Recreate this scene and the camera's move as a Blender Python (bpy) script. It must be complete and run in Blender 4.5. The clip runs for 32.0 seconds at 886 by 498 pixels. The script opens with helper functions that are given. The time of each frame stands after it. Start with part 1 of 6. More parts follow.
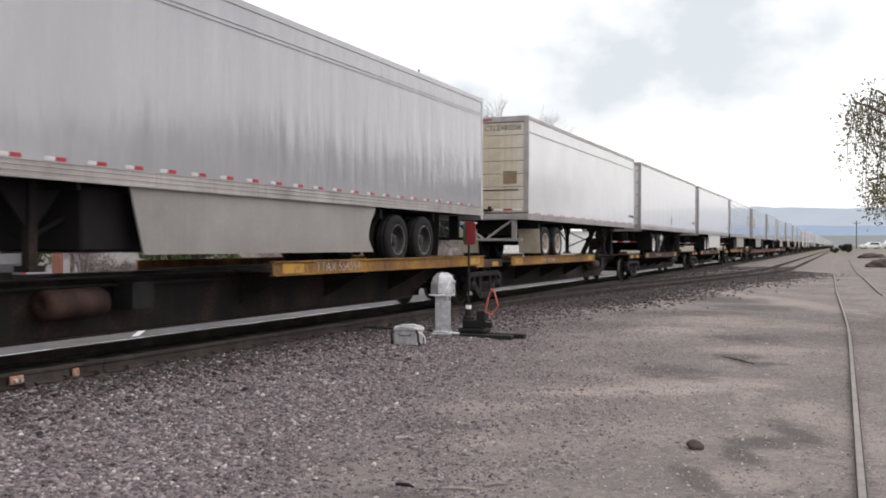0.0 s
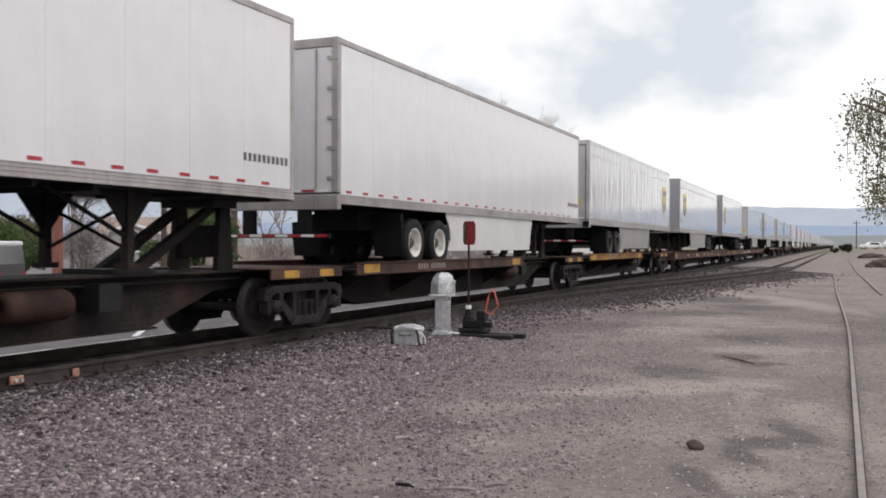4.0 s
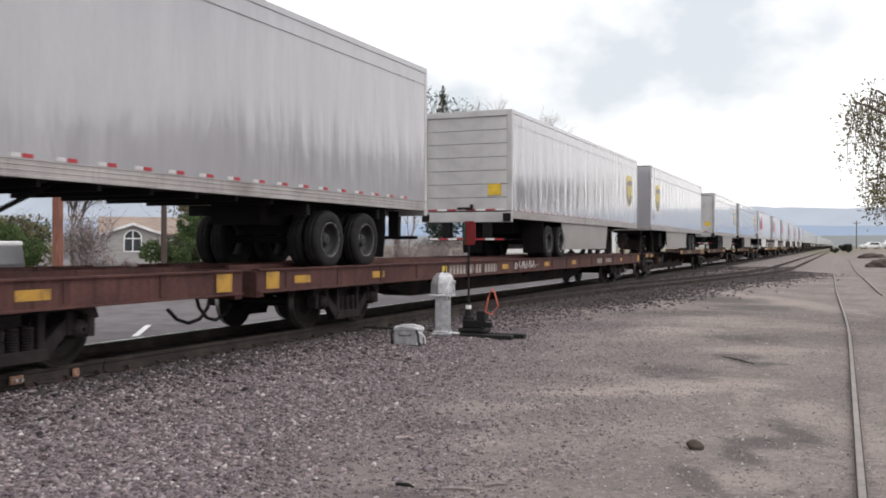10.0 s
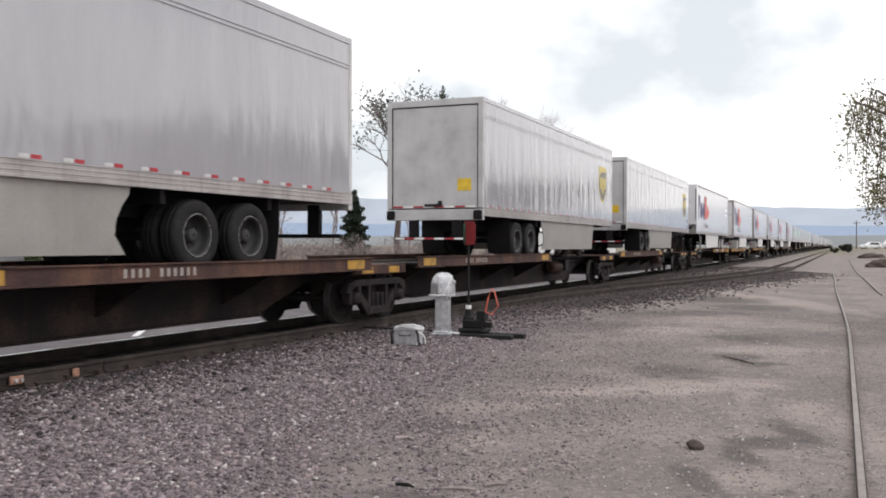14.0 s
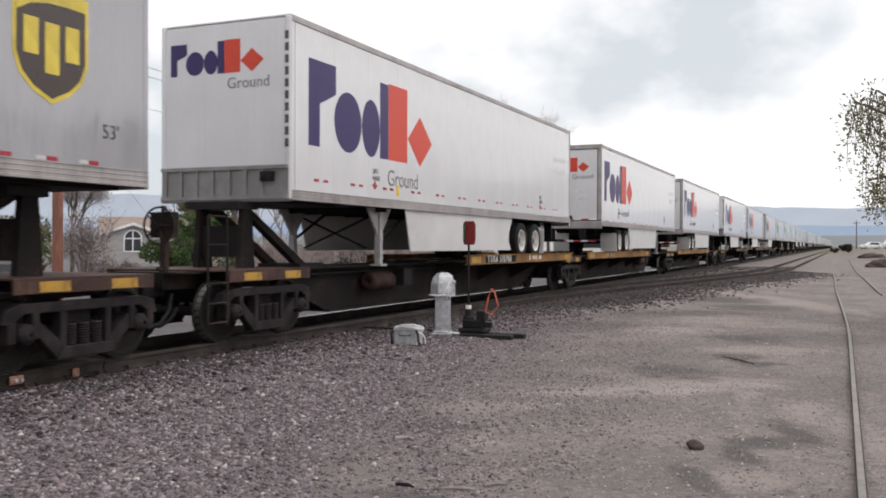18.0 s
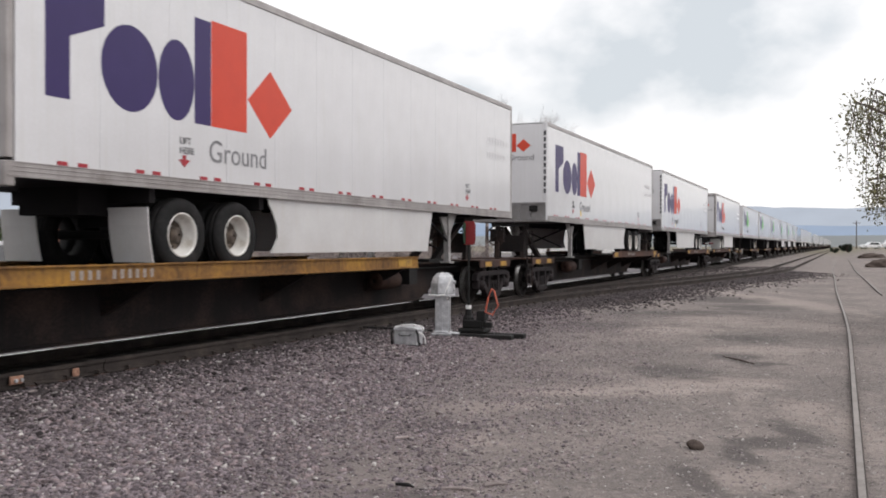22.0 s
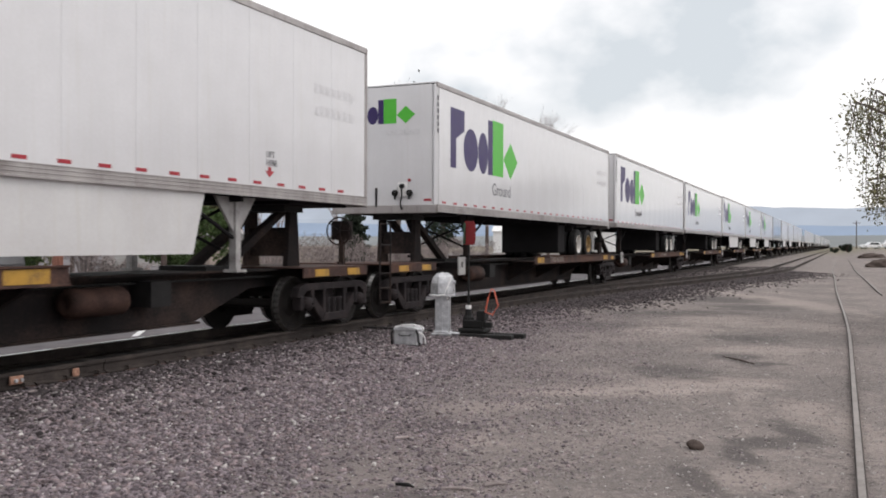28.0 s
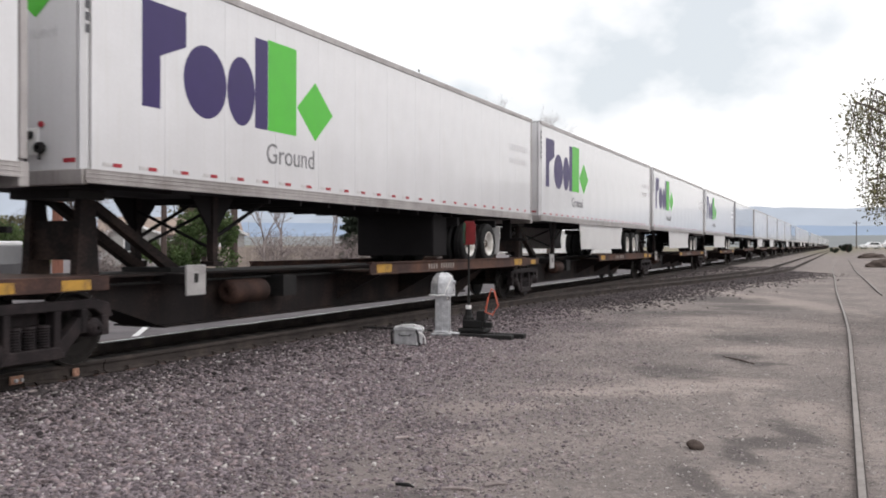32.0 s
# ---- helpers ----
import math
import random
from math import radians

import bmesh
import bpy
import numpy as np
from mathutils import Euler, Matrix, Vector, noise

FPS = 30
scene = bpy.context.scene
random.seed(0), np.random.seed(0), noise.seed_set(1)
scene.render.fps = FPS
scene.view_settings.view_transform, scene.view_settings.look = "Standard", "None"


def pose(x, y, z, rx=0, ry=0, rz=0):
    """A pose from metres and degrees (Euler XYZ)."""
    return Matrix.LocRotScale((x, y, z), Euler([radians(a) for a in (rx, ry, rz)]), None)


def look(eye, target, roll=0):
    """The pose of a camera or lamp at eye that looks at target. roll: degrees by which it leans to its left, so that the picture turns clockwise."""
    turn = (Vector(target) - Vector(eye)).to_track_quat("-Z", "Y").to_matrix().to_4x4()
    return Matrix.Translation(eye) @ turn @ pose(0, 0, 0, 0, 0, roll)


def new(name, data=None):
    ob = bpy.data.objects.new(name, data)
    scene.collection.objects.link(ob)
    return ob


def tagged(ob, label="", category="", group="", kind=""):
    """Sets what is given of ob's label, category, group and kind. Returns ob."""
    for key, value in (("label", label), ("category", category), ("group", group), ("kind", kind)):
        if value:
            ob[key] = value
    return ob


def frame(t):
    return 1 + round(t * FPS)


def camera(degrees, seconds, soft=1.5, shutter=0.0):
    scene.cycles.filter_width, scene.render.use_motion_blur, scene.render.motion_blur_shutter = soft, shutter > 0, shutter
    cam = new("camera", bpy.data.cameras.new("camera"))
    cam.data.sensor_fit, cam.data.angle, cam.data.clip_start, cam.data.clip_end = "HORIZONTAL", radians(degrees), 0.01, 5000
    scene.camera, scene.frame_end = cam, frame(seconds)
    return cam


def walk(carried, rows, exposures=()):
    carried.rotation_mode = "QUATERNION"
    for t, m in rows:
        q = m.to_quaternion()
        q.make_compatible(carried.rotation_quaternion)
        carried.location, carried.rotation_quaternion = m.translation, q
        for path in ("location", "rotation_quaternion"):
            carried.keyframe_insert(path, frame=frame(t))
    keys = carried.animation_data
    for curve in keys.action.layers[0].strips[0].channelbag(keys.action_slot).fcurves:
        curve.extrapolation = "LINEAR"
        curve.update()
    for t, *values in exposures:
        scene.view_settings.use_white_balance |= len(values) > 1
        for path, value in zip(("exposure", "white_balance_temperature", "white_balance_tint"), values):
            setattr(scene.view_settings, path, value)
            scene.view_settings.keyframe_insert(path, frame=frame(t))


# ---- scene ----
# The world: x to the right of the line, y along the track away from the eye, z up from the rail tops.
EYE = (0.0, 0.0, 1.455)
YAW, TILT = radians(23.397), radians(-0.261)
cam = camera(51.23, 32.0, soft=1.85, shutter=0.11)
AIM = (EYE[0] - math.sin(YAW) * math.cos(TILT), math.cos(YAW) * math.cos(TILT), EYE[2] + math.sin(TILT))
KELVIN, TINT = 6380, 12.5
walk(cam, [(0, look(EYE, AIM, 0.148)), (32.0, look(EYE, AIM, 0.148))],
     exposures=[(t, e - 0.17, KELVIN, TINT) for t, e in ((0, 0.0), (1.0, -0.04), (2.2, -0.10), (3.5, -0.10), (5.5, -0.06), (7.5, 0.0), (10.0, 0.0), (11.0, -0.06), (12.0, 0.0), (14.0, 0.05),
                                                  (17.0, 0.05), (18.0, -0.12), (19.0, -0.16), (20.0, -0.18), (21.0, -0.15), (24.0, -0.13), (25.0, -0.13), (28.0, -0.12),
                                                  (30.0, -0.04), (32.0, 0.0))])

TRACK = -9.29          # middle of the main line
DECK = 1.08            # height of the decks that carry the trailers
YARD = -0.30           # level of the yard


def travel(t):
    """Metres that the train has gone by t seconds."""
    def run(x):
        return 11.065 * x + 0.00316 * x * x - 0.000175 * x ** 3
    return run(t - 16) - run(-16)


# ---- light ----
SUN_AZ, SUN_EL = radians(74), radians(52)      # azimuth from +y towards +x
world = bpy.data.worlds.new("sky")
scene.world = world
world.use_nodes = True
wn, wl = world.node_tree.nodes, world.node_tree.links
wn.clear()
w_out = wn.new("ShaderNodeOutputWorld")
w_sky = wn.new("ShaderNodeTexSky")
w_sky.sky_type, w_sky.sun_disc = "NISHITA", False
w_sky.sun_elevation, w_sky.sun_rotation = SUN_EL, SUN_AZ
w_sky.air_density, w_sky.dust_density = 1.0, 2.0
w_bg = wn.new("ShaderNodeBackground")
w_bg.inputs["Strength"].default_value = 0.10
w_cloud = wn.new("ShaderNodeBackground")
w_coord = wn.new("ShaderNodeTexCoord")
w_map = wn.new("ShaderNodeMapping")
w_map.inputs["Scale"].default_value = (1.0, 1.0, 1.5)
w_map.inputs["Location"].default_value = (4.261, 1.849, 3.307)
w_noise = wn.new("ShaderNodeTexNoise")
w_noise.inputs["Scale"].default_value = 3.4
w_noise.inputs["Detail"].default_value = 6.0
w_noise.inputs["Roughness"].default_value = 0.5
w_ramp = wn.new("ShaderNodeValToRGB")
w_ramp.color_ramp.elements[0].position, w_ramp.color_ramp.elements[0].color = 0.36, (0.785, 0.835, 0.848, 1)
w_ramp.color_ramp.elements[1].position, w_ramp.color_ramp.elements[1].color = 0.47, (1.25, 1.235, 1.195, 1)
w_dot = wn.new("ShaderNodeVectorMath")
w_dot.operation = "DOT_PRODUCT"
w_dot.inputs[1].default_value = (math.sin(SUN_AZ) * math.cos(SUN_EL), math.cos(SUN_AZ) * math.cos(SUN_EL), math.sin(SUN_EL))
w_aura = wn.new("ShaderNodeMapRange")              # the veiled sun brightens the cloud round it
w_aura.interpolation_type = "SMOOTHSTEP"
w_aura.inputs["From Min"].default_value, w_aura.inputs["From Max"].default_value = 0.3, 1.0
w_aura.inputs["To Min"].default_value, w_aura.inputs["To Max"].default_value = 1.0, 1.6
w_mul = wn.new("ShaderNodeVectorMath")
w_mul.operation = "SCALE"
w_mix = wn.new("ShaderNodeMixShader")
w_mix.inputs["Fac"].default_value = 0.88
w_cloud.inputs["Strength"].default_value = 1.20
wl.new(w_coord.outputs["Generated"], w_map.inputs["Vector"])
wl.new(w_map.outputs["Vector"], w_noise.inputs["Vector"])
wl.new(w_noise.outputs["Fac"], w_ramp.inputs["Fac"])
wl.new(w_coord.outputs["Generated"], w_dot.inputs[0])
wl.new(w_dot.outputs["Value"], w_aura.inputs["Value"])
wl.new(w_ramp.outputs["Color"], w_mul.inputs[0])
wl.new(w_aura.outputs["Result"], w_mul.inputs["Scale"])
wl.new(w_mul.outputs["Vector"], w_cloud.inputs["Color"])
wl.new(w_sky.outputs["Color"], w_bg.inputs["Color"])
wl.new(w_bg.outputs["Background"], w_mix.inputs[1])
wl.new(w_cloud.outputs["Background"], w_mix.inputs[2])
wl.new(w_mix.outputs["Shader"], w_out.inputs["Surface"])

sun = new("sun", bpy.data.lights.new("sun", "SUN"))
sun.data.energy, sun.data.angle, sun.data.color = 0.5, radians(25), (1.0, 0.95, 0.88)
SUN_WAY = Vector((math.sin(SUN_AZ) * math.cos(SUN_EL), math.cos(SUN_AZ) * math.cos(SUN_EL), math.sin(SUN_EL)))
sun.matrix_world = look(SUN_WAY * 60, (0, 0, 0))


# ---- materials ----
def surface(name, base, rough=0.6, metal=0.0, dark=None, light=None, scale=3.0, fine=40.0, bump=0.15, bump_scale=None,
            streak=None, coat=0.0, per_piece=0.0, stretch=(1, 1, 1), rough_vary=0.1, grime=0.0, spec=0.5, depth=0.02):
    """A node material: base colour varied at a broad and a fine scale, with relief; streak: colour of vertical runs."""
    m = bpy.data.materials.new(name)
    m.use_nodes = True
    n, l = m.node_tree.nodes, m.node_tree.links
    b = n["Principled BSDF"]
    b.inputs["Metallic"].default_value = metal
    b.inputs["Coat Weight"].default_value = coat
    b.inputs["Specular IOR Level"].default_value = spec
    dark = dark or tuple(c * 0.72 for c in base)
    light = light or tuple(min(1, c * 1.18) for c in base)
    co = n.new("ShaderNodeTexCoord")
    mp = n.new("ShaderNodeMapping")
    mp.inputs["Scale"].default_value = stretch
    l.new(co.outputs["Object"], mp.inputs["Vector"])
    big = n.new("ShaderNodeTexNoise")
    big.inputs["Scale"].default_value, big.inputs["Detail"].default_value = scale, 5
    small = n.new("ShaderNodeTexNoise")
    small.inputs["Scale"].default_value, small.inputs["Detail"].default_value = fine, 4
    l.new(mp.outputs["Vector"], big.inputs["Vector"])
    l.new(mp.outputs["Vector"], small.inputs["Vector"])
    add = n.new("ShaderNodeMath")
    add.operation = "MULTIPLY_ADD"
    add.inputs[1].default_value = 0.4
    l.new(small.outputs["Fac"], add.inputs[0])
    l.new(big.outputs["Fac"], add.inputs[2])
    ramp = n.new("ShaderNodeValToRGB")
    e = ramp.color_ramp.elements
    e[0].position, e[0].color = 0.45, (*dark, 1)
    e[1].position, e[1].color = 0.95, (*light, 1)
    mid = e.new(0.70)
    mid.color = (*base, 1)
    l.new(add.outputs[0], ramp.inputs["Fac"])
    colour = ramp.outputs["Color"]
    if streak:
        sm = n.new("ShaderNodeMapping")
        sm.inputs["Scale"].default_value = (9, 9, 0.35)
        sn = n.new("ShaderNodeTexNoise")
        sn.inputs["Scale"].default_value, sn.inputs["Detail"].default_value = 1.6, 4
        l.new(co.outputs["Object"], sm.inputs["Vector"])
        l.new(sm.outputs["Vector"], sn.inputs["Vector"])
        sr = n.new("ShaderNodeMapRange")
        sr.inputs["From Min"].default_value, sr.inputs["From Max"].default_value = 0.52, 0.75
        sr.inputs["To Max"].default_value = grime or 0.4
        l.new(sn.outputs["Fac"], sr.inputs["Value"])
        mx = n.new("ShaderNodeMix")
        mx.data_type = "RGBA"
        l.new(sr.outputs["Result"], mx.inputs["Factor"])
        l.new(colour, mx.inputs["A"])
        mx.inputs["B"].default_value = (*streak, 1)
        colour = mx.outputs["Result"]
    if per_piece:
        info = n.new("ShaderNodeObjectInfo")
        geo = n.new("ShaderNodeNewGeometry")
        sm2 = n.new("ShaderNodeMath")
        sm2.operation = "ADD"
        l.new(info.outputs["Random"], sm2.inputs[0])
        l.new(geo.outputs["Random Per Island"], sm2.inputs[1])
        fr = n.new("ShaderNodeMath")
        fr.operation = "FRACT"
        l.new(sm2.outputs[0], fr.inputs[0])
        mr = n.new("ShaderNodeMapRange")
        mr.inputs["To Min"].default_value, mr.inputs["To Max"].default_value = 1 - per_piece, 1 + per_piece
        l.new(fr.outputs[0], mr.inputs["Value"])
        hv = n.new("ShaderNodeHueSaturation")
        l.new(mr.outputs["Result"], hv.inputs["Value"])
        l.new(colour, hv.inputs["Color"])
        colour = hv.outputs["Color"]
    l.new(colour, b.inputs["Base Color"])
    rr = n.new("ShaderNodeMapRange")
    rr.inputs["To Min"].default_value, rr.inputs["To Max"].default_value = max(0.03, rough - rough_vary), min(1, rough + rough_vary)
    l.new(big.outputs["Fac"], rr.inputs["Value"])
    l.new(rr.outputs["Result"], b.inputs["Roughness"])
    if bump:
        bn = n.new("ShaderNodeTexNoise")
        bn.inputs["Scale"].default_value, bn.inputs["Detail"].default_value = bump_scale or fine, 5
        l.new(mp.outputs["Vector"], bn.inputs["Vector"])
        bp = n.new("ShaderNodeBump")
        bp.inputs["Strength"].default_value, bp.inputs["Distance"].default_value = bump, depth
        l.new(bn.outputs["Fac"], bp.inputs["Height"])
        l.new(bp.outputs["Normal"], b.inputs["Normal"])
        if coat:
            l.new(bp.outputs["Normal"], b.inputs["Coat Normal"])
    return m


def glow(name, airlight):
    """A far backdrop that glows by itself: the airlight before it is painted in as emission."""
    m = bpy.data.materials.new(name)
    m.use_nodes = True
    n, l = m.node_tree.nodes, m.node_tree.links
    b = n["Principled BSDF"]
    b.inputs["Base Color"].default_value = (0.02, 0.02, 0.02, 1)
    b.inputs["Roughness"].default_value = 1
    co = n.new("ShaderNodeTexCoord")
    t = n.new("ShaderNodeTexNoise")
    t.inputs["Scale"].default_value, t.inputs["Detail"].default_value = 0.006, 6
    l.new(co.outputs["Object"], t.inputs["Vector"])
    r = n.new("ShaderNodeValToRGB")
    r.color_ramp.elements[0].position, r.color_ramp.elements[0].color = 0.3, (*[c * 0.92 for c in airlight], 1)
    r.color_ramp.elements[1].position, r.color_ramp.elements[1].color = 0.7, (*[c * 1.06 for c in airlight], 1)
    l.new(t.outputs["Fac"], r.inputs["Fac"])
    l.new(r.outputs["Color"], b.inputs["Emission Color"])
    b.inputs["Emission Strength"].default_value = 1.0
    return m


M = {
    "silver": surface("silver_trailer_skin", (0.335, 0.327, 0.347), 0.10, 0.0, (0.315, 0.307, 0.327), (0.365, 0.356, 0.374), 1.2, 30, 1.0, bump_scale=1.7,
                      streak=(0.31, 0.30, 0.30), grime=0.10, coat=0.7, rough_vary=0.04, stretch=(1, 1.5, 0.30), depth=0.03),
    "white": surface("white_trailer_skin", (0.66, 0.65, 0.665), 0.22, 0.0, (0.62, 0.61, 0.62), (0.71, 0.70, 0.71), 1.0, 25, 0.02,
                     streak=(0.58, 0.56, 0.53), grime=0.3, coat=0.25, rough_vary=0.08),
    "cream": surface("soiled_white_skin", (0.52, 0.46, 0.36), 0.45, 0.0, (0.34, 0.27, 0.17), (0.60, 0.56, 0.48), 1.6, 25, 0.03,
                     streak=(0.36, 0.29, 0.19), grime=0.6),
    "leg": surface("grey_leg_paint", (0.33, 0.315, 0.31), 0.5, 0.0, (0.18, 0.165, 0.16), (0.42, 0.40, 0.395), 4, 40, 0.05, spec=0.3),
    "nose_grey": surface("grey_nose_panel", (0.235, 0.222, 0.222), 0.5, 0.2, (0.20, 0.19, 0.185), (0.33, 0.32, 0.315), 3, 40, 0.05),
    "door_grey": surface("grey_door_panel", (0.48, 0.47, 0.47), 0.5, 0.0, scale=1.5, bump=0.04, streak=(0.36, 0.34, 0.33), grime=0.15),
    "alu": surface("aluminium_rail", (0.345, 0.318, 0.312), 0.42, 0.30, (0.23, 0.205, 0.195), (0.43, 0.40, 0.39), 2.0, 60, 0.05,
                   streak=(0.20, 0.175, 0.16), grime=0.5),
    "skirt": surface("skirt_panel", (0.245, 0.228, 0.216), 0.5, 0.0, (0.20, 0.185, 0.172), (0.295, 0.276, 0.262), 1.2, 30, 0.03,
                     streak=(0.31, 0.28, 0.24), grime=0.4),
    "white_skirt": surface("white_skirt_panel", (0.575, 0.56, 0.56), 0.4, 0.0, (0.51, 0.49, 0.475), (0.63, 0.62, 0.615), 1.2, 30, 0.02,
                           streak=(0.55, 0.52, 0.48), grime=0.4),
    "under": surface("black_underframe", (0.014, 0.0125, 0.0135), 0.75, 0.0, scale=3, bump=0.1, spec=0.12),
    "tyre": surface("tyre_rubber", (0.018, 0.0175, 0.018), 0.75, 0.0, (0.012, 0.012, 0.012), (0.032, 0.030, 0.030), 5, 60, 0.2, spec=0.12),
    "rim": surface("white_wheel_rim", (0.66, 0.64, 0.61), 0.4, 0.0, (0.40, 0.35, 0.29), scale=5, bump=0.05),
    "dirty_rim": surface("rust_stained_rim", (0.46, 0.40, 0.335), 0.5, 0.0, (0.20, 0.125, 0.075), (0.58, 0.53, 0.47), scale=5, bump=0.05),
    "gold_rim": surface("rusty_gold_rim", (0.24, 0.145, 0.05), 0.6, 0.0, (0.09, 0.05, 0.025), (0.40, 0.27, 0.11), scale=6, bump=0.1),
    "hub": surface("grimy_hub", (0.075, 0.060, 0.050), 0.6, 0.0, (0.03, 0.026, 0.024), (0.20, 0.16, 0.13), 6, 40, 0.15, spec=0.2),
    "dark_rim": surface("dirty_steel_rim", (0.020, 0.019, 0.019), 0.6, 0.0, scale=8, bump=0.05),
    "rim_edge": surface("bright_rim_edge", (0.36, 0.35, 0.345), 0.4, 0.5, (0.05, 0.05, 0.05), scale=8, bump=0.03),
    "red": surface("red_reflector", (0.34, 0.018, 0.03), 0.35, 0.0, scale=6, bump=0),
    "white_tape": surface("white_reflector", (0.78, 0.77, 0.76), 0.35, 0.0, scale=6, bump=0),
    "dull_tape": surface("dull_white_reflector", (0.50, 0.48, 0.48), 0.4, 0.0, (0.38, 0.36, 0.36), scale=6, bump=0),
    "yellow": surface("worn_yellow_paint", (0.22, 0.115, 0.042), 0.65, 0.0, (0.05, 0.032, 0.025), (0.42, 0.225, 0.045), 0.8, 12, 0.12,
                      streak=(0.06, 0.038, 0.028), grime=0.7, spec=0.12),
    "patch": surface("yellow_reflector", (0.40, 0.22, 0.03), 0.6, 0.0, (0.14, 0.075, 0.03), scale=6, bump=0.05),
    "rust": surface("rusty_brown_paint", (0.072, 0.042, 0.036), 0.7, 0.0, (0.032, 0.022, 0.021), (0.135, 0.072, 0.050), 1.8, 25, 0.2,
                    streak=(0.045, 0.03, 0.025), grime=0.7, spec=0.12),
    "tank": surface("dark_brown_tank_paint", (0.042, 0.024, 0.02), 0.7, 0.0, (0.018, 0.012, 0.011), (0.075, 0.042, 0.033), 3, 30, 0.1, spec=0.12),
    "patch_board": surface("tan_board", (0.24, 0.17, 0.10), 0.8, 0.0, scale=5, bump=0.1),
    "oxide": surface("oxide_red_paint", (0.085, 0.040, 0.036), 0.65, 0.0, (0.045, 0.024, 0.022), (0.125, 0.062, 0.054), 1.4, 22, 0.12,
                     streak=(0.035, 0.022, 0.020), grime=0.7, spec=0.12),
    "spine": surface("grimy_spine_steel", (0.019, 0.0153, 0.0155), 0.75, 0.0, (0.010, 0.009, 0.0095), (0.062, 0.041, 0.034), 1.1, 25, 0.15,
                     streak=(0.045, 0.030, 0.020), grime=0.2, spec=0.12),
    "truck": surface("bogie_cast_steel", (0.021, 0.0168, 0.0178), 0.7, 0.0, (0.011, 0.0095, 0.010), (0.040, 0.031, 0.031), 4, 40, 0.3, spec=0.12),
    "wheel": surface("wheel_steel", (0.022, 0.019, 0.018), 0.6, 0.2, (0.03, 0.027, 0.025), scale=5, bump=0.1, spec=0.12),
    "tread": surface("polished_tread", (0.34, 0.33, 0.32), 0.35, 0.9, scale=5, bump=0.02),
    "shield": surface("brown_shield", (0.035, 0.018, 0.012), 0.3, 0.0, scale=3, bump=0, coat=0.12),
    "gold": surface("gold_emblem", (0.62, 0.47, 0.045), 0.35, 0.0, scale=3, bump=0, coat=0.12),
    "purple": surface("purple_emblem", (0.036, 0.021, 0.105), 0.4, 0.0, (0.033, 0.019, 0.098), (0.040, 0.024, 0.112), scale=3, bump=0, spec=0.3),
    "orange": surface("orange_red_emblem", (0.60, 0.062, 0.032), 0.4, 0.0, (0.56, 0.056, 0.029), (0.63, 0.068, 0.035), scale=3, bump=0, spec=0.3),
    "green": surface("green_emblem", (0.085, 0.46, 0.042), 0.4, 0.0, (0.08, 0.43, 0.039), (0.09, 0.49, 0.045), scale=3, bump=0, spec=0.3),
    "ink": surface("dark_lettering", (0.07, 0.068, 0.075), 0.5, 0.0, scale=5, bump=0),
    "grey_ink": surface("grey_lettering", (0.20, 0.195, 0.205), 0.5, 0.0, scale=5, bump=0),
    "pale_ink": surface("faded_lettering", (0.605, 0.595, 0.61), 0.5, 0.0, scale=5, bump=0),
    "stencil": surface("white_stencil", (0.33, 0.29, 0.265), 0.6, 0.0, (0.09, 0.065, 0.055), scale=9, bump=0),
    "sticker": surface("yellow_sticker", (0.72, 0.48, 0.03), 0.4, 0.0, scale=5, bump=0),
    "rail": surface("rail_steel_side", (0.052, 0.043, 0.040), 0.75, 0.2, (0.030, 0.025, 0.023), (0.085, 0.068, 0.060), 3, 40, 0.2, spec=0.12),
    "rail_top": surface("worn_rail_head", (0.72, 0.71, 0.70), 0.20, 1.0, (0.62, 0.60, 0.58), scale=4, bump=0.02),
    "rail_dull": surface("dusty_rail_head", (0.235, 0.210, 0.197), 0.65, 0.2, (0.15, 0.13, 0.12), scale=4, bump=0.05),
    "tie": surface("weathered_tie", (0.040, 0.033, 0.030), 0.85, 0.0, (0.02, 0.017, 0.016), (0.075, 0.062, 0.055), 3, 30, 0.4, stretch=(1, 4, 4), per_piece=0.3, spec=0.12),
    "stone": surface("ballast_stone", (0.160, 0.133, 0.144), 0.9, 0.0, (0.090, 0.074, 0.082), (0.31, 0.267, 0.277), 14, 90, 0.35, per_piece=0.5, spec=0.12),
    "oily_stone": surface("oily_dark_stone", (0.062, 0.051, 0.053), 0.85, 0.0, (0.035, 0.029, 0.031), (0.11, 0.092, 0.09), 18, 90, 0.3, per_piece=0.45, spec=0.2),
    "pink_stone": surface("pink_stone", (0.212, 0.169, 0.173), 0.9, 0.0, (0.13, 0.102, 0.105), (0.33, 0.27, 0.27), 14, 90, 0.3, per_piece=0.42, spec=0.12),
    "chip": surface("pale_stone_chip", (0.38, 0.355, 0.34), 0.8, 0.0, (0.26, 0.24, 0.23), (0.52, 0.49, 0.47), 18, 90, 0.2, per_piece=0.35, spec=0.2),
    "pebble": surface("pale_pebble", (0.28, 0.255, 0.243), 0.85, 0.0, (0.17, 0.15, 0.145), (0.36, 0.325, 0.305), 18, 90, 0.2, per_piece=0.35, spec=0.12),
    "pole": surface("pole_wood", (0.23, 0.095, 0.065), 0.85, 0.0, (0.14, 0.06, 0.042), (0.33, 0.16, 0.115), 3, 40, 0.4, stretch=(6, 6, 0.6)),
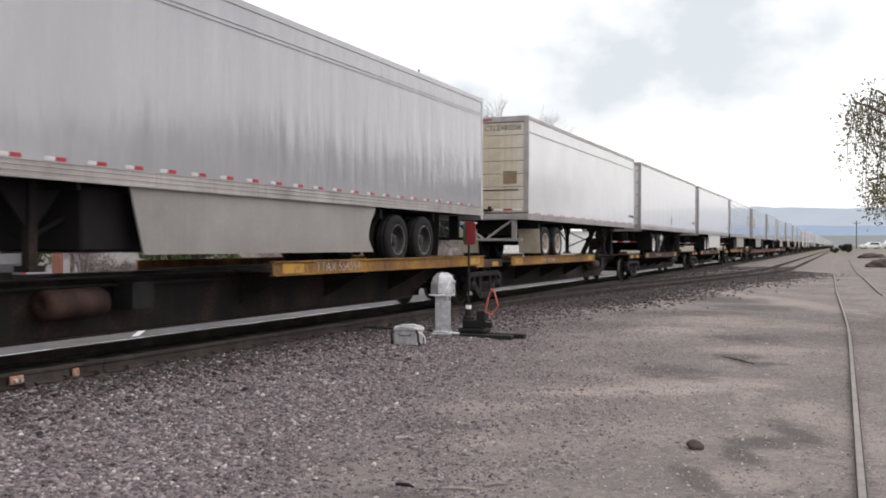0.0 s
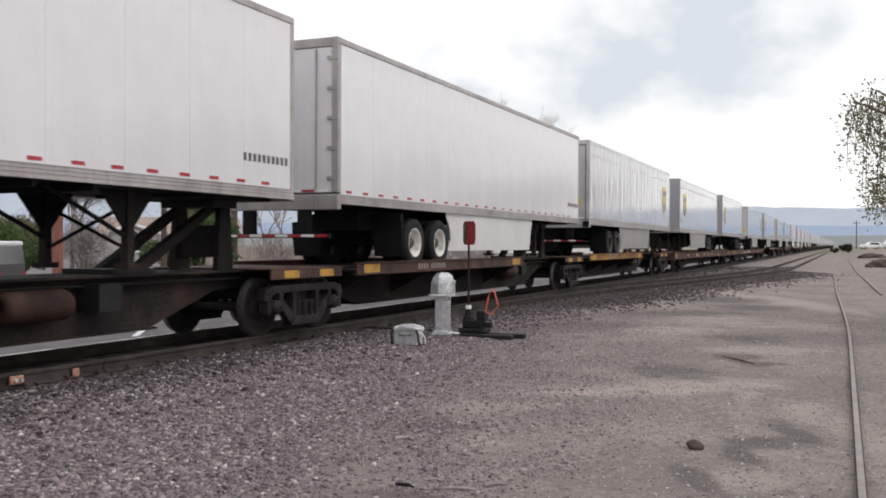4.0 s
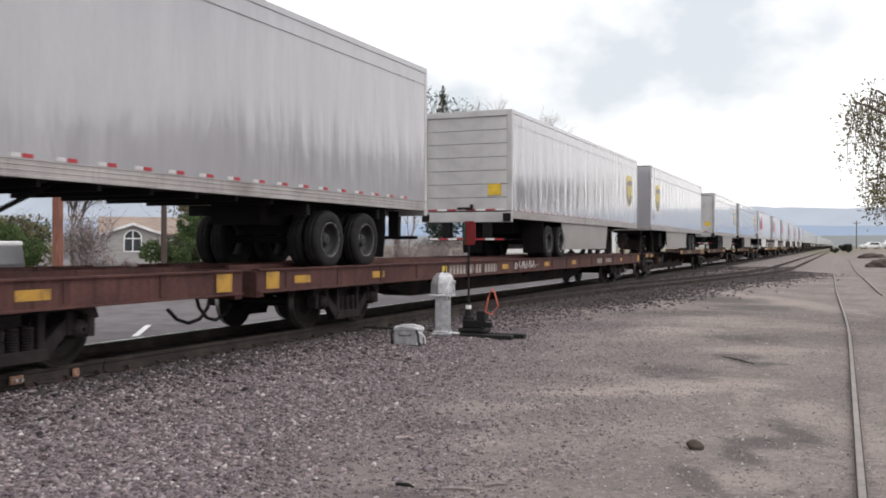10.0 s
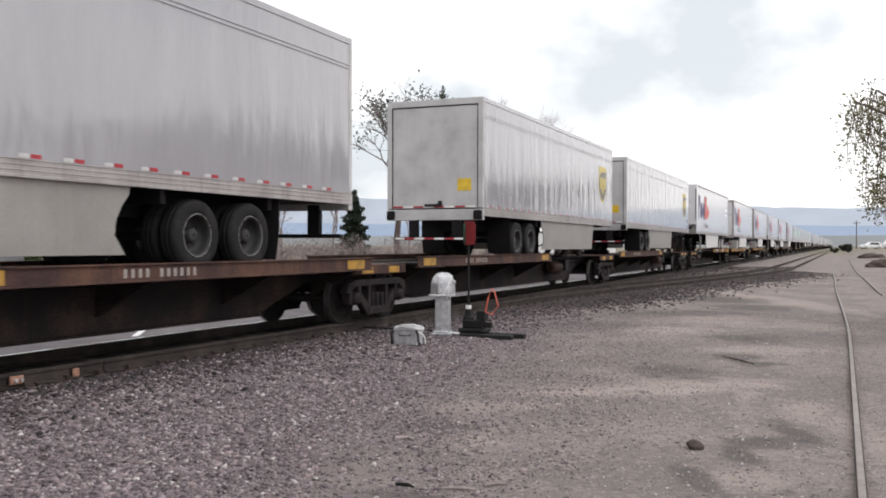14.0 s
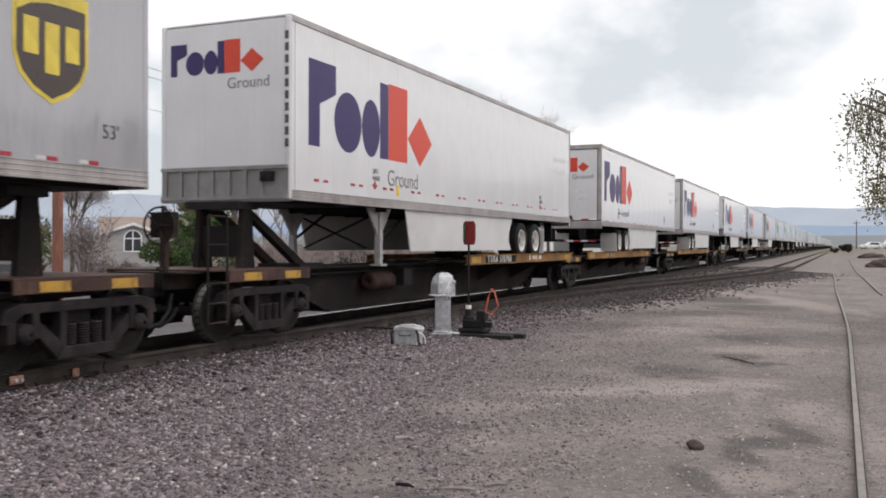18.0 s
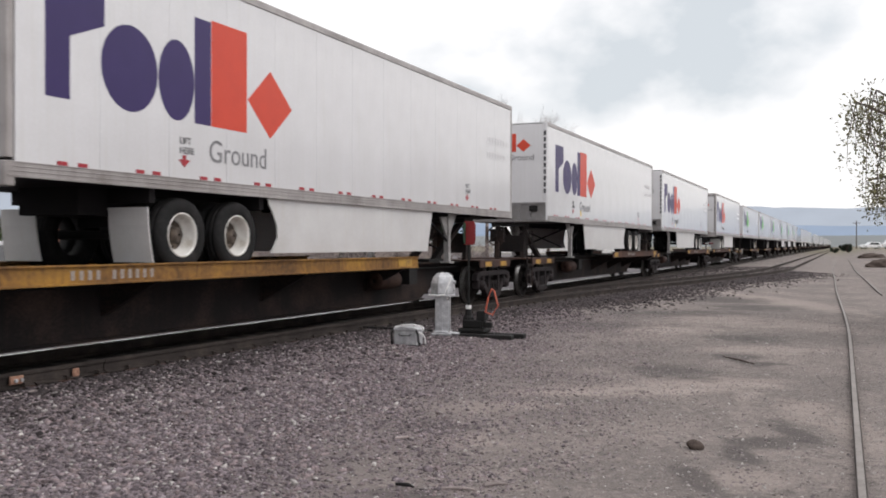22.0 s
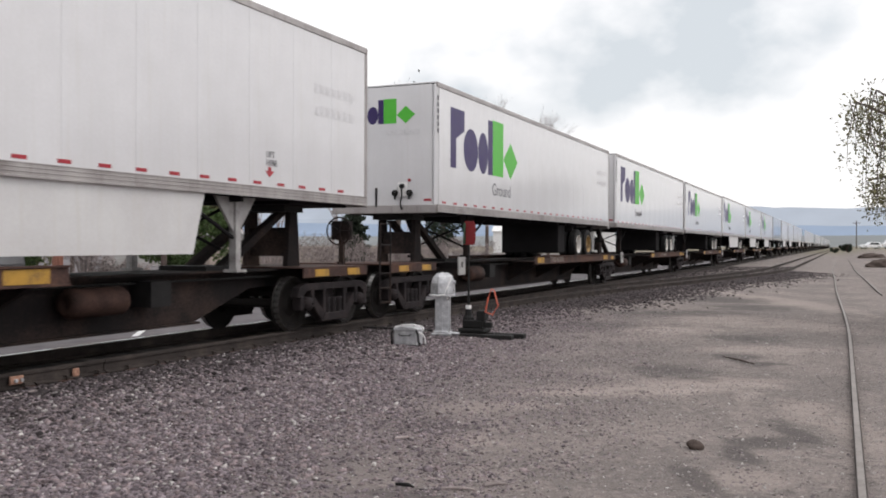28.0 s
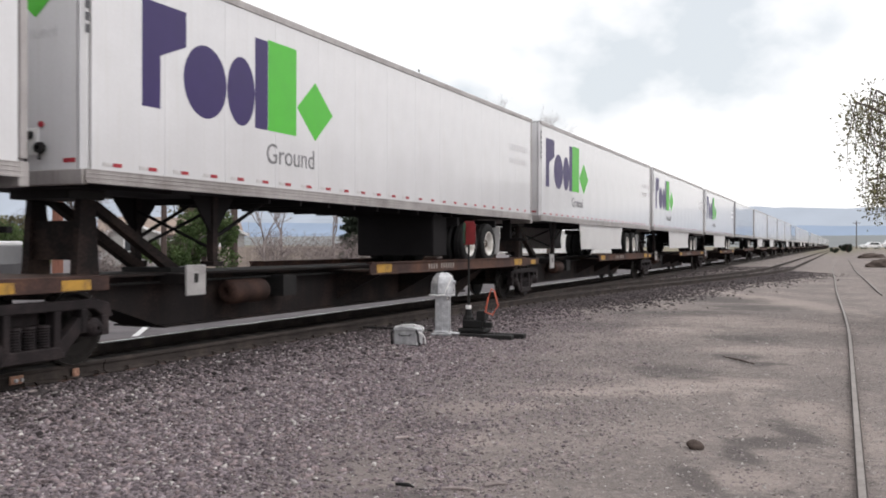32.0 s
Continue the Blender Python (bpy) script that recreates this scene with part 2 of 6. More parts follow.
    "old_pole": surface("weathered_pole_wood", (0.085, 0.06, 0.052), 0.85, 0.0, scale=3, fine=40, bump=0.4, stretch=(6, 6, 0.6)),
    "bark": surface("grey_bark", (0.12, 0.095, 0.085), 0.9, 0.0, scale=5, bump=0.4, spec=0.12),
    "twig": surface("pale_twigs", (0.30, 0.255, 0.245), 0.9, 0.0, scale=5, bump=0.2, per_piece=0.3, spec=0.12),
    "leaf": surface("green_foliage", (0.085, 0.125, 0.050), 0.6, 0.0, (0.055, 0.085, 0.035), (0.13, 0.175, 0.07), 2, 20, 0.0, per_piece=0.45, spec=0.12),
    "leaf_dark": surface("dark_evergreen", (0.046, 0.058, 0.042), 0.7, 0.0, scale=2, bump=0, per_piece=0.4, spec=0.12),
    "leaf_dry": surface("olive_dry_leaves", (0.165, 0.155, 0.085), 0.6, 0.0, (0.10, 0.09, 0.05), (0.25, 0.235, 0.13), 3, 20, 0.0, per_piece=0.5, spec=0.12),
    "grey_metal": surface("galvanised_casting", (0.50, 0.50, 0.52), 0.38, 0.5, (0.36, 0.36, 0.375), (0.74, 0.74, 0.75), scale=9, bump=0.15),
    "black_iron": surface("black_iron", (0.025, 0.024, 0.024), 0.6, 0.3, scale=6, bump=0.15, spec=0.12),
    "target_red": surface("red_target_paint", (0.20, 0.012, 0.015), 0.5, 0.0, scale=6, bump=0.03),
    "target_green": surface("green_target_paint", (0.015, 0.06, 0.035), 0.5, 0.0, scale=6, bump=0.03),
    "hose": surface("red_orange_paint", (0.55, 0.12, 0.07), 0.5, 0.0, scale=8, bump=0.03),
    "stucco": surface("grey_house_siding", (0.36, 0.345, 0.33), 0.8, 0.0, scale=1, bump=0.1, stretch=(1, 1, 6)),
    "shingle": surface("brown_roof_shingles", (0.26, 0.20, 0.165), 0.9, 0.0, scale=2, bump=0.3),
    "white_trim": surface("white_house_trim", (0.78, 0.77, 0.76), 0.6, 0.0, scale=4, bump=0.02),
    "glass": surface("dark_window_glass", (0.05, 0.055, 0.06), 0.08, 0.0, scale=2, bump=0, rough_vary=0.02),
    "tan": surface("tan_fence_boards", (0.30, 0.25, 0.215), 0.85, 0.0, scale=2, bump=0.2, per_piece=0.2),
    "car_white": surface("white_car_paint", (0.78, 0.78, 0.79), 0.2, 0.0, scale=2, bump=0, coat=0.6),
    "joint_rust": surface("orange_rust", (0.33, 0.17, 0.115), 0.8, 0.0, (0.16, 0.09, 0.07), (0.45, 0.27, 0.19), 20, 60, 0.2),
    "van_grey": surface("dark_grey_van_paint", (0.075, 0.075, 0.08), 0.35, 0.0, scale=2, bump=0, coat=0.4),
    "camper": surface("white_camper_skin", (0.74, 0.73, 0.72), 0.35, 0.0, scale=2, bump=0.02),
    "dirt_clod": surface("dark_dirt", (0.085, 0.066, 0.058), 0.95, 0.0, scale=12, fine=60, bump=0.6, spec=0.12),
    "wire": surface("wire_black", (0.03, 0.03, 0.03), 0.6, 0.0, bump=0),
}



def translucent(m, share):
    """Lets light through thin leaves."""
    n, l = m.node_tree.nodes, m.node_tree.links
    b = n["Principled BSDF"]
    tl = n.new("ShaderNodeBsdfTranslucent")
    l.new(b.inputs["Base Color"].links[0].from_socket, tl.inputs["Color"])
    mx = n.new("ShaderNodeMixShader")
    mx.inputs["Fac"].default_value = share
    l.new(b.outputs["BSDF"], mx.inputs[1])
    l.new(tl.outputs["BSDF"], mx.inputs[2])
    l.new(mx.outputs["Shader"], n["Material Output"].inputs["Surface"])


for leafy in ("leaf", "leaf_dry", "leaf_dark"):
    translucent(M[leafy], 0.45)


# ---- mesh helpers ----
def box(bm, x0, x1, y0, y1, z0, z1):
    x0, x1, y0, y1, z0, z1 = min(x0, x1), max(x0, x1), min(y0, y1), max(y0, y1), min(z0, z1), max(z0, z1)
    v = [bm.verts.new(p) for p in ((x0, y0, z0), (x1, y0, z0), (x1, y1, z0), (x0, y1, z0), (x0, y0, z1), (x1, y0, z1), (x1, y1, z1), (x0, y1, z1))]
    for f in ((0, 3, 2, 1), (4, 5, 6, 7), (0, 1, 5, 4), (1, 2, 6, 5), (2, 3, 7, 6), (3, 0, 4, 7)):
        bm.faces.new([v[i] for i in f])
    return v


def prism(bm, outline, a, b, axis="x"):
    """Extrudes an outline of (p, q) between a and b along an axis: x uses (y, z), y uses (x, z), z uses (x, y)."""
    def at(c, p, q):
        return {"x": (c, p, q), "y": (p, c, q), "z": (p, q, c)}[axis]
    va = [bm.verts.new(at(a, p, q)) for p, q in outline]
    vb = [bm.verts.new(at(b, p, q)) for p, q in outline]
    bm.faces.new(va[::-1])
    bm.faces.new(vb)
    k = len(outline)
    for i in range(k):
        bm.faces.new((va[i], va[(i + 1) % k], vb[(i + 1) % k], vb[i]))


def rod(bm, p, q, r0, r1=None, n=8):
    """A tapered round bar from p to q."""
    p, q = Vector(p), Vector(q)
    r1 = r0 if r1 is None else r1
    way = (q - p).normalized()
    side = way.cross(Vector((0, 0, 1)) if abs(way.z) < 0.9 else Vector((1, 0, 0))).normalized()
    up = way.cross(side)
    rings = []
    for c, r in ((p, r0), (q, r1)):
        rings.append([bm.verts.new(c + (side * math.cos(2 * math.pi * i / n) + up * math.sin(2 * math.pi * i / n)) * r) for i in range(n)])
    for i in range(n):
        bm.faces.new((rings[0][i], rings[0][(i + 1) % n], rings[1][(i + 1) % n], rings[1][i]))
    bm.faces.new(rings[0][::-1])
    bm.faces.new(rings[1])


def tube(bm, pts, r, n=6):
    """One bent round bar through the points."""
    rings = []
    for i, p in enumerate(pts):
        way = (pts[min(i + 1, len(pts) - 1)] - pts[max(i - 1, 0)]).normalized()
        side = way.cross(Vector((0.3, 0.1, 1)) if abs(way.z) < 0.9 else Vector((1, 0, 0))).normalized()
        up = way.cross(side)
        rings.append([bm.verts.new(p + (side * math.cos(2 * math.pi * k / n) + up * math.sin(2 * math.pi * k / n)) * r) for k in range(n)])
    for a, b in zip(rings, rings[1:]):
        for k in range(n):
            bm.faces.new((a[k], a[(k + 1) % n], b[(k + 1) % n], b[k]))
    bm.faces.new(rings[0][::-1])
    bm.faces.new(rings[-1])


def turned(bm, profile, centre, n=28, axis="x", ring=False):
    """A body of revolution: profile of (along, radius) round an axis through centre; ring: the profile closes on itself."""
    rings = []
    for a, r in profile:
        ring = []
        for i in range(n):
            c, s = math.cos(2 * math.pi * i / n) * r, math.sin(2 * math.pi * i / n) * r
            d = {"x": (a, c, s), "y": (c, a, s), "z": (c, s, a)}[axis]
            ring.append(bm.verts.new(Vector(centre) + Vector(d)))
        rings.append(ring)
    for r0, r1 in zip(rings, rings[1:] + (rings[:1] if ring else [])):
        for i in range(n):
            bm.faces.new((r0[i], r0[(i + 1) % n], r1[(i + 1) % n], r1[i]))
    if not ring:
        bm.faces.new(rings[0][::-1])
        bm.faces.new(rings[-1])
    bmesh.ops.recalc_face_normals(bm, faces=bm.faces)


def bevelled(bm, width, segments=1):
    bmesh.ops.recalc_face_normals(bm, faces=bm.faces)
    bmesh.ops.bevel(bm, geom=[e for e in bm.edges if e.is_manifold and e.calc_face_angle(0) > 0.5], offset=width, segments=segments, affect="EDGES", profile=0.6)


MESHES = {}


def shape(key, material, draw, bevel=0.0, smooth=False):
    """The mesh for key, drawn once and shared after that."""
    if key not in MESHES:
        bm = bmesh.new()
        draw(bm)
        bmesh.ops.recalc_face_normals(bm, faces=bm.faces)
        if bevel:
            bevelled(bm, bevel)
        me = bpy.data.meshes.new(str(key[0]) if isinstance(key, tuple) else key)
        bm.to_mesh(me)
        bm.free()
        if smooth:
            me.polygons.foreach_set("use_smooth", [True] * len(me.polygons))
        me.materials.append(M[material])
        MESHES[key] = me
    return MESHES[key]


def part(name, mesh, parent, at=(0, 0, 0), label=""):
    ob = new(name, mesh)
    ob.parent = parent
    ob.location = at
    if label:
        tagged(ob, label)
    return ob


def one(name, material, draw, parent, at=(0, 0, 0), label="", bevel=0.0, smooth=False):
    """A part with a mesh of its own."""
    key = (name, len(MESHES))
    return part(name, shape(key, material, draw, bevel, smooth), parent, at, label)


def thing(name, at, label, category, group="", kind=""):
    ob = new(name)
    ob.location = at
    ob.empty_display_size = 0.2
    return tagged(ob, label, category, group, kind)


def lettering(words, size, material, key):
    """A flat mesh of letters in the built-in font, in the xy plane, from x = 0 on."""
    k = ("letters", words, size, key)
    if k not in MESHES:
        cu = bpy.data.curves.new("letters", "FONT")
        cu.body, cu.size, cu.extrude = words, size, 0.002
        ob = bpy.data.objects.new("letters", cu)
        scene.collection.objects.link(ob)
        me = bpy.data.meshes.new_from_object(ob.evaluated_get(bpy.context.evaluated_depsgraph_get()))
        bpy.data.objects.remove(ob)
        me.materials.clear()
        me.materials.append(M[material])
        MESHES[k] = me
    return MESHES[k]


MOVING = []            # things of the train: (thing, place at the start)
TURNING = []           # wheelsets: (part, radius, y of its car at the start, place on its car)


# ---- ground ----
def blend(a, b, x):
    x = max(0.0, min(1.0, (x - a) / (b - a)))
    return x * x * (3 - 2 * x)


def siding(y):
    """Middle of the siding that leaves the main line."""
    return TRACK + 5.45 * blend(9, 66, y) ** 1.15


def ground_z(x, y):
    """Level of the ground."""
    n = noise.noise(Vector((x * 0.35, y * 0.35, 0))) * 0.035 + noise.noise(Vector((x * 1.3, y * 1.3, 3))) * 0.012
    edge = max(TRACK, siding(y)) + 1.0           # outer ends of the ties nearest to the yard
    z = YARD + 0.12 * (1 - blend(edge + 0.2, edge + 3.2, x)) - 0.03 * blend(2, 12, x)
    if x < TRACK - 1.2:
        z = -0.19 - 0.16 * blend(-10.6, -13.0, x)
    z += 1.1 * blend(95, 205, y) * blend(-1.5, 5.0, x)
    n *= 1 - 0.85 * (abs(x - TRACK) < 2.2)
    if y > 400 or abs(x) > 120:
        n = 0
    return z + n


def ground_material():
    m = bpy.data.materials.new("yard_ground")
    m.use_nodes = True
    n, l = m.node_tree.nodes, m.node_tree.links
    b = n["Principled BSDF"]
    b.inputs["Roughness"].default_value = 0.95
    b.inputs["Specular IOR Level"].default_value = 0.2
    co = n.new("ShaderNodeTexCoord")
    sx = n.new("ShaderNodeSeparateXYZ")
    l.new(co.outputs["Object"], sx.inputs["Vector"])

    def nz(scale, detail=5, rough=0.55, stretch=None):
        t = n.new("ShaderNodeTexNoise")
        t.inputs["Scale"].default_value, t.inputs["Detail"].default_value, t.inputs["Roughness"].default_value = scale, detail, rough
        src = co.outputs["Object"]
        if stretch:
            mp = n.new("ShaderNodeMapping")
            mp.inputs["Scale"].default_value = stretch
            mp.inputs["Rotation"].default_value = (0, 0, 0.25)
            l.new(src, mp.inputs["Vector"])
            src = mp.outputs["Vector"]
        l.new(src, t.inputs["Vector"])
        return t.outputs["Fac"]

    def step(v, lo, hi, to=1.0):
        r = n.new("ShaderNodeMapRange")
        r.interpolation_type = "SMOOTHSTEP"
        r.inputs["From Min"].default_value, r.inputs["From Max"].default_value, r.inputs["To Max"].default_value = lo, hi, to
        l.new(v, r.inputs["Value"])
        return r.outputs["Result"]

    def mixed(f, a, c):
        x = n.new("ShaderNodeMix")
        x.data_type = "RGBA"
        l.new(f, x.inputs["Factor"])
        for s, v in (("A", a), ("B", c)):
            if isinstance(v, tuple):
                x.inputs[s].default_value = (*v, 1)
            else:
                l.new(v, x.inputs[s])
        return x.outputs["Result"]

    def maths(op, a, c):
        x = n.new("ShaderNodeMath")
        x.operation = op
        for i, v in enumerate((a, c)):
            if isinstance(v, (int, float)):
                x.inputs[i].default_value = v
            else:
                l.new(v, x.inputs[i])
        return x.outputs[0]

    dirt = mixed(step(nz(0.45, 6), 0.36, 0.66), (0.168, 0.145, 0.137), (0.248, 0.211, 0.196))
    dirt = mixed(step(nz(1.2, 6, 0.65, (1.3, 0.5, 1)), 0.55, 0.74, 0.5), dirt, (0.115, 0.100, 0.096))       # darker trails along the track
    dirt = mixed(step(nz(1.1, 5, 0.6, (0.9, 0.3, 1)), 0.56, 0.72, 0.6), dirt, (0.35, 0.297, 0.27))            # pale worn sand
    dirt = mixed(step(nz(3.4, 7, 0.75), 0.50, 0.64, 0.7), dirt, (0.112, 0.097, 0.093))
    dirt = mixed(step(nz(9.0, 6, 0.75), 0.50, 0.62, 0.55), dirt, (0.32, 0.272, 0.25))
    dirt = mixed(step(nz(13.0, 6, 0.75), 0.52, 0.64, 0.6), dirt, (0.095, 0.082, 0.079))
    grit = nz(42, 3, 0.7)
    dirt = mixed(step(grit, 0.30, 0.72, 0.55), mixed(step(grit, 0.2, 0.5), (0.12, 0.107, 0.103), dirt), dirt)
    fine = nz(75, 4, 0.75)
    dirt = mixed(step(fine, 0.54, 0.64, 0.6), dirt, (0.40, 0.355, 0.335))
    dirt = mixed(step(fine, 0.46, 0.35, 0.65), dirt, (0.070, 0.061, 0.059))
    wob = nz(2.2, 5, 0.65)

    def stain(x, y, rx, ry, shade, far, turn=0.41):
        """A worn or oily patch of the dirt with a ragged rim."""
        mp = n.new("ShaderNodeMapping")
        mp.vector_type = "TEXTURE"
        mp.inputs["Location"].default_value = (x, y, 0)
        mp.inputs["Rotation"].default_value = (0, 0, turn)
        mp.inputs["Scale"].default_value = (rx, ry, 1000)
        l.new(co.outputs["Object"], mp.inputs["Vector"])
        ln = n.new("ShaderNodeVectorMath")
        ln.operation = "LENGTH"
        l.new(mp.outputs["Vector"], ln.inputs[0])
        rag = maths("ADD", ln.outputs["Value"], maths("MULTIPLY", maths("ADD", wob, -0.5), 3.2))
        inv = maths("SUBTRACT", 1.6, rag)
        return mixed(step(inv, 0.0, 1.1, far), dirt, shade)

    DARK, PALE = (0.088, 0.078, 0.076), (0.36, 0.303, 0.275)
    for x, y, rx, ry in ((-3.1, 10.6, 0.75, 0.3), (-3.6, 9.3, 0.6, 0.28), (-2.0, 11.35, 0.45, 0.35), (-3.35, 19.5, 0.9, 1.1), (-2.7, 23.0, 0.9, 2.2), (-1.75, 31.0, 0.8, 4.0), (-1.3, 12.5, 0.6, 0.5), (-1.63, 11.87, 0.8, 0.5), (-1.32, 16.37, 0.8, 0.6), (-3.7, 19.45, 0.9, 0.8), (-0.6, 7.24, 0.4, 0.35), (-3.31, 7.72, 0.5, 0.3), (0.09, 9.61, 0.3, 1.4), (-0.81, 21.74, 0.7, 1.0), (-2.71, 11.01, 0.7, 0.45)):
        dirt = stain(x, y, rx, ry, PALE, 0.5)
    for x, y, rx, ry in ((-4.9, 19.9, 0.9, 0.9), (-2.2, 13.2, 0.5, 0.8), (-0.35, 9.2, 0.14, 0.5), (-2.4, 27.5, 1.2, 1.2), (-3.5, 31.0, 1.2, 1.6), (-4.06, 24.41, 1.8, 1.0), (-1.61, 15.21, 0.32, 0.5), (-1.09, 14.52, 0.3, 0.22), (-0.82, 8.17, 0.13, 0.45), (-0.65, 8.68, 0.36, 0.26), (-3.74, 8.04, 0.5, 0.25), (-2.81, 5.86, 0.3, 0.14),
                         (-1.02, 7.15, 0.12, 0.5), (-1.68, 18.28, 0.6, 0.7)):
        dirt = stain(x, y, rx, ry, DARK, 0.8)
    gravel = mixed(step(nz(26, 3, 0.7), 0.3, 0.7), (0.075, 0.061, 0.065), (0.205, 0.172, 0.177))
    gravel = mixed(step(nz(1.3, 5, 0.6), 0.42, 0.62, 0.7), gravel, (0.205, 0.178, 0.165))
    # how far the ballast reaches into the yard
    reach = maths("ADD", maths("ADD", sx.outputs["X"], maths("MULTIPLY", sx.outputs["Y"], 0.2)), maths("MULTIPLY", maths("ADD", nz(0.9, 5), -0.5), 3.0))
    colour = mixed(step(reach, -3.7, -0.9), gravel, dirt)
    lot = mixed(step(nz(1.5, 6), 0.35, 0.65), (0.125, 0.114, 0.120), (0.170, 0.156, 0.162))
    colour = mixed(step(sx.outputs["X"], -12.6, -11.9), lot, colour)
    # oily bed between the rails, blackened further for the shade beneath the train
    shaded_bed = mixed(step(nz(3.0, 4), 0.3, 0.7), (0.010, 0.009, 0.009), (0.020, 0.017, 0.017))
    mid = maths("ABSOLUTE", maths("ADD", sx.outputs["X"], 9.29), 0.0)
    colour = mixed(step(mid, 0.85, 1.25), shaded_bed, colour)
    far = step(sx.outputs["Y"], 130, 260)
    colour = mixed(far, colour, mixed(step(nz(0.05, 5), 0.4, 0.6), (0.20, 0.17, 0.135), (0.16, 0.15, 0.10)))
    l.new(colour, b.inputs["Base Color"])
    bp = n.new("ShaderNodeBump")
    bp.inputs["Strength"].default_value, bp.inputs["Distance"].default_value = 0.8, 0.022
    l.new(nz(22, 8, 0.75), bp.inputs["Height"])
    l.new(bp.outputs["Normal"], b.inputs["Normal"])
    return m


def ground():
    xs = sorted(set([-3500, -1500, -700, -300, -150, -90, -60, -45, -35, -28, -22, -18, -15, -14] + [round(-13 + 0.25 * i, 2) for i in range(73)]
                    + [5.6, 6.5, 8, 10, 13, 17, 22, 30, 45, 70, 120, 250, 600, 1500, 3500]))
    ys = sorted(set([-800, -300, -120, -60, -30, -15, -8, -4] + [round(-2 + 0.3 * i, 2) for i in range(110)] + [31 + 0.9 * i for i in range(60)]
                    + [88, 94, 102, 112, 125, 140, 160, 185, 220, 270, 340, 450, 650, 1000, 1800, 4500]))
    verts = [(x, y, ground_z(x, y)) for y in ys for x in xs]
    k = len(xs)
    faces = [(j * k + i, j * k + i + 1, (j + 1) * k + i + 1, (j + 1) * k + i) for j in range(len(ys) - 1) for i in range(k - 1)]
    me = bpy.data.meshes.new("ground")
    me.from_pydata(verts, [], faces)
    me.polygons.foreach_set("use_smooth", [True] * len(me.polygons))
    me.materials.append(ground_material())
    tagged(new("ground", me), "dusty grey-brown rail yard ground of dirt and gravel", "ground", kind="structure")


ground()


def rail_line(name, path, top_z, label, head="rail_top", height=0.17):
    """A rail along a path of (x, y): foot, web and head are one body, the worn top is laid on it."""
    rail = thing(name, (0, 0, 0), label, "rail", kind="structure")
    foot = [(-0.07, -height), (0.07, -height), (0.07, -height + 0.015), (0.012, -height + 0.035), (0.012, -0.045), (0.036, -0.035), (0.036, -0.006), (0.028, 0),
            (-0.028, 0), (-0.036, -0.006), (-0.036, -0.035), (-0.012, -0.045), (-0.012, -height + 0.035), (-0.07, -height + 0.015)]
    cap = [(-0.025, 0.0005), (0.025, 0.0005), (0.025, 0.003), (-0.025, 0.003)]
    for nm, prof, mat in (("rail_body", foot, "rail"), ("running_surface", cap, head)):
        verts, faces, k = [], [], len(prof)
        for i, (x, y) in enumerate(path):
            verts += [(x + px, y, top_z + pz) for px, pz in prof]
            if i:
                a, b = (i - 1) * k, i * k
                faces += [(a + j, a + (j + 1) % k, b + (j + 1) % k, b + j) for j in range(k)]
        faces += [tuple(range(k))[::-1], tuple(range(len(verts) - k, len(verts)))]
        me = bpy.data.meshes.new(nm)
        me.from_pydata(verts, [], faces)
        me.materials.append(M[mat])
        part(nm, me, rail)
    return rail


def along(f, y0, y1, step=2.0):
    k = int((y1 - y0) / step)
    return [(f(y0 + (y1 - y0) * i / k), y0 + (y1 - y0) * i / k) for i in range(k + 1)]


rail_line("main_rail", along(lambda y: TRACK + 0.7175, -30, 1200, 30), 0.0, "steel rail of the main line with a dark worn head", "rail")
rail_line("main_rail", along(lambda y: TRACK - 0.7175, -30, 1200, 30), 0.0, "steel rail of the main line with a bright polished head")
rail_line("siding_rail", along(lambda y: siding(y) + 0.73, 9, 420, 1.5), -0.004, "steel rail of the siding that leaves the main line", "rail")
rail_line("siding_rail", along(lambda y: siding(y) - 0.7175, 30, 420, 1.5), -0.004, "steel rail of the siding beside the train", "rail")


def yard_x(y):
    return 0.13 - 0.40 * blend(17, 45, y) - 0.40 * blend(40, 75, y) - 0.18 * blend(75, 160, y)


rail_line("yard_rail", along(yard_x, -3, 260, 1.5), YARD + 0.055, "half-buried pale yard rail in the dirt", "rail_dull")
rail_line("yard_rail", along(lambda y: yard_x(y) + 1.435, 36, 260, 1.5), YARD + 0.055, "half-buried pale yard rail in the dirt", "rail_dull")


# ---- trailers ----
HALF = 1.295
ZB, ZT = 1.08, 3.97        # floor and roof of a trailer above the deck


def tyre_mesh():
    def draw(bm):
        turned(bm, [(-0.12, 0.29), (-0.135, 0.34), (-0.135, 0.43), (-0.115, 0.475), (-0.08, 0.492), (-0.045, 0.495), (-0.042, 0.482), (-0.034, 0.482), (-0.03, 0.497),
                    (0.03, 0.497), (0.034, 0.482), (0.042, 0.482), (0.045, 0.495), (0.08, 0.492), (0.115, 0.475), (0.135, 0.43), (0.135, 0.34), (0.12, 0.29)], (0, 0, 0), 32, ring=True)
    return shape("tyre", "tyre", draw, smooth=True)


def rim_mesh(colour):
    """The open barrel and flange of a wheel."""
    def draw(bm):
        turned(bm, [(-0.11, 0.292), (0.124, 0.299), (0.131, 0.293), (0.126, 0.276), (0.085, 0.266), (0.03, 0.258), (-0.02, 0.236), (-0.04, 0.205), (-0.05, 0.20), (-0.035, 0.245), (-0.11, 0.27)], (0, 0, 0), 30, ring=True)
    return shape(("rim", colour), colour, draw, smooth=True)


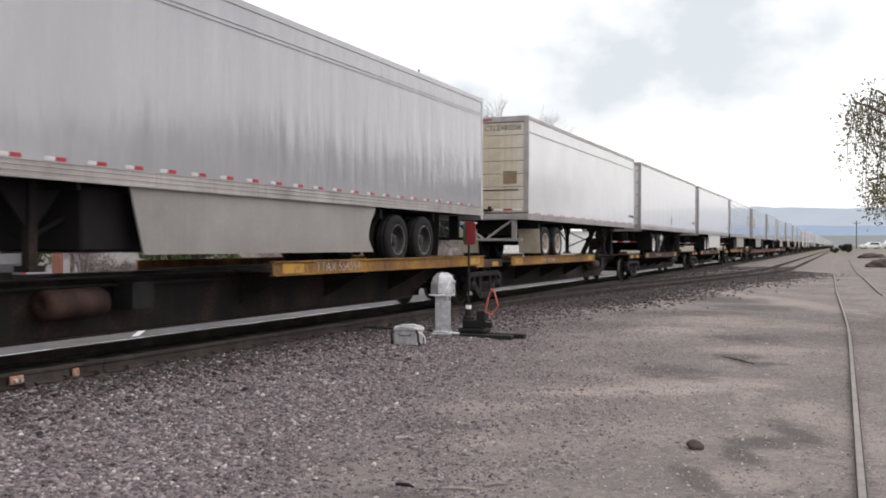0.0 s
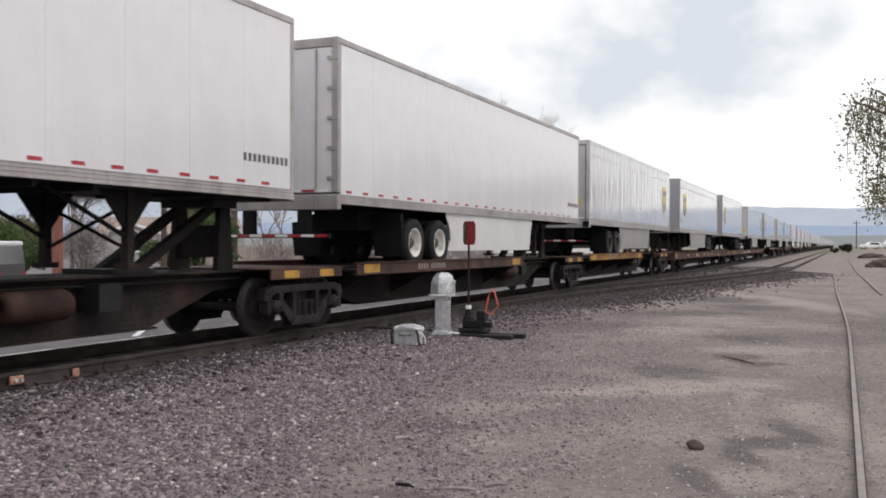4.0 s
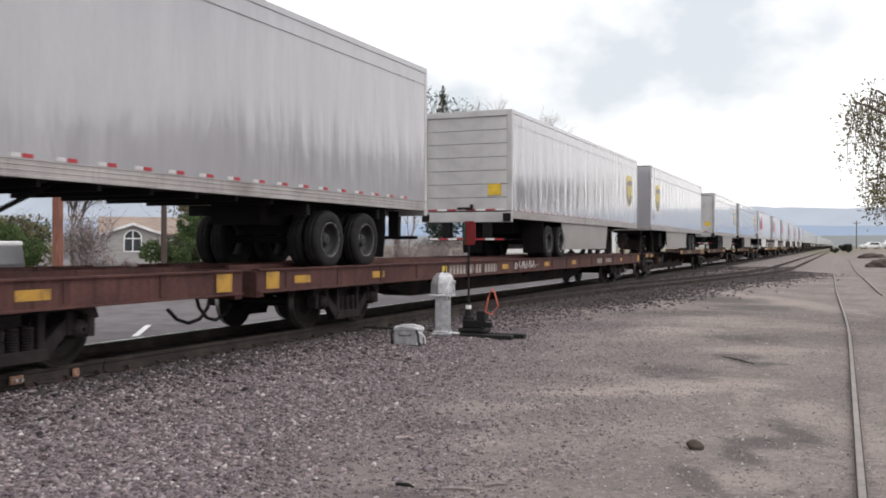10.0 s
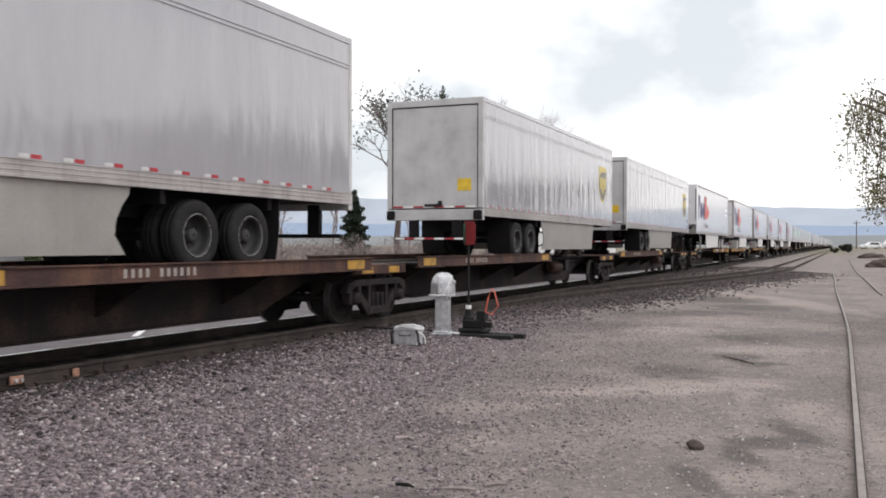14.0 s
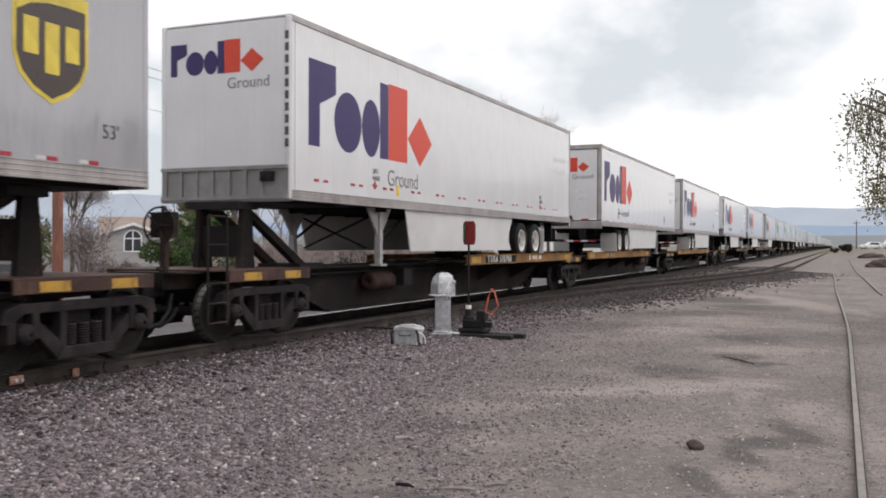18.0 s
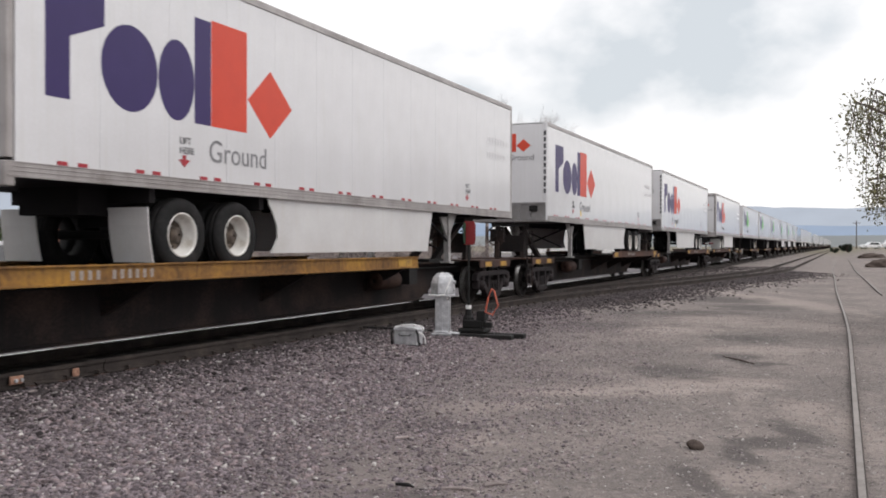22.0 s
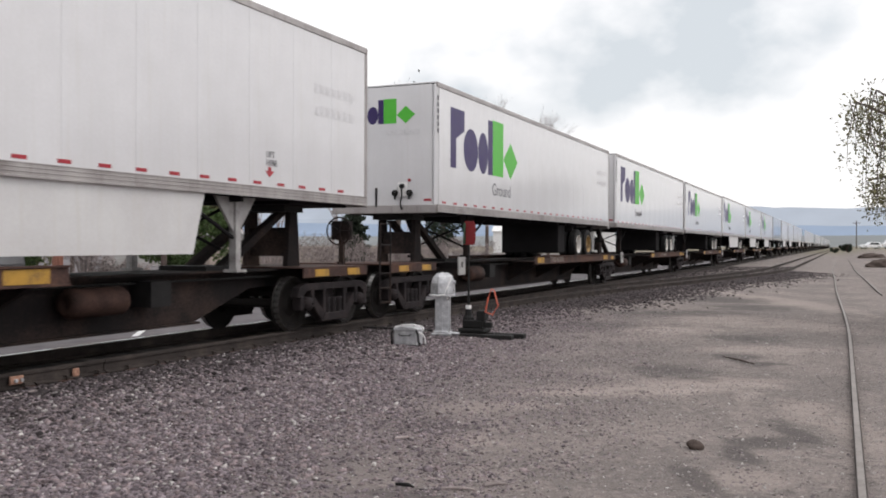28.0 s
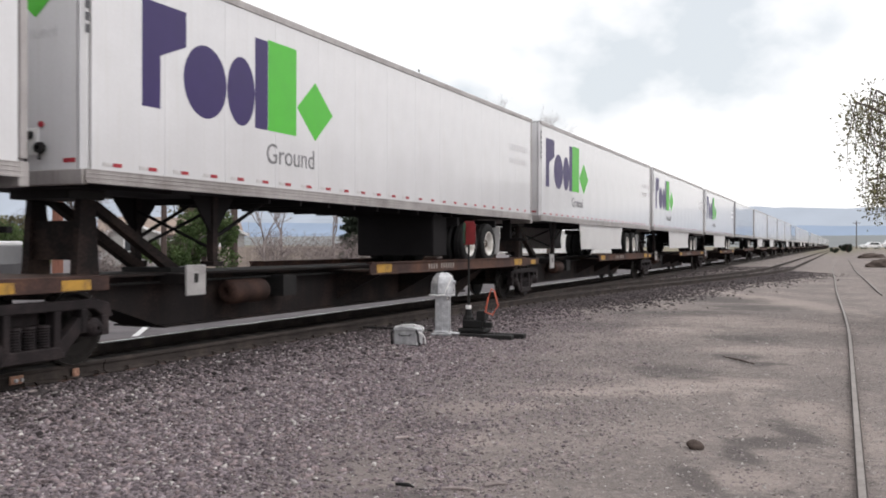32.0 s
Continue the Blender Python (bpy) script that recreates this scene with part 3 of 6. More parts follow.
def hub_mesh(colour):
    """The sunk wheel disc with its hub and nuts."""
    def draw(bm):
        turned(bm, [(-0.10, 0.02), (-0.10, 0.262), (-0.045, 0.22), (-0.055, 0.18), (-0.06, 0.125), (0.03, 0.105), (0.06, 0.085), (0.068, 0.05), (0.068, 0.02)], (0, 0, 0), 20)
        for i in range(8):
            a = 2 * math.pi * i / 8
            rod(bm, (-0.06, math.cos(a) * 0.152, math.sin(a) * 0.152), (-0.02, math.cos(a) * 0.152, math.sin(a) * 0.152), 0.015, n=5)
    return shape(("hub", colour), colour, draw)


def ring_edge_mesh():
    def draw(bm):
        for i in range(28):
            a, b = 2 * math.pi * i / 28, 2 * math.pi * (i + 1) / 28
            q = [bm.verts.new((x, math.cos(t) * r, math.sin(t) * r)) for x, r, t in ((0.130, 0.289, a), (0.130, 0.2955, a), (0.130, 0.2955, b), (0.130, 0.289, b))]
            bm.faces.new(q)
        bmesh.ops.remove_doubles(bm, verts=bm.verts, dist=0.0005)
        geom = bmesh.ops.extrude_face_region(bm, geom=bm.faces[:])
        bmesh.ops.translate(bm, verts=[v for v in geom["geom"] if isinstance(v, bmesh.types.BMVert)], vec=(0.004, 0, 0))
    return shape("rim_edge", "rim_edge", draw)


def tape_mesh(colour, length):
    return shape(("reflector", colour, round(length, 2)), colour, lambda bm: box(bm, 0, 0.004, 0, length, 0, 0.046))


def shield_outline(w, h, inset=0.0):
    """Half-round-topped shield as (y, z) about its middle."""
    pts = [(-w / 2, h * 0.46), (-w / 4, h * 0.50), (0, h * 0.50), (w / 4, h * 0.49), (w / 2, h * 0.46), (w / 2, -h * 0.12), (w * 0.42, -h * 0.28), (w * 0.26, -h * 0.40), (0, -h * 0.5),
           (-w * 0.26, -h * 0.40), (-w * 0.42, -h * 0.28), (-w / 2, -h * 0.12)]
    return [(y * (1 - inset), z * (1 - inset)) for y, z in pts]


def shield_emblem(parent, y, z):
    """A brown shield with a gold rim, a gold top field and plain gold bars."""
    x = HALF - 0.008
    em = part("emblem", shape("shield_rim", "gold", lambda bm: prism(bm, shield_outline(1.06, 1.30), 0, 0.004)), parent, (x, y, z), "brown and gold shield emblem")
    part("emblem_field", shape("shield_field", "shield", lambda bm: prism(bm, shield_outline(1.06, 1.30, 0.09), 0.004, 0.007)), em)

    def top(bm):
        prism(bm, [(-0.48, 0.30), (-0.30, 0.40), (-0.05, 0.45), (0.2, 0.46), (0.48, 0.45), (0.48, 0.57), (0.2, 0.605), (-0.2, 0.605), (-0.48, 0.56)], 0.007, 0.010)
    part("emblem_crest", shape("shield_crest", "gold", top), em)
    for k, (cy, cz, hh) in enumerate(((-0.29, 0.06, 0.40), (0.0, -0.04, 0.56), (0.29, 0.05, 0.40))):
        part("emblem_bar", shape(("shield_bar", k), "gold", lambda bm: prism(bm, [(-0.10, -hh / 2), (0.10, -hh / 2), (0.10, hh / 2), (-0.10, hh / 2)], 0.007, 0.010)), em, (0, cy, cz))


def block_emblem(parent, at, scale, accent, turned_face=False):
    """Large two-colour mark in plain bars, rings and a diamond; turned_face lays it on an end wall."""
    def disc(bm, y, z, r, flat):
        prism(bm, [(y + math.cos(2 * math.pi * i / 24) * r * flat, z + math.sin(2 * math.pi * i / 24) * r) for i in range(24)], 0, 0.004)

    def bars(bm):
        prism(bm, [(0, 0), (0.36, 0), (0.36, 0.72), (0.90, 0.94), (0.90, 1.43), (0, 1.43)], 0, 0.004)
        disc(bm, 1.34, 0.52, 0.53, 0.94)
        disc(bm, 2.21, 0.52, 0.53, 0.68)
        box(bm, 0, 0.004, 2.575, 2.93, 0, 1.43)

    def accents(bm):
        box(bm, 0, 0.004, 2.94, 3.78, 0, 1.46)
        prism(bm, [(4.39, -0.02), (5.0, 0.49), (4.39, 1.0), (3.80, 0.49)], 0, 0.004)
    a = part("emblem", shape("block_bars", "purple", bars), parent, at, "purple part of a plain two-colour mark")
    c = part("emblem_accent", shape(("block_accent", accent), accent, accents), a)
    a.scale = (1, scale, scale)
    if turned_face:
        a.rotation_euler = (0, 0, radians(-90))
    return a


def tally(name, material, parent, spots, size):
    """Letter-sized bars, each a part of its own: corners at spots, all of one size."""
    me = shape((name, material, tuple(round(q, 3) for q in size)), material, lambda bm: box(bm, 0, size[0], 0, size[1], 0, size[2]))
    for at in spots:
        part(name, me, parent, at)


def side_words(parent, words, size, y, z, material, label="", x=HALF - 0.006, name="lettering"):
    ob = part(name, lettering(words, size, material, material), parent, (x, y, z), label)
    ob.rotation_euler = (radians(90), 0, radians(90))
    return ob


def end_words(parent, words, size, x, y, z, material):
    ob = part("lettering", lettering(words, size, material, material), parent, (x, y, z))
    ob.rotation_euler = (radians(90), 0, 0)
    return ob


def trailer(y0, y1, nose, kind, label, near=True, skirt=True, tape="pair", roll_door=False, number="", dark_rims=False, fifty="", boxes=False, upper=False, trim=0.0, wheels=(3.27, 4.53), beads=(3.47, 3.53), emblem=(0.52, 0.985, 1.0), drop=0.0, rims=(), tape_z=0.17):
    """One road trailer between y0 and y1 at the start. nose: F if it leads, R if the doors lead."""
    L = y1 - y0
    top = ZT + trim
    lead = nose == "F"
    rail_h = 0.20 if kind == "parcel" else 0.165      # height of the bottom rail
    skin = {"parcel": "silver", "courier_o": "white", "courier_g": "white", "white": "white", "cream": "white"}[kind]
    t = thing("road_trailer", (TRACK, y0, DECK), label, "trailer", "trailers on the train")
    MOVING.append((t, y0))

    def ry(r):
        """Local y of a place r metres from the rear end."""
        return L - r if lead else r

    def span(bm, xa, xb, ra, rb, za, zb):
        box(bm, xa, xb, ry(ra), ry(rb), za, zb)

    # body
    for side, nm in ((1, "side_wall"), (-1, "side_wall")):
        if side == 1 and near and skin == "white" and kind != "cream":
            k = round((L - 0.24) / 1.22)
            w = (L - 0.24) / k
            pm = shape(("side_panel", skin, round(w, 3), round(top, 2), rail_h), skin, lambda bm: box(bm, -0.012, 0, 0.0015, w - 0.0015, ZB + rail_h, top - 0.12), 0.0015)
            one("side_backing", "white_skirt", lambda bm: box(bm, HALF - 0.05, HALF - 0.024, 0.12, L - 0.12, ZB + rail_h, top - 0.12), t)
            for i in range(k):
                part("side_panel", pm, t, (HALF - 0.010, 0.12 + w * i, 0))
        else:
            one(nm, skin, lambda bm: box(bm, side * (HALF - 0.04), side * (HALF - 0.010), 0.10, L - 0.10, ZB + rail_h, top - 0.12), t)
        one("bottom_rail", "alu", lambda bm: prism(bm, [(side * (HALF + q), ZB + z * rail_h / 0.20) for q, z in ((-0.06, 0), (0.012, 0), (0.012, 0.028), (0.000, 0.034), (0.000, 0.070), (0.006, 0.074), (0.006, 0.082), (0.000, 0.086),
                                                                                                           (-0.001, 0.128), (0.006, 0.132), (0.006, 0.142), (0.000, 0.147), (0.000, 0.184), (0.008, 0.188), (0.008, 0.20), (-0.06, 0.20))], 0.02, L - 0.02, "y"), t)
        one("top_rail", "alu" if skin != "silver" else "silver", lambda bm: box(bm, side * (HALF - 0.06), side * (HALF + 0.004), 0.02, L - 0.02, top - 0.12, top - 0.015), t, bevel=0.008)
    if near and (skin == "silver" or upper):
        for z in (beads if skin == "silver" else (3.50,)):
            one("trim_bead", "silver" if skin == "silver" else "alu", lambda bm: box(bm, HALF - 0.012, HALF + 0.006, 0.1, L - 0.1, z, z + 0.02), t)
    one("roof", skin, lambda bm: box(bm, -HALF + 0.01, HALF - 0.01, 0.01, L - 0.01, top - 0.03, top), t, bevel=0.008)
    one("floor", "under", lambda bm: box(bm, -HALF + 0.06, HALF - 0.06, 0.06, L - 0.06, ZB + 0.02, ZB + 0.10), t)
    # nose wall
    ny = ry(L)
    d = 1 if lead else -1                      # way from the nose into the trailer
    one("front_wall", skin, lambda bm: box(bm, -HALF + 0.12, HALF - 0.12, ny, ny + d * 0.03, ZB + 0.14, top - 0.05), t)
    for side in (1, -1):
        one("corner_post", "silver" if skin == "silver" else "white" if kind in ("courier_o", "courier_g") and lead else "alu", lambda bm: box(bm, side * (HALF - 0.13), side * (HALF - 0.004), ny - d * 0.012, ny + d * 0.12, ZB, top - 0.02), t, bevel=0.055 if kind == "courier_g" else 0.03)
    one("nose_sill", "alu", lambda bm: box(bm, -HALF + 0.02, HALF - 0.02, ny - d * 0.02, ny + d * 0.08, ZB - 0.02, ZB + (0.16 if kind != "courier_o" else 0.04)), t, bevel=0.01)
    if lead and near:
        if kind == "parcel":
            bx = one("service_box", "door_grey", lambda bm: box(bm, 0.30, 0.66, -0.035, 0.0, ZB + 0.28, ZB + 0.72), t, bevel=0.01)
            for dx in (0.38, 0.48, 0.58):
                one("gladhand", "black_iron", lambda bm: (rod(bm, (dx, -0.09, ZB + 0.42), (dx, 0, ZB + 0.46), 0.035), rod(bm, (dx, -0.07, ZB + 0.42), (dx, -0.07, ZB + 0.34), 0.02)), bx)
            one("document_box", "alu", lambda bm: [box(bm, *q) for q in ((-0.86, -0.60, -0.012, 0, ZB + 0.28, ZB + 0.32), (-0.86, -0.60, -0.012, 0, ZB + 0.66, ZB + 0.70), (-0.86, -0.83, -0.012, 0, ZB + 0.32, ZB + 0.66),
                                                                         (-0.63, -0.60, -0.012, 0, ZB + 0.32, ZB + 0.66), (-0.83, -0.63, -0.006, 0, ZB + 0.32, ZB + 0.66))], t)
            one("placard", "white_tape", lambda bm: box(bm, -0.18, 0.08, -0.006, 0, ZB + 1.02, ZB + 1.26), t, label="white paper placard")
            end_words(t, number, 0.19, -0.22, -0.004, top - 0.42, "ink")
        elif kind == "courier_o":
            one("nose_box", "nose_grey", lambda bm: [box(bm, *q) for q in ((-HALF + 0.05, HALF - 0.05, -0.06, -0.02, ZB + 0.02, ZB + 0.08), (-HALF + 0.05, HALF - 0.05, -0.06, -0.02, ZB + 0.50, ZB + 0.56),
                                                                     (-HALF + 0.05, HALF - 0.05, -0.022, -0.002, ZB + 0.08, ZB + 0.50))], t)
            for i in range(7):
                part("stiffener", shape("stiffener", "nose_grey", lambda bm: box(bm, -0.02, 0.02, -0.06, -0.022, ZB + 0.08, ZB + 0.50)), t, (-1.15 + i * 0.32, 0, 0))
            one("gladhand", "black_iron", lambda bm: (box(bm, 0.76, 1.0, -0.09, -0.03, ZB + 0.30, ZB + 0.46), rod(bm, (0.82, -0.12, ZB + 0.36), (0.82, -0.05, ZB + 0.36), 0.03), rod(bm, (0.94, -0.12, ZB + 0.36), (0.94, -0.05, ZB + 0.36), 0.03)), t)
            block_emblem(t, (-1.08, -0.002, top - 0.86), 0.37, "orange", True)
            end_words(t, "Ground", 0.26, 0.06, -0.004, top - 1.12, "grey_ink")
            tally("code_bar", "ink", t, [(HALF - 0.115, -0.017, top - 0.40 - i * 0.19) for i in range(10)], (0.07, 0.004, 0.13))
        elif kind == "courier_g":
            plate = one("service_plate", "white_trim", lambda bm: box(bm, 0.36, 0.60, -0.02, 0, ZB + 0.34, ZB + 0.66), t, bevel=0.008)
            for gx, gz in ((0.31, 0.42), (0.66, 0.42)):
                one("gladhand", "black_iron", lambda bm: (turned(bm, [(-0.09, 0.03), (-0.085, 0.065), (-0.03, 0.07), (0.0, 0.05)], (gx, 0, ZB + gz), 12, "y"), rod(bm, (gx, -0.05, ZB + gz), (gx, -0.06, ZB + gz - 0.14), 0.02, n=6)), plate)
            one("socket", "black_iron", lambda bm: rod(bm, (0.48, -0.09, ZB + 0.56), (0.48, -0.01, ZB + 0.58), 0.05, n=10), plate)
            one("cable", "black_iron", lambda bm: tube(bm, [Vector((0.48, -0.08, ZB + 0.53)), Vector((0.50, -0.10, ZB + 0.36)), Vector((0.45, -0.07, ZB + 0.20)), Vector((0.47, -0.04, ZB + 0.06))], 0.018), plate)
            part("marker_lamp", shape("round_lamp", "red", lambda bm: rod(bm, (0, -0.03, 0), (0, 0, 0), 0.035, n=10)), t, (0.64, 0, ZB + 0.70))
            one("latch_bar", "black_iron", lambda bm: box(bm, -0.19, -0.15, -0.025, 0, ZB + 0.12, ZB + 0.54), t)
            part("marker_lamp", shape("nose_tape", "red", lambda bm: box(bm, 0.98, 1.16, -0.008, 0, ZB + 0.24, ZB + 0.29)), t)
            block_emblem(t, (-1.08, -0.002, top - 0.86), 0.37, "green", True)
            end_words(t, "Ground", 0.26, 0.06, -0.004, top - 1.12, "pale_ink")
            tally("code_bar", "ink", t, [(HALF - 0.006, 0.02, top - 0.40 - i * 0.14) for i in range(6)], (0.004, 0.07, 0.10))
    # rear end
    re, b = ry(0), (-1 if lead else 1)          # b: way into the trailer from the rear
    fr = "door_grey" if kind in ("parcel",) else "alu"
    one("rear_frame", fr, lambda bm: [box(bm, *q) for q in ((-HALF, -HALF + 0.13, re, re + b * 0.10, ZB + 0.2, top), (HALF - 0.13, HALF, re, re + b * 0.10, ZB + 0.2, top),
                                                                   (-HALF + 0.13, HALF - 0.13, re, re + b * 0.10, top - 0.16, top))], t, bevel=0.008)
    one("rear_sill", fr, lambda bm: box(bm, -HALF - 0.004, HALF + 0.004, re - b * 0.02, re + b * 0.12, ZB - (0.10 if kind != "cream" else 0.0), ZB + 0.17), t, bevel=0.012)
    if near and kind == "parcel":
        for sx in (1, -1):
            part("bumper_block", shape("bumper_block", "under", lambda bm: box(bm, -0.11, 0.11, -0.05, 0.0, ZB - 0.08, ZB + 0.14), 0.02), t, (sx * (HALF - 0.12), re - (0.02 if not lead else -0.07), 0))
    dm = {"parcel": "door_grey", "cream": "cream"}.get(kind, "white")
    if roll_door:
        kk = 7
        hh = (top - 0.16 - ZB - 0.2) / kk
        for i in range(kk):
            part("door_slat", shape(("door_slat", dm, round(hh, 3)), dm, lambda bm: box(bm, -HALF + 0.135, HALF - 0.135, 0.0, 0.03, 0.004, hh - 0.006), 0.006), t, (0, re + (0.045 if not lead else -0.075), ZB + 0.2 + hh * i))
        one("door_backing", "under", lambda bm: box(bm, -HALF + 0.13, HALF - 0.13, re + b * 0.078, re + b * 0.09, ZB + 0.2, top - 0.16), t)
    elif kind in ("parcel", "courier_o"):
        one("rear_door", dm, lambda bm: box(bm, -HALF + 0.135, HALF - 0.135, re + b * 0.025, re + b * 0.06, ZB + 0.2, top - 0.165), t)
        one("door_surround", "under", lambda bm: [box(bm, *q) for q in ((-HALF + 0.13, -HALF + 0.155, re + b * 0.012, re + b * 0.024, ZB + 0.2, top - 0.16), (HALF - 0.155, HALF - 0.13, re + b * 0.012, re + b * 0.024, ZB + 0.2, top - 0.16),
                                                                      (-HALF + 0.155, HALF - 0.155, re + b * 0.012, re + b * 0.024, top - 0.185, top - 0.16))], t)
    else:
        for sx in (1, -1):
            dr = one("rear_door", dm, lambda bm: box(bm, sx * 0.006, sx * (HALF - 0.135), re + b * 0.025, re + b * 0.06, ZB + 0.2, top - 0.165), t)
            if near and not lead:
                for rx in (0.35, 0.85):
                    one("lock_rod", "alu", lambda bm: rod(bm, (sx * rx, re + b * 0.005, ZB + 0.22), (sx * rx, re + b * 0.005, top - 0.2), 0.014, n=6), dr)
                if kind == "white":
                    for i in range(5):
                        one("hinge", "alu", lambda bm: box(bm, sx * (HALF - 0.22), sx * (HALF + 0.006), re - b * 0.012, re + b * 0.03, ZB + 0.42 + i * 0.52, ZB + 0.48 + i * 0.52), dr)
    if near and not lead:
        one("latch", "black_iron", lambda bm: (box(bm, -0.25, 0.10, -0.03, 0.02, ZB + 0.24, ZB + 0.30), box(bm, 0.12, 0.2, -0.04, 0.02, ZB + 0.24, ZB + 0.38)), t)
        for i in range(8):
            part("reflector", tape_mesh("red" if i % 2 == 0 else "white_tape", 0.26), t, (-1.12 + i * 0.28, re + (0.018 if roll_door else 0.0) + 0.004, ZB + (0.21 if kind != "cream" else 0.26))).rotation_euler = (0, 0, radians(-90))
        if kind == "parcel":
            part("sticker", shape("sticker", "sticker", lambda bm: box(bm, 0.62, 0.98, -0.004, 0.02, ZB + 0.62, ZB + 0.92)), t, (0, re + 0.02, 0), "yellow warning sticker")
        if kind == "courier_o":
            block_emblem(t, (-0.92, re + 0.022, top - 0.98), 0.35, "orange", True)
            end_words(t, "Ground", 0.25, 0.20, re + 0.018, top - 1.24, "grey_ink")
            tally("code_bar", "ink", t, [(-0.95 + i * 0.088, re + 0.018, top - 1.78) for i in range(10)], (0.055, 0.008, 0.15))
            tally("faded_bar", "pale_ink", t, [(0.05, re + 0.018, top - 1.74 - 0.24 * i) for i in range(2)], (0.70, 0.008, 0.07))
        if kind == "cream":
            end_words(t, "CTLZ480208", 0.20, -0.02, re + 0.040, top - 0.38, "ink")
            one("lamp_cluster", "red", lambda bm: box(bm, -0.22, 0.22, re - 0.008, re + 0.01, top - 0.10, top - 0.06), t)
            one("door_patch", "patch_board", lambda bm: box(bm, 0.55, 0.95, re + 0.030, re + 0.040, ZB + 1.02, ZB + 1.36), t, label="tan board patch")
            one("door_rail", "tank", lambda bm: box(bm, -1.0, 1.0, re + 0.030, re + 0.040, ZB + 0.82, ZB + 0.85), t, label="scuffed brown bar across the door")
    # underrun bumper
    if kind == "cream":
        for s in (1, -1):
            one("bumper_brace", "alu", lambda bm: rod(bm, (s * 0.80, re + 0.06, ZB - 0.02), (s * 0.06, re + 0.06, 0.56), 0.035, n=6), t)
            one("bumper_leg", "alu", lambda bm: box(bm, s * 0.80, s * 0.94, re + 0.03, re + 0.12, 0.56, ZB), t, bevel=0.008)
    bum = one("rear_bumper", "alu" if kind == "cream" else "under", lambda bm: [box(bm, *q) for q in ((-1.1, 1.1, re + b * 0.02, re + b * 0.10, 0.49, 0.56), (-0.70, -0.46, re + b * 0.02, re + b * 0.14, 0.56, ZB), (0.46, 0.70, re + b * 0.02, re + b * 0.14, 0.56, ZB))[:1 if kind == "cream" else 3]], t, bevel=0.006)
    if near and not lead and kind != "cream":
        for i in range(8):
            part("reflector", tape_mesh("red" if i % 2 else "white_tape", 0.26), bum, (-1.08 + i * 0.27, re + 0.02, 0.505)).rotation_euler = (0, 0, radians(-90))
    # running gear
    ra = wheels
    run = one("running_gear", "under", lambda bm: span(bm, -0.5, 0.5, ra[0] - 1.1, ra[1] + 1.0, 0.74, ZB + 0.07), t, (0, 0, -drop))
    if near:
        for r in ra:
            part("axle", shape("axle", "under", lambda bm: rod(bm, (-1.15, 0, 0), (1.15, 0, 0), 0.065)), run, (0, ry(r), 0.5))
            part("spring_hanger", shape("spring_hanger", "under", lambda bm: box(bm, -0.5, 0.5, -0.1, 0.1, 0.60, 0.76)), run, (0, ry(r), 0))
        for r in (ra[0] - 0.55, ra[1] + 0.65):
            part("cross_beam", shape("gear_cross_beam", "under", lambda bm: box(bm, -1.2, 1.2, -0.05, 0.05, 0.9, ZB)), run, (0, ry(r), 0))
    rims = rims or (("dark_rim",) * 2 if dark_rims else ("rim",) * 2)
    for r, rim in zip(ra, rims):
        for x in ((1.11, 0.79, -0.79, -1.11) if near else (1.11, -1.11)):
            w = part("tyre", tyre_mesh(), run, (x, ry(r), 0.497))
            if x == 1.11:
                part("rim", rim_mesh(rim), run, (x, ry(r), 0.497))
                part("hub", hub_mesh("dark_rim" if rim == "dark_rim" else rim if rim == "gold_rim" else "hub"), run, (x, ry(r), 0.497))
                if near and rim == "dark_rim":
                    part("rim_edge", ring_edge_mesh(), run, (x, ry(r), 0.497))
    for x in (0.95, -0.95):
        one("mud_flap", "white_skirt" if kind in ("courier_o", "courier_g") else "cream" if kind == "cream" else "under", lambda bm: prism(bm, [(ry(ra[0] - 0.60 - 0.10 * q), z) for q, z in ((0, 0.14), (0.5, 0.36), (0.9, 0.62), (1.0, 0.84 if kind != "parcel" else ZB), (1.2, 0.84 if kind != "parcel" else ZB), (1.1, 0.62), (0.7, 0.36), (0.2, 0.14))], x - 0.32, x + 0.32), t)
    # landing gear
    lg = L - (3.6 if kind == "courier_o" else 3.1)
    if near:
        for x in ((0.98, -0.98) if kind == "courier_o" else (0.72, -0.72)):
            leg = one("landing_leg", "spine" if kind != "courier_o" else "leg", lambda bm: [span(bm, x - 0.06, x + 0.06, lg - 0.06, lg + 0.06, 0.0 if kind == "courier_o" else 0.12, ZB), span(bm, x - 0.12, x + 0.12, lg - 0.12, lg + 0.12, -0.04 if kind == "courier_o" else 0.05, 0.0 if kind == "courier_o" else 0.12)], t)
            one("leg_bracket", "under" if kind != "courier_o" else "leg", lambda bm: prism(bm, [(ry(lg - 0.5), ZB), (ry(lg + 0.5), ZB), (ry(lg + 0.06), 0.55), (ry(lg - 0.06), 0.55)], x - 0.02, x + 0.02), leg)
            one("leg_brace", "under", lambda bm: rod(bm, (x, ry(lg), 0.45), (x, ry(lg - 1.4), ZB), 0.03, n=6), leg)
        one("leg_cross_brace", "under", lambda bm: (rod(bm, (-0.72, ry(lg), 0.3), (0.72, ry(lg), 0.9), 0.025, n=6), rod(bm, (-0.72, ry(lg), 0.9), (0.72, ry(lg), 0.3), 0.025, n=6)), t)
        one("coupler_plate", "under", lambda bm: span(bm, -0.9, 0.9, L - 2.0, L - 0.1, ZB - 0.03, ZB + 0.02), t)
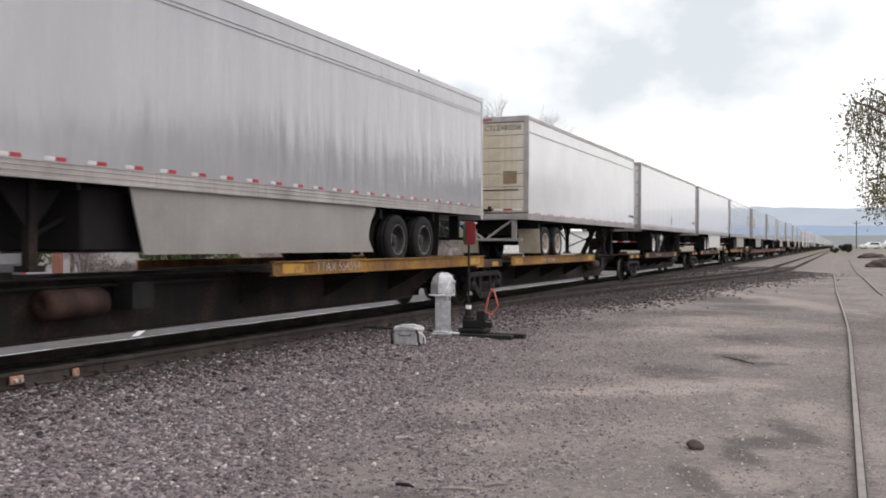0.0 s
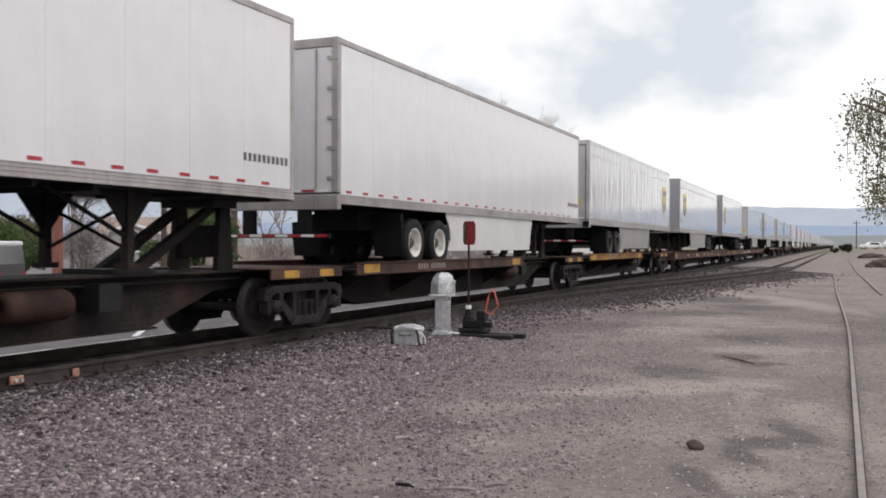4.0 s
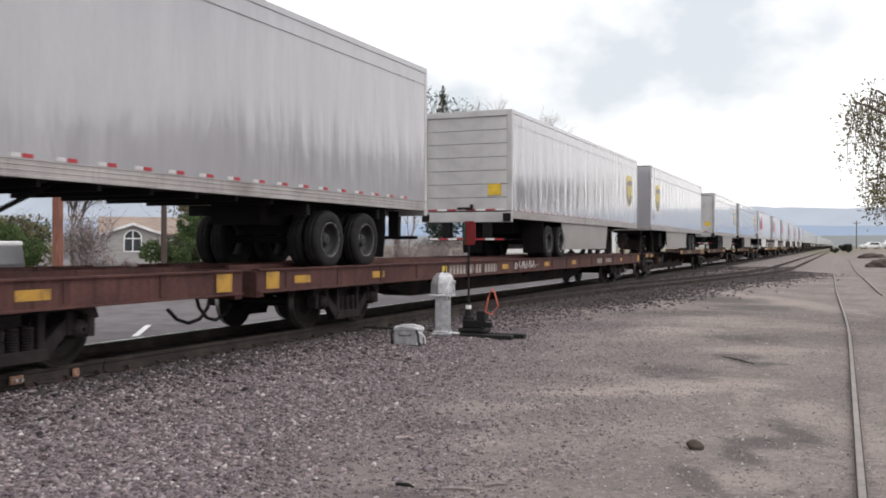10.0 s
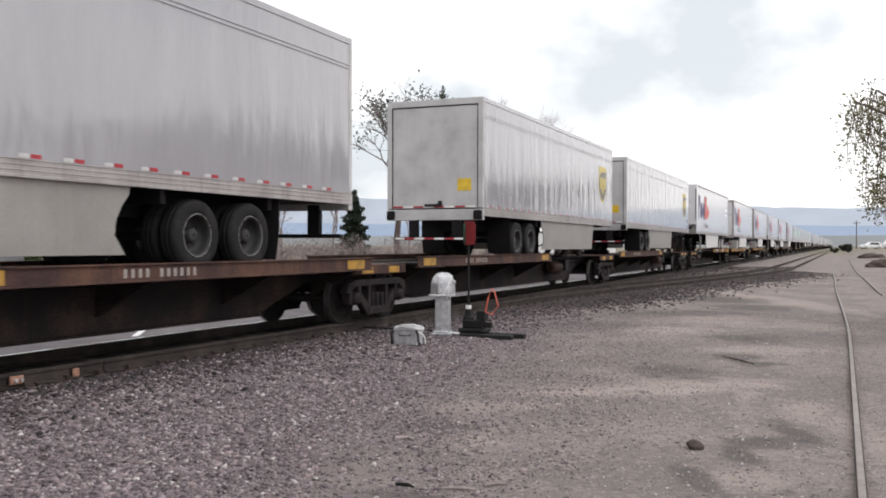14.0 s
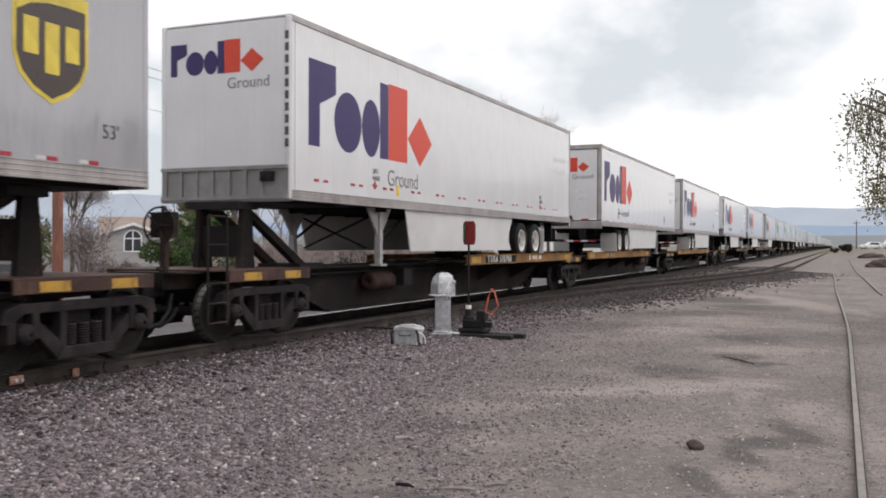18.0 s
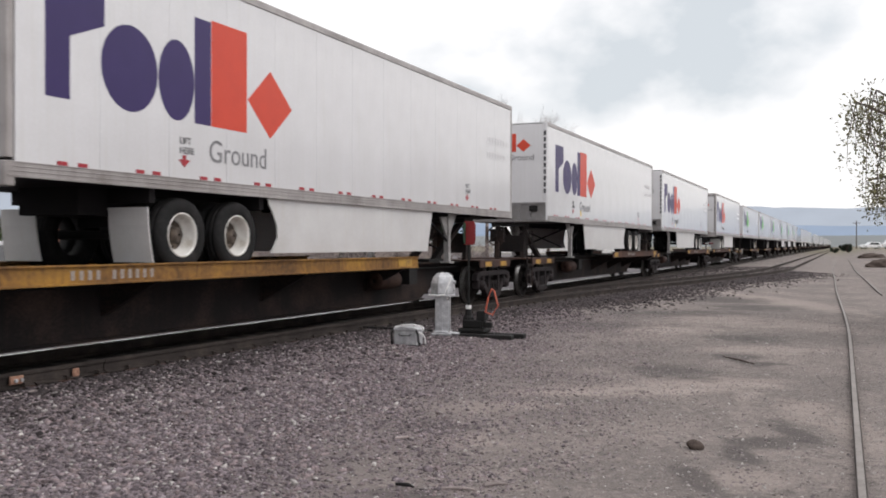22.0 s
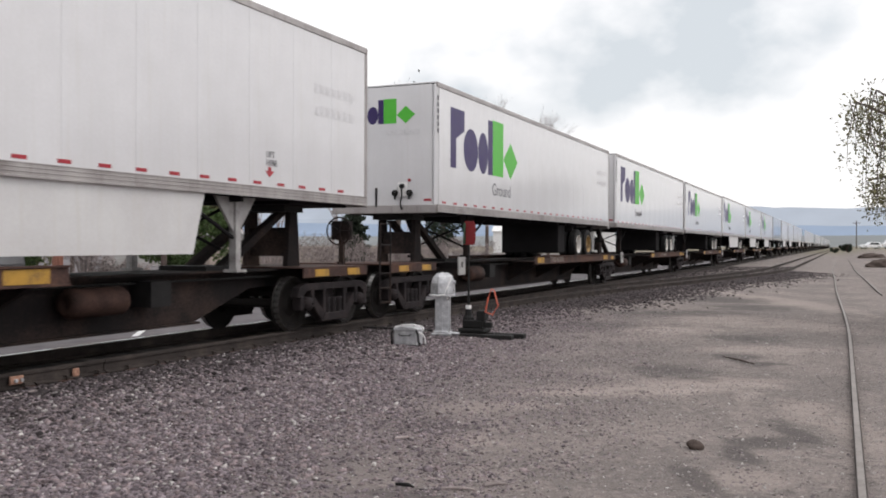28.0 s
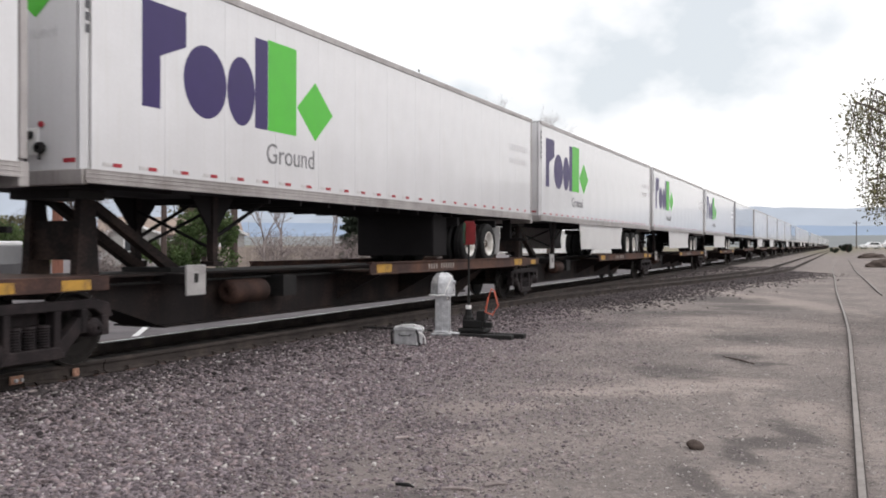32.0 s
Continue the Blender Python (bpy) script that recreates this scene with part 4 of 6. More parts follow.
        for i in range(int((L - 8) / 0.9)):
            part("floor_beam", shape("floor_beam", "under", lambda bm: box(bm, -HALF + 0.08, HALF - 0.08, -0.03, 0.03, ZB - 0.08, ZB + 0.02)), t, (0, ry(5.6 + i * 0.9), 0))
        if kind == "parcel" and L > 15 and lead:
            one("belly_box", "under", lambda bm: span(bm, -1.0, 1.0, L - 5.2, L - 3.6, 0.28, ZB), t, bevel=0.03)
    if boxes:
        # dark box, drawn down to the deck to take in the shadow below
        one("spare_carrier", "under", lambda bm: span(bm, -0.9, 1.0, ra[1] + 0.85, ra[1] + 1.6, 0.12, ZB - 0.02), t, bevel=0.02)
    if skirt:
        sm = "white_skirt" if skin == "white" else "skirt"
        for side in ((1, -1) if near else (1,)):
            r0, r1 = (5.72, 12.0) if lead else (5.08, 11.0)
            one("side_skirt", sm, lambda bm: prism(bm, [(ry(r0 - 0.14), 0.24), (ry(r1 - 0.25), 0.24), (ry(r1), ZB), (ry(r0 - 0.22), ZB), (ry(r0 - 0.20), 0.98), (ry(r0 - 0.08), 0.84), (ry(r0 + 0.02), 0.66), (ry(r0 + 0.04), 0.48)], side * (HALF - 0.05), side * (HALF - 0.075)), t)
    # marks on the near side
    if near:
        gap = {"double": 1.245, "tail": 0.80}.get(tape, 0.62)
        k = int((L - 0.5) / gap)
        for i in range(k):
            y = (0.69 if tape == "double" else 0.3) + i * gap
            if tape == "pair":
                part("reflector", tape_mesh("dull_tape", 0.15), t, (HALF - 0.009, y, ZB + 0.212))
                part("reflector", tape_mesh("red", 0.15), t, (HALF - 0.009, y + 0.16, ZB + 0.212))
            elif tape == "tail":
                part("reflector", tape_mesh("red", 0.24), t, (HALF - 0.009, y, ZB + 0.18))
                part("reflector", tape_mesh("white_tape", 0.18), t, (HALF - 0.009, y + 0.25, ZB + 0.18))
            elif tape == "double":
                part("reflector", tape_mesh("red", 0.15), t, (HALF - 0.009, y, ZB + tape_z))
                part("reflector", tape_mesh("red", 0.15), t, (HALF - 0.009, y + 0.30, ZB + tape_z))
            else:
                part("reflector", tape_mesh("red", 0.20), t, (HALF - 0.009, y, ZB + 0.195))
        if kind == "parcel":
            shield_emblem(t, 1.60 if lead else L - 1.55, 2.56)
            if fifty:
                side_words(t, fifty, 0.24, 0.50 if lead else L - 0.8, 1.62, "ink")
        if kind in ("courier_o", "courier_g"):
            z0 = 2.0 if kind == "courier_o" else 2.10
            mark = block_emblem(t, (HALF - 0.012, emblem[0], z0), 1.0, "orange" if kind == "courier_o" else "green")
            mark.scale = (1, emblem[1], emblem[2])
            side_words(t, "Ground", 0.44, emblem[0] + 2.88 * emblem[1], z0 - 0.49, "grey_ink", "the word Ground in thin grey letters")
            tally("faded_bar", "pale_ink", t, [(HALF - 0.011, L - 1.85 + 0.2 * q, z) for z in (2.88, 2.52) for q in range(7)], (0.003, 0.14, 0.16))
            if kind == "courier_o" and lead:
                part("sticker", shape("side_sticker", "sticker", lambda bm: box(bm, 0, 0.003, 0, 0.13, 0, 0.20)), t, (HALF - 0.010, 3.75, ZB + 0.25), "small yellow label")
            if kind == "courier_o":
                for yy in (2.75, L - 3.25):
                    side_words(t, "LIFT\nHERE", 0.13, yy, ZB + 0.62, "ink")
                    part("arrow_mark", shape("arrow_mark", "red", lambda bm: prism(bm, [(0.10, 0.0), (0.22, 0.1), (0.14, 0.1), (0.14, 0.16), (0.06, 0.16), (0.06, 0.1), (-0.02, 0.1)], 0, 0.003)), t, (HALF - 0.010, yy, ZB + 0.31))
        if kind == "cream":
            tally("code_bar", "ink", t, [(HALF - 0.011, L - 1.1 + i * 0.1, ZB + 0.42) for i in range(10)], (0.005, 0.06, 0.11))
        if kind == "white" and boxes:
            one("diamond_mark", "ink", lambda bm: prism(bm, [(7.84, ZB + 0.32), (8.04, ZB + 0.555), (7.84, ZB + 0.79), (7.64, ZB + 0.555)], HALF - 0.010, HALF - 0.006), t, label="faded grey diamond")
        if kind == "white":
            tally("code_bar", "ink", t, [(HALF - 0.011, L - 1.35 + i * 0.12, ZB + 0.52) for i in range(10)], (0.005, 0.07, 0.12))
    return t


PARCEL_F = "silver-grey road trailer with brown and gold shield near its nose"
PARCEL_R = "silver-grey road trailer with its grey doors leading, on a railway car"
COURIER_O = "white road trailer with a purple and orange-red mark"
COURIER_G = "white road trailer with a purple and green side mark"
trailer(4.75, 20.9, "F", "parcel", "silver-grey road trailer with a pale side skirt, on a yellow car", dark_rims=True, fifty="53'", number="851276", trim=-0.05, drop=0.02)
trailer(24.4, 38.6, "R", "cream", "old white road trailer with soiled, yellowed doors", skirt=False, tape="double", upper=True, roll_door=True, wheels=(1.83, 3.09), rims=("dirty_rim", "dirty_rim"), drop=0.07)
trailer(39.95, 56.03, "R", "white", "plain white road trailer with hinged doors and a grey diamond", skirt=False, tape="red", boxes=True, rims=("rim", "dark_rim"), drop=0.09)
trailer(57.4, 73.3, "R", "white", "white road trailer with vertical panel seams and hinged doors", tape="red", drop=0.08)
trailer(74.65, 90.66, "R", "parcel", PARCEL_R, dark_rims=True, beads=(3.51,), trim=0.04, drop=0.06)
trailer(93.95, 109.8, "F", "parcel", PARCEL_F, dark_rims=True, fifty="53'", number="878462", wheels=(3.22, 4.4), drop=0.035)
trailer(112.95, 126.9, "F", "parcel", "shorter silver-grey road trailer without skirts on a brown flatcar", skirt=False, dark_rims=True, number="672737", wheels=(2.57, 3.87), beads=(3.70,), trim=0.09, drop=0.035)
trailer(132.3, 148.45, "R", "parcel", "silver-grey road trailer with a slatted roll-up door leading", roll_door=True, dark_rims=True, wheels=(3.56, 4.84), beads=(3.56,), trim=-0.01, drop=0.035)
trailer(151.6, 167.8, "F", "parcel", PARCEL_F, dark_rims=True, fifty="53'", number="837476", trim=0.05, wheels=(2.97, 4.2))
trailer(174.3, 188.0, "R", "parcel", "shorter silver-grey road trailer with a plain grey door leading", dark_rims=True, wheels=(2.75, 3.93))
trailer(190.5, 206.84, "R", "parcel", PARCEL_R, dark_rims=True, fifty="53'", trim=-0.02, wheels=(3.33, 4.6))
trailer(210.1, 226.35, "F", "courier_o", COURIER_O, tape="double", trim=0.06, wheels=(3.43, 4.66), tape_z=0.335)
trailer(230.5, 246.45, "R", "courier_o", COURIER_O + ", doors leading", tape="double", roll_door=False, emblem=(0.48, 0.985, 1.03), trim=0.06)
trailer(249.0, 265.03, "R", "courier_o", COURIER_O + ", doors leading", tape="double", wheels=(2.88, 4.09), trim=0.05)
trailer(268.2, 284.55, "F", "courier_o", COURIER_O, tape="double", trim=0.05, emblem=(0.84, 0.985, 1.0))
trailer(287.1, 303.5, "F", "courier_o", COURIER_O, tape="double", wheels=(3.36, 4.68), trim=0.06, emblem=(0.56, 0.985, 0.98))
trailer(307.8, 323.45, "R", "courier_o", COURIER_O + ", doors leading", tape="red", wheels=(2.95, 4.21))
trailer(326.6, 342.5, "F", "courier_g", COURIER_G, skirt=False, tape="red", boxes=True, trim=-0.08, wheels=(2.82, 4.09), emblem=(0.75, 0.92, 0.94), rims=("gold_rim", "rim"), drop=0.08)
trailer(343.7, 359.95, "F", "courier_g", COURIER_G, skirt=False, tape="tail", boxes=True, trim=-0.05, wheels=(3.53, 4.78), emblem=(0.77, 0.95, 0.965), drop=0.09)
trailer(360.75, 377.4, "F", "courier_g", COURIER_G, skirt=False, tape="pair", boxes=True, trim=-0.06, emblem=(0.96, 0.935, 0.94), drop=0.09)
trailer(378.2, 394.7, "F", "courier_g", COURIER_G, tape="red", drop=0.09)
trailer(395.5, 411.9, "F", "courier_g", COURIER_G, tape="red", drop=0.09)
trailer(413.2, 429.6, "F", "courier_g", COURIER_G, tape="red", drop=0.09)
y = 430.9
for i in range(32):
    trailer(y, y + 16.2, "F", "white" if i % 5 else "parcel", "white road trailer far back in the train", near=False, skirt=i % 3 > 0)
    y += 17.5


# ---- railway cars ----
def bogie(car, y, turn=True, y_car=0.0):
    """A two-axle bogie: side frames, bolster, springs, bearing caps and two wheelsets."""
    bg = part("bogie", shape("bolster", "truck", lambda bm: (box(bm, -0.95, 0.95, -0.22, 0.22, 0.52, 0.76), box(bm, -0.35, 0.35, -0.35, 0.35, 0.62, 0.80)), 0.02), car, (0, y, 0))

    def frame_half(bm):
        prism(bm, [(-1.22, 0.58), (-1.16, 0.74), (-0.95, 0.80), (0.95, 0.80), (1.16, 0.74), (1.22, 0.58), (1.10, 0.56), (0.90, 0.68), (-0.90, 0.68), (-1.10, 0.56)], -0.075, 0.075)
        for s in (1, -1):
            box(bm, -0.085, 0.085, s * 0.70, s * 0.80, 0.40, 0.69)
            box(bm, -0.085, 0.085, s * 1.02, s * 1.14, 0.36, 0.60)
            prism(bm, [(s * 0.82, 0.52), (s * 0.70, 0.60), (s * 0.30, 0.27), (s * 0.44, 0.15)], -0.07, 0.07)
            box(bm, -0.075, 0.075, s * 0.30, s * 0.40, 0.26, 0.69)
        prism(bm, [(-0.46, 0.14), (0.46, 0.14), (0.36, 0.28), (-0.36, 0.28)], -0.10, 0.10)
    sf = shape("side_frame", "truck", frame_half, 0.012)

    cs = shape("spring", "truck", lambda bm: turned(bm, [(0.28, 0.075)] + [(0.29 + 0.03 * k + 0.012 * q, 0.085 if q else 0.065) for k in range(8) for q in (0, 1)] + [(0.54, 0.07)], (0, 0, 0), 10, "z"))
    for s in (1, -1):
        part("side_frame", sf, bg, (s * 1.03, 0, 0))
        for dy in ((-0.2, 0.0, 0.2) if turn else (0.0,)):
            part("spring", cs, bg, (s * 1.03, dy, 0))
        for d in (0.89, -0.89):
            part("bearing_cap", shape("bearing_cap", "truck", lambda bm: turned(bm, [(-0.1, 0.12), (0.10, 0.12), (0.13, 0.10), (0.16, 0.06), (0.165, 0.02)], (0, 0, 0), 12)), bg, (s * 1.02, d, 0.46)).scale = (s, 1, 1)
    for d in (0.89, -0.89):
        def wheels(bm):
            rod(bm, (-1.05, 0, 0), (1.05, 0, 0), 0.08, n=10)
            for s in (1, -1):
                turned(bm, [(s * 0.675, 0.20), (s * 0.68, 0.42), (s * 0.675, 0.475), (s * 0.70, 0.485), (s * 0.715, 0.462), (s * 0.81, 0.452), (s * 0.812, 0.40), (s * 0.76, 0.36), (s * 0.755, 0.22), (s * 0.80, 0.17), (s * 0.82, 0.08)], (0, 0, 0), 28)
        w = part("wheelset", shape("wheelset", "wheel", wheels), bg, (0, d, 0.456))
        for s in (1, -1):
            part("wheel_tread", shape(("wheel_tread", s), "tread", lambda bm: turned(bm, [(s * 0.72, 0.44), (s * 0.72, 0.4625), (s * 0.806, 0.4545), (s * 0.806, 0.44)], (0, 0, 0), 28, ring=True)), bg, (0, d, 0.456))
        if turn:
            TURNING.append((w, y_car + y + d, (0, d, 0.456)))
    return bg


def hitch(car, y, d, z=2.14):
    """A trailer hitch: two posts, a head plate and a raked strut; d: way of the strut."""
    h = one("hitch", "spine", lambda bm: box(bm, -0.37, 0.37, y - 0.10, y - 0.04, 1.25, 1.75), car)
    for x in (-0.42, 0.42):
        one("hitch_post", "spine", lambda bm: prism(bm, [(y - 0.20, 1.02), (y + 0.20, 1.02), (y + 0.12, z - 0.12), (y - 0.12, z - 0.12)], x - 0.05, x + 0.05), h)
    one("hitch_head", "black_iron", lambda bm: prism(bm, [(-0.5, y - 0.35), (0.5, y - 0.35), (0.5, y + 0.25), (0.12, y + 0.42), (-0.12, y + 0.42), (-0.5, y + 0.25)], z - 0.12, z, "z"), h)
    for x in (-0.3, 0.3):
        one("hitch_strut", "spine", lambda bm: prism(bm, [(y + d * 0.05, z - 0.13), (y + d * 0.28, z - 0.13), (y + d * 2.05, 1.04), (y + d * 1.75, 1.04)], x - 0.07, x + 0.07), h)
    one("hitch_foot", "black_iron", lambda bm: box(bm, -0.45, 0.45, y + d * 1.6, y + d * 2.4, 1.02, 1.12), h)


def stair(car, y, x=1.18):
    """Side ladder and grab irons at a car's end."""
    st = one("ladder", "spine", lambda bm: rod(bm, (x, y - 0.22, 0.30), (x, y - 0.22, 1.85), 0.018, n=6), car)
    one("ladder_stile", "spine", lambda bm: rod(bm, (x, y + 0.22, 0.30), (x, y + 0.22, 1.85), 0.018, n=6), st)
    for z in (0.34, 0.62, 0.90, 1.45, 1.85):
        one("rung", "spine", lambda bm: rod(bm, (x, y - 0.22, z), (x, y + 0.22, z), 0.016, n=6), st)


def brake_wheel(car, x, y):
    bw = one("brake_stand", "spine", lambda bm: (box(bm, x - 0.05, x + 0.05, y - 0.04, y + 0.04, 1.05, 1.56), box(bm, x - 0.20, x + 0.20, y - 0.07, y + 0.07, 1.55, 1.92), rod(bm, (x, y, 1.05), (x, y - 0.15, 1.1), 0.03)), car)

    def draw(bm):
        turned(bm, [(0.016 * math.cos(k * 1.257), 0.27 + 0.016 * math.sin(k * 1.257)) for k in range(5)], (x, y - 0.12, 1.72), 20, "y", ring=True)
        for i in range(5):
            a = 2 * math.pi * i / 5
            rod(bm, (x, y - 0.12, 1.72), (x + math.cos(a) * 0.27, y - 0.12, 1.72 + math.sin(a) * 0.27), 0.012, n=5)
        rod(bm, (x, y, 1.72), (x, y - 0.14, 1.72), 0.03)
    one("brake_hand_wheel", "spine", draw, bw)


def coupler(car, y, d):
    one("coupler", "truck", lambda bm: (box(bm, -0.09, 0.09, y, y + d * 0.7, 0.72, 0.94), box(bm, -0.2, 0.2, y + d * 0.5, y + d * 0.95, 0.68, 0.98)), car, bevel=0.03)

    def hose(bm):
        tube(bm, [Vector((0.45, y + d * 0.02, 0.74)), Vector((0.47, y + d * 0.10, 0.50)), Vector((0.47, y + d * 0.28, 0.34)), Vector((0.45, y + d * 0.52, 0.29)), Vector((0.43, y + d * 0.76, 0.36)), Vector((0.42, y + d * 0.95, 0.52))], 0.028)
    one("brake_hose", "black_iron", hose, car)


def spine_car(yb, P, wheels_low, colour, label, near=True, first=False, last=False, number="", drop=0.0):
    """One platform of a spine car from the bogie at yb over P metres; wheels_low: the tyre deck is at the low end."""
    c = thing("spine_car", (TRACK, yb, 0), label, "railway car", "cars of the train")
    MOVING.append((c, yb))
    if first:
        coupler(c, -1.5, -1)
    lo = 0.195 if colour == "yellow" and yb > 200 else 0.265      # underside of the spine
    e0, e1 = (-1.6 if first else 0.25), (P + 1.6 if last else P - 0.25)
    one("centre_sill", "spine", lambda bm: prism(bm, [(e0, 0.80), (e0, 1.02), (e1, 1.02), (e1, 0.80), (P - 1.5, 0.74), (P - 2.9, lo + 0.03), (2.9, lo + 0.03), (1.5, 0.74)], -0.36, 0.36), c)
    one("sill_flange", "spine", lambda bm: (box(bm, -0.62, 0.62, e0, e1, 1.02, 1.05), box(bm, -0.46, 0.46, 2.9, P - 2.9, lo, lo + 0.03)), c)
    a, b = ((1.35, SILL_ENDS.get(yb, 10.7)) if wheels_low else (P - 9.7, P - 0.7))
    for s in (1, -1):
        pl = one("tyre_deck", "spine", lambda bm: box(bm, s * 0.56, s * 1.30, a, b, 1.045, DECK), c, (0, 0, -drop))
        sill = one("deck_sill", colour, lambda bm: prism(bm, [(s * x, z) for x, z in ((1.24, 0.985), (1.36, 0.985), (1.36, 1.005), (1.325, 1.008), (1.325, 1.192), (1.36, 1.195), (1.36, 1.215), (1.24, 1.215), (1.24, 1.195), (1.30, 1.19), (1.30, 1.01), (1.24, 1.005))], a, b, "y"), pl)
        for k in range(4):
            yy = a + 0.5 + (b - a - 1.0) * k / 3
            part("deck_bracket", shape("deck_bracket", "spine", lambda bm: prism(bm, [(0.36, 0.50), (1.28, 0.98), (1.28, 1.04), (0.36, 1.04)], -0.04, 0.04, "y")), pl, (0, yy, 0)).scale = (s, 1, 1)
        if s == 1 and near:
            for yy in (a + 0.25, b - 0.9):
                part("patch", shape("patch", "patch", lambda bm: box(bm, 0, 0.004, 0, 0.62, 0.02, 0.18)), sill, (1.326, yy, 1.0))
            if number:
                words, at = number
                bold = colour == "yellow" and yb > 100
                if bold:
                    one("number_panel", "under", lambda bm: box(bm, 1.3255, 1.329, at - 0.08, at + 2.20, 1.01, 1.188), sill, label="dark panel behind the white number")
                    tally("stencil_bar", "white_tape", sill, [(1.326, at + 3.35 + i * 0.145, 1.05) for i in range(8) if i not in (1, 5)], (0.004, 0.075, 0.12))
                side_words(sill, words, 0.25 if bold else 0.235, at + 0.04, 1.025, "white_tape" if bold else "stencil", x=1.330).scale = (1.22 if bold else 1.1, 1, 1)
            else:
                tally("stencil_bar", "stencil", sill, [(1.326, a + 2.6 + i * 0.13, 1.04) for i in range(11) if i != 4], (0.004, 0.055, 0.11))
    if near:
        for yy in (0.0, P):
            if (yy == 0.0) or last:
                ed = one("end_deck", "rust", lambda bm: (box(bm, -1.15, 1.15, yy - 1.1, yy + 1.1, 1.052, 1.075), box(bm, 1.12, 1.15, yy - 1.1, yy + 1.1, 0.90, 1.052), box(bm, -1.15, -1.12, yy - 1.1, yy + 1.1, 0.90, 1.052)), c, bevel=0.004)
                part("patch", shape("end_patch", "patch", lambda bm: box(bm, 0, 0.004, 0, 0.45, 0.0, 0.12)), ed, (1.152, yy + 0.35, 0.915))
                part("patch", shape("end_patch", "patch", lambda bm: box(bm, 0, 0.004, 0, 0.45, 0.0, 0.12)), ed, (1.152, yy - 0.75, 0.915))
        hy, d = KINGPINS.get(yb, P - 1.35 if wheels_low else 1.45), (-1 if wheels_low else 1)
        hitch(c, hy, d)
        ty = P - 5.2 if wheels_low else 4.6
        one("air_tank", "tank", lambda bm: turned(bm, [(-0.5, 0.05), (-0.48, 0.16), (-0.42, 0.19), (0.42, 0.19), (0.48, 0.16), (0.5, 0.05)], (0.62, ty, 0.72), 16, "y"), c, smooth=True)
        one("brake_pipe", "black_iron", lambda bm: (rod(bm, (0.50, 1.0, 0.92), (0.50, P - 1.0, 0.92), 0.02, n=6), box(bm, 0.40, 0.75, ty + 0.9, ty + 1.3, 0.60, 0.95)), c)
        if first:
            stair(c, -1.42)
            brake_wheel(c, 0.2, -1.38)
        if not wheels_low and colour == "rust" and yb > 300:
            step = one("side_step", "leg", lambda bm: prism(bm, [(2.70, 0.74), (3.12, 0.74), (3.12, 1.17), (2.70, 1.17)], 0.98, 1.02), c, bevel=0.01, label="scuffed pale grey bracket plate")
            one("step_arm", "spine", lambda bm: box(bm, 0.40, 0.98, 2.74, 3.08, 0.90, 1.04), step)
            one("step_slot", "black_iron", lambda bm: box(bm, 1.02, 1.026, 2.86, 2.94, 0.92, 1.05), step)
    bogie(c, 0.0, near, yb)
    if last:
        bogie(c, P, near, yb)
        coupler(c, P + 1.5, 1)
    return c


KINGPINS = {73.3: 16.0, 187.8: 17.95, 209.8: 0.30, 227.2: 18.35, 245.9: 18.1, 268.3: 0.35, 286.3: 1.2, 304.5: 17.75, 325.8: 1.6, 343.1: 1.5, 360.2: 1.45}      # where each hitch stands on its car
SILL_ENDS = {304.5: 11.8, 245.9: 13.2, 227.2: 12.2, 21.6: 10.15, 39.4: 9.8, 73.3: 10.3}
LOW_DECKS = {4.0: 0.02, 21.6: 0.07, 39.4: 0.09, 56.7: 0.08, 73.3: 0.06, 325.8: 0.08, 343.1: 0.09, 360.2: 0.09, 377.4: 0.09, 394.8: 0.09, 412.4: 0.09}
YEL = "yellow-edged spine railway car carrying a road trailer"
RUS = "rusty brown spine railway car carrying a road trailer"
for yb, P, low, col, fi, la, no in (
        (4.0, 17.6, False, "yellow", False, False, ("TTAX 554554", 9.1)), (21.6, 17.8, True, "yellow", False, False, ""), (39.4, 17.3, True, "rust", False, False, ""), (56.7, 16.6, True, "rust", False, False, ""),
        (73.3, 16.6, True, "yellow", False, True, ("TTAX 554554", 4.0)),
        (151.9, 17.3, False, "rust", True, False, ""), (169.2, 18.6, True, "rust", False, False, ""), (187.8, 18.2, True, "rust", False, True, ""),
        (209.8, 17.4, False, "yellow", True, False, ("TTRX 370790", 8.95)), (227.2, 18.7, True, "yellow", False, False, ""), (245.9, 18.3, True, "yellow", False, True, ""),
        (268.3, 18.0, False, "rust", True, False, ""), (286.3, 18.2, False, "rust", False, False, ""), (304.5, 18.1, True, "rust", False, True, ""),
        (325.8, 17.3, False, "rust", True, False, ("TTAX 653151", 9.0)), (343.1, 17.1, False, "rust", False, False, ""), (360.2, 17.2, False, "rust", False, False, ""), (377.4, 17.4, False, "rust", False, False, ""),
        (394.8, 17.6, False, "rust", False, False, ""), (412.4, 17.6, False, "rust", False, True, "")):
    spine_car(yb, P, low, col, YEL if col == "yellow" else RUS, True, fi, la, number=no, drop=LOW_DECKS.get(yb, 0.0))
for i in range(32):
    spine_car(430.3 + 17.5 * i, 17.5, False, "rust", "rusty spine railway car far back in the train", False)


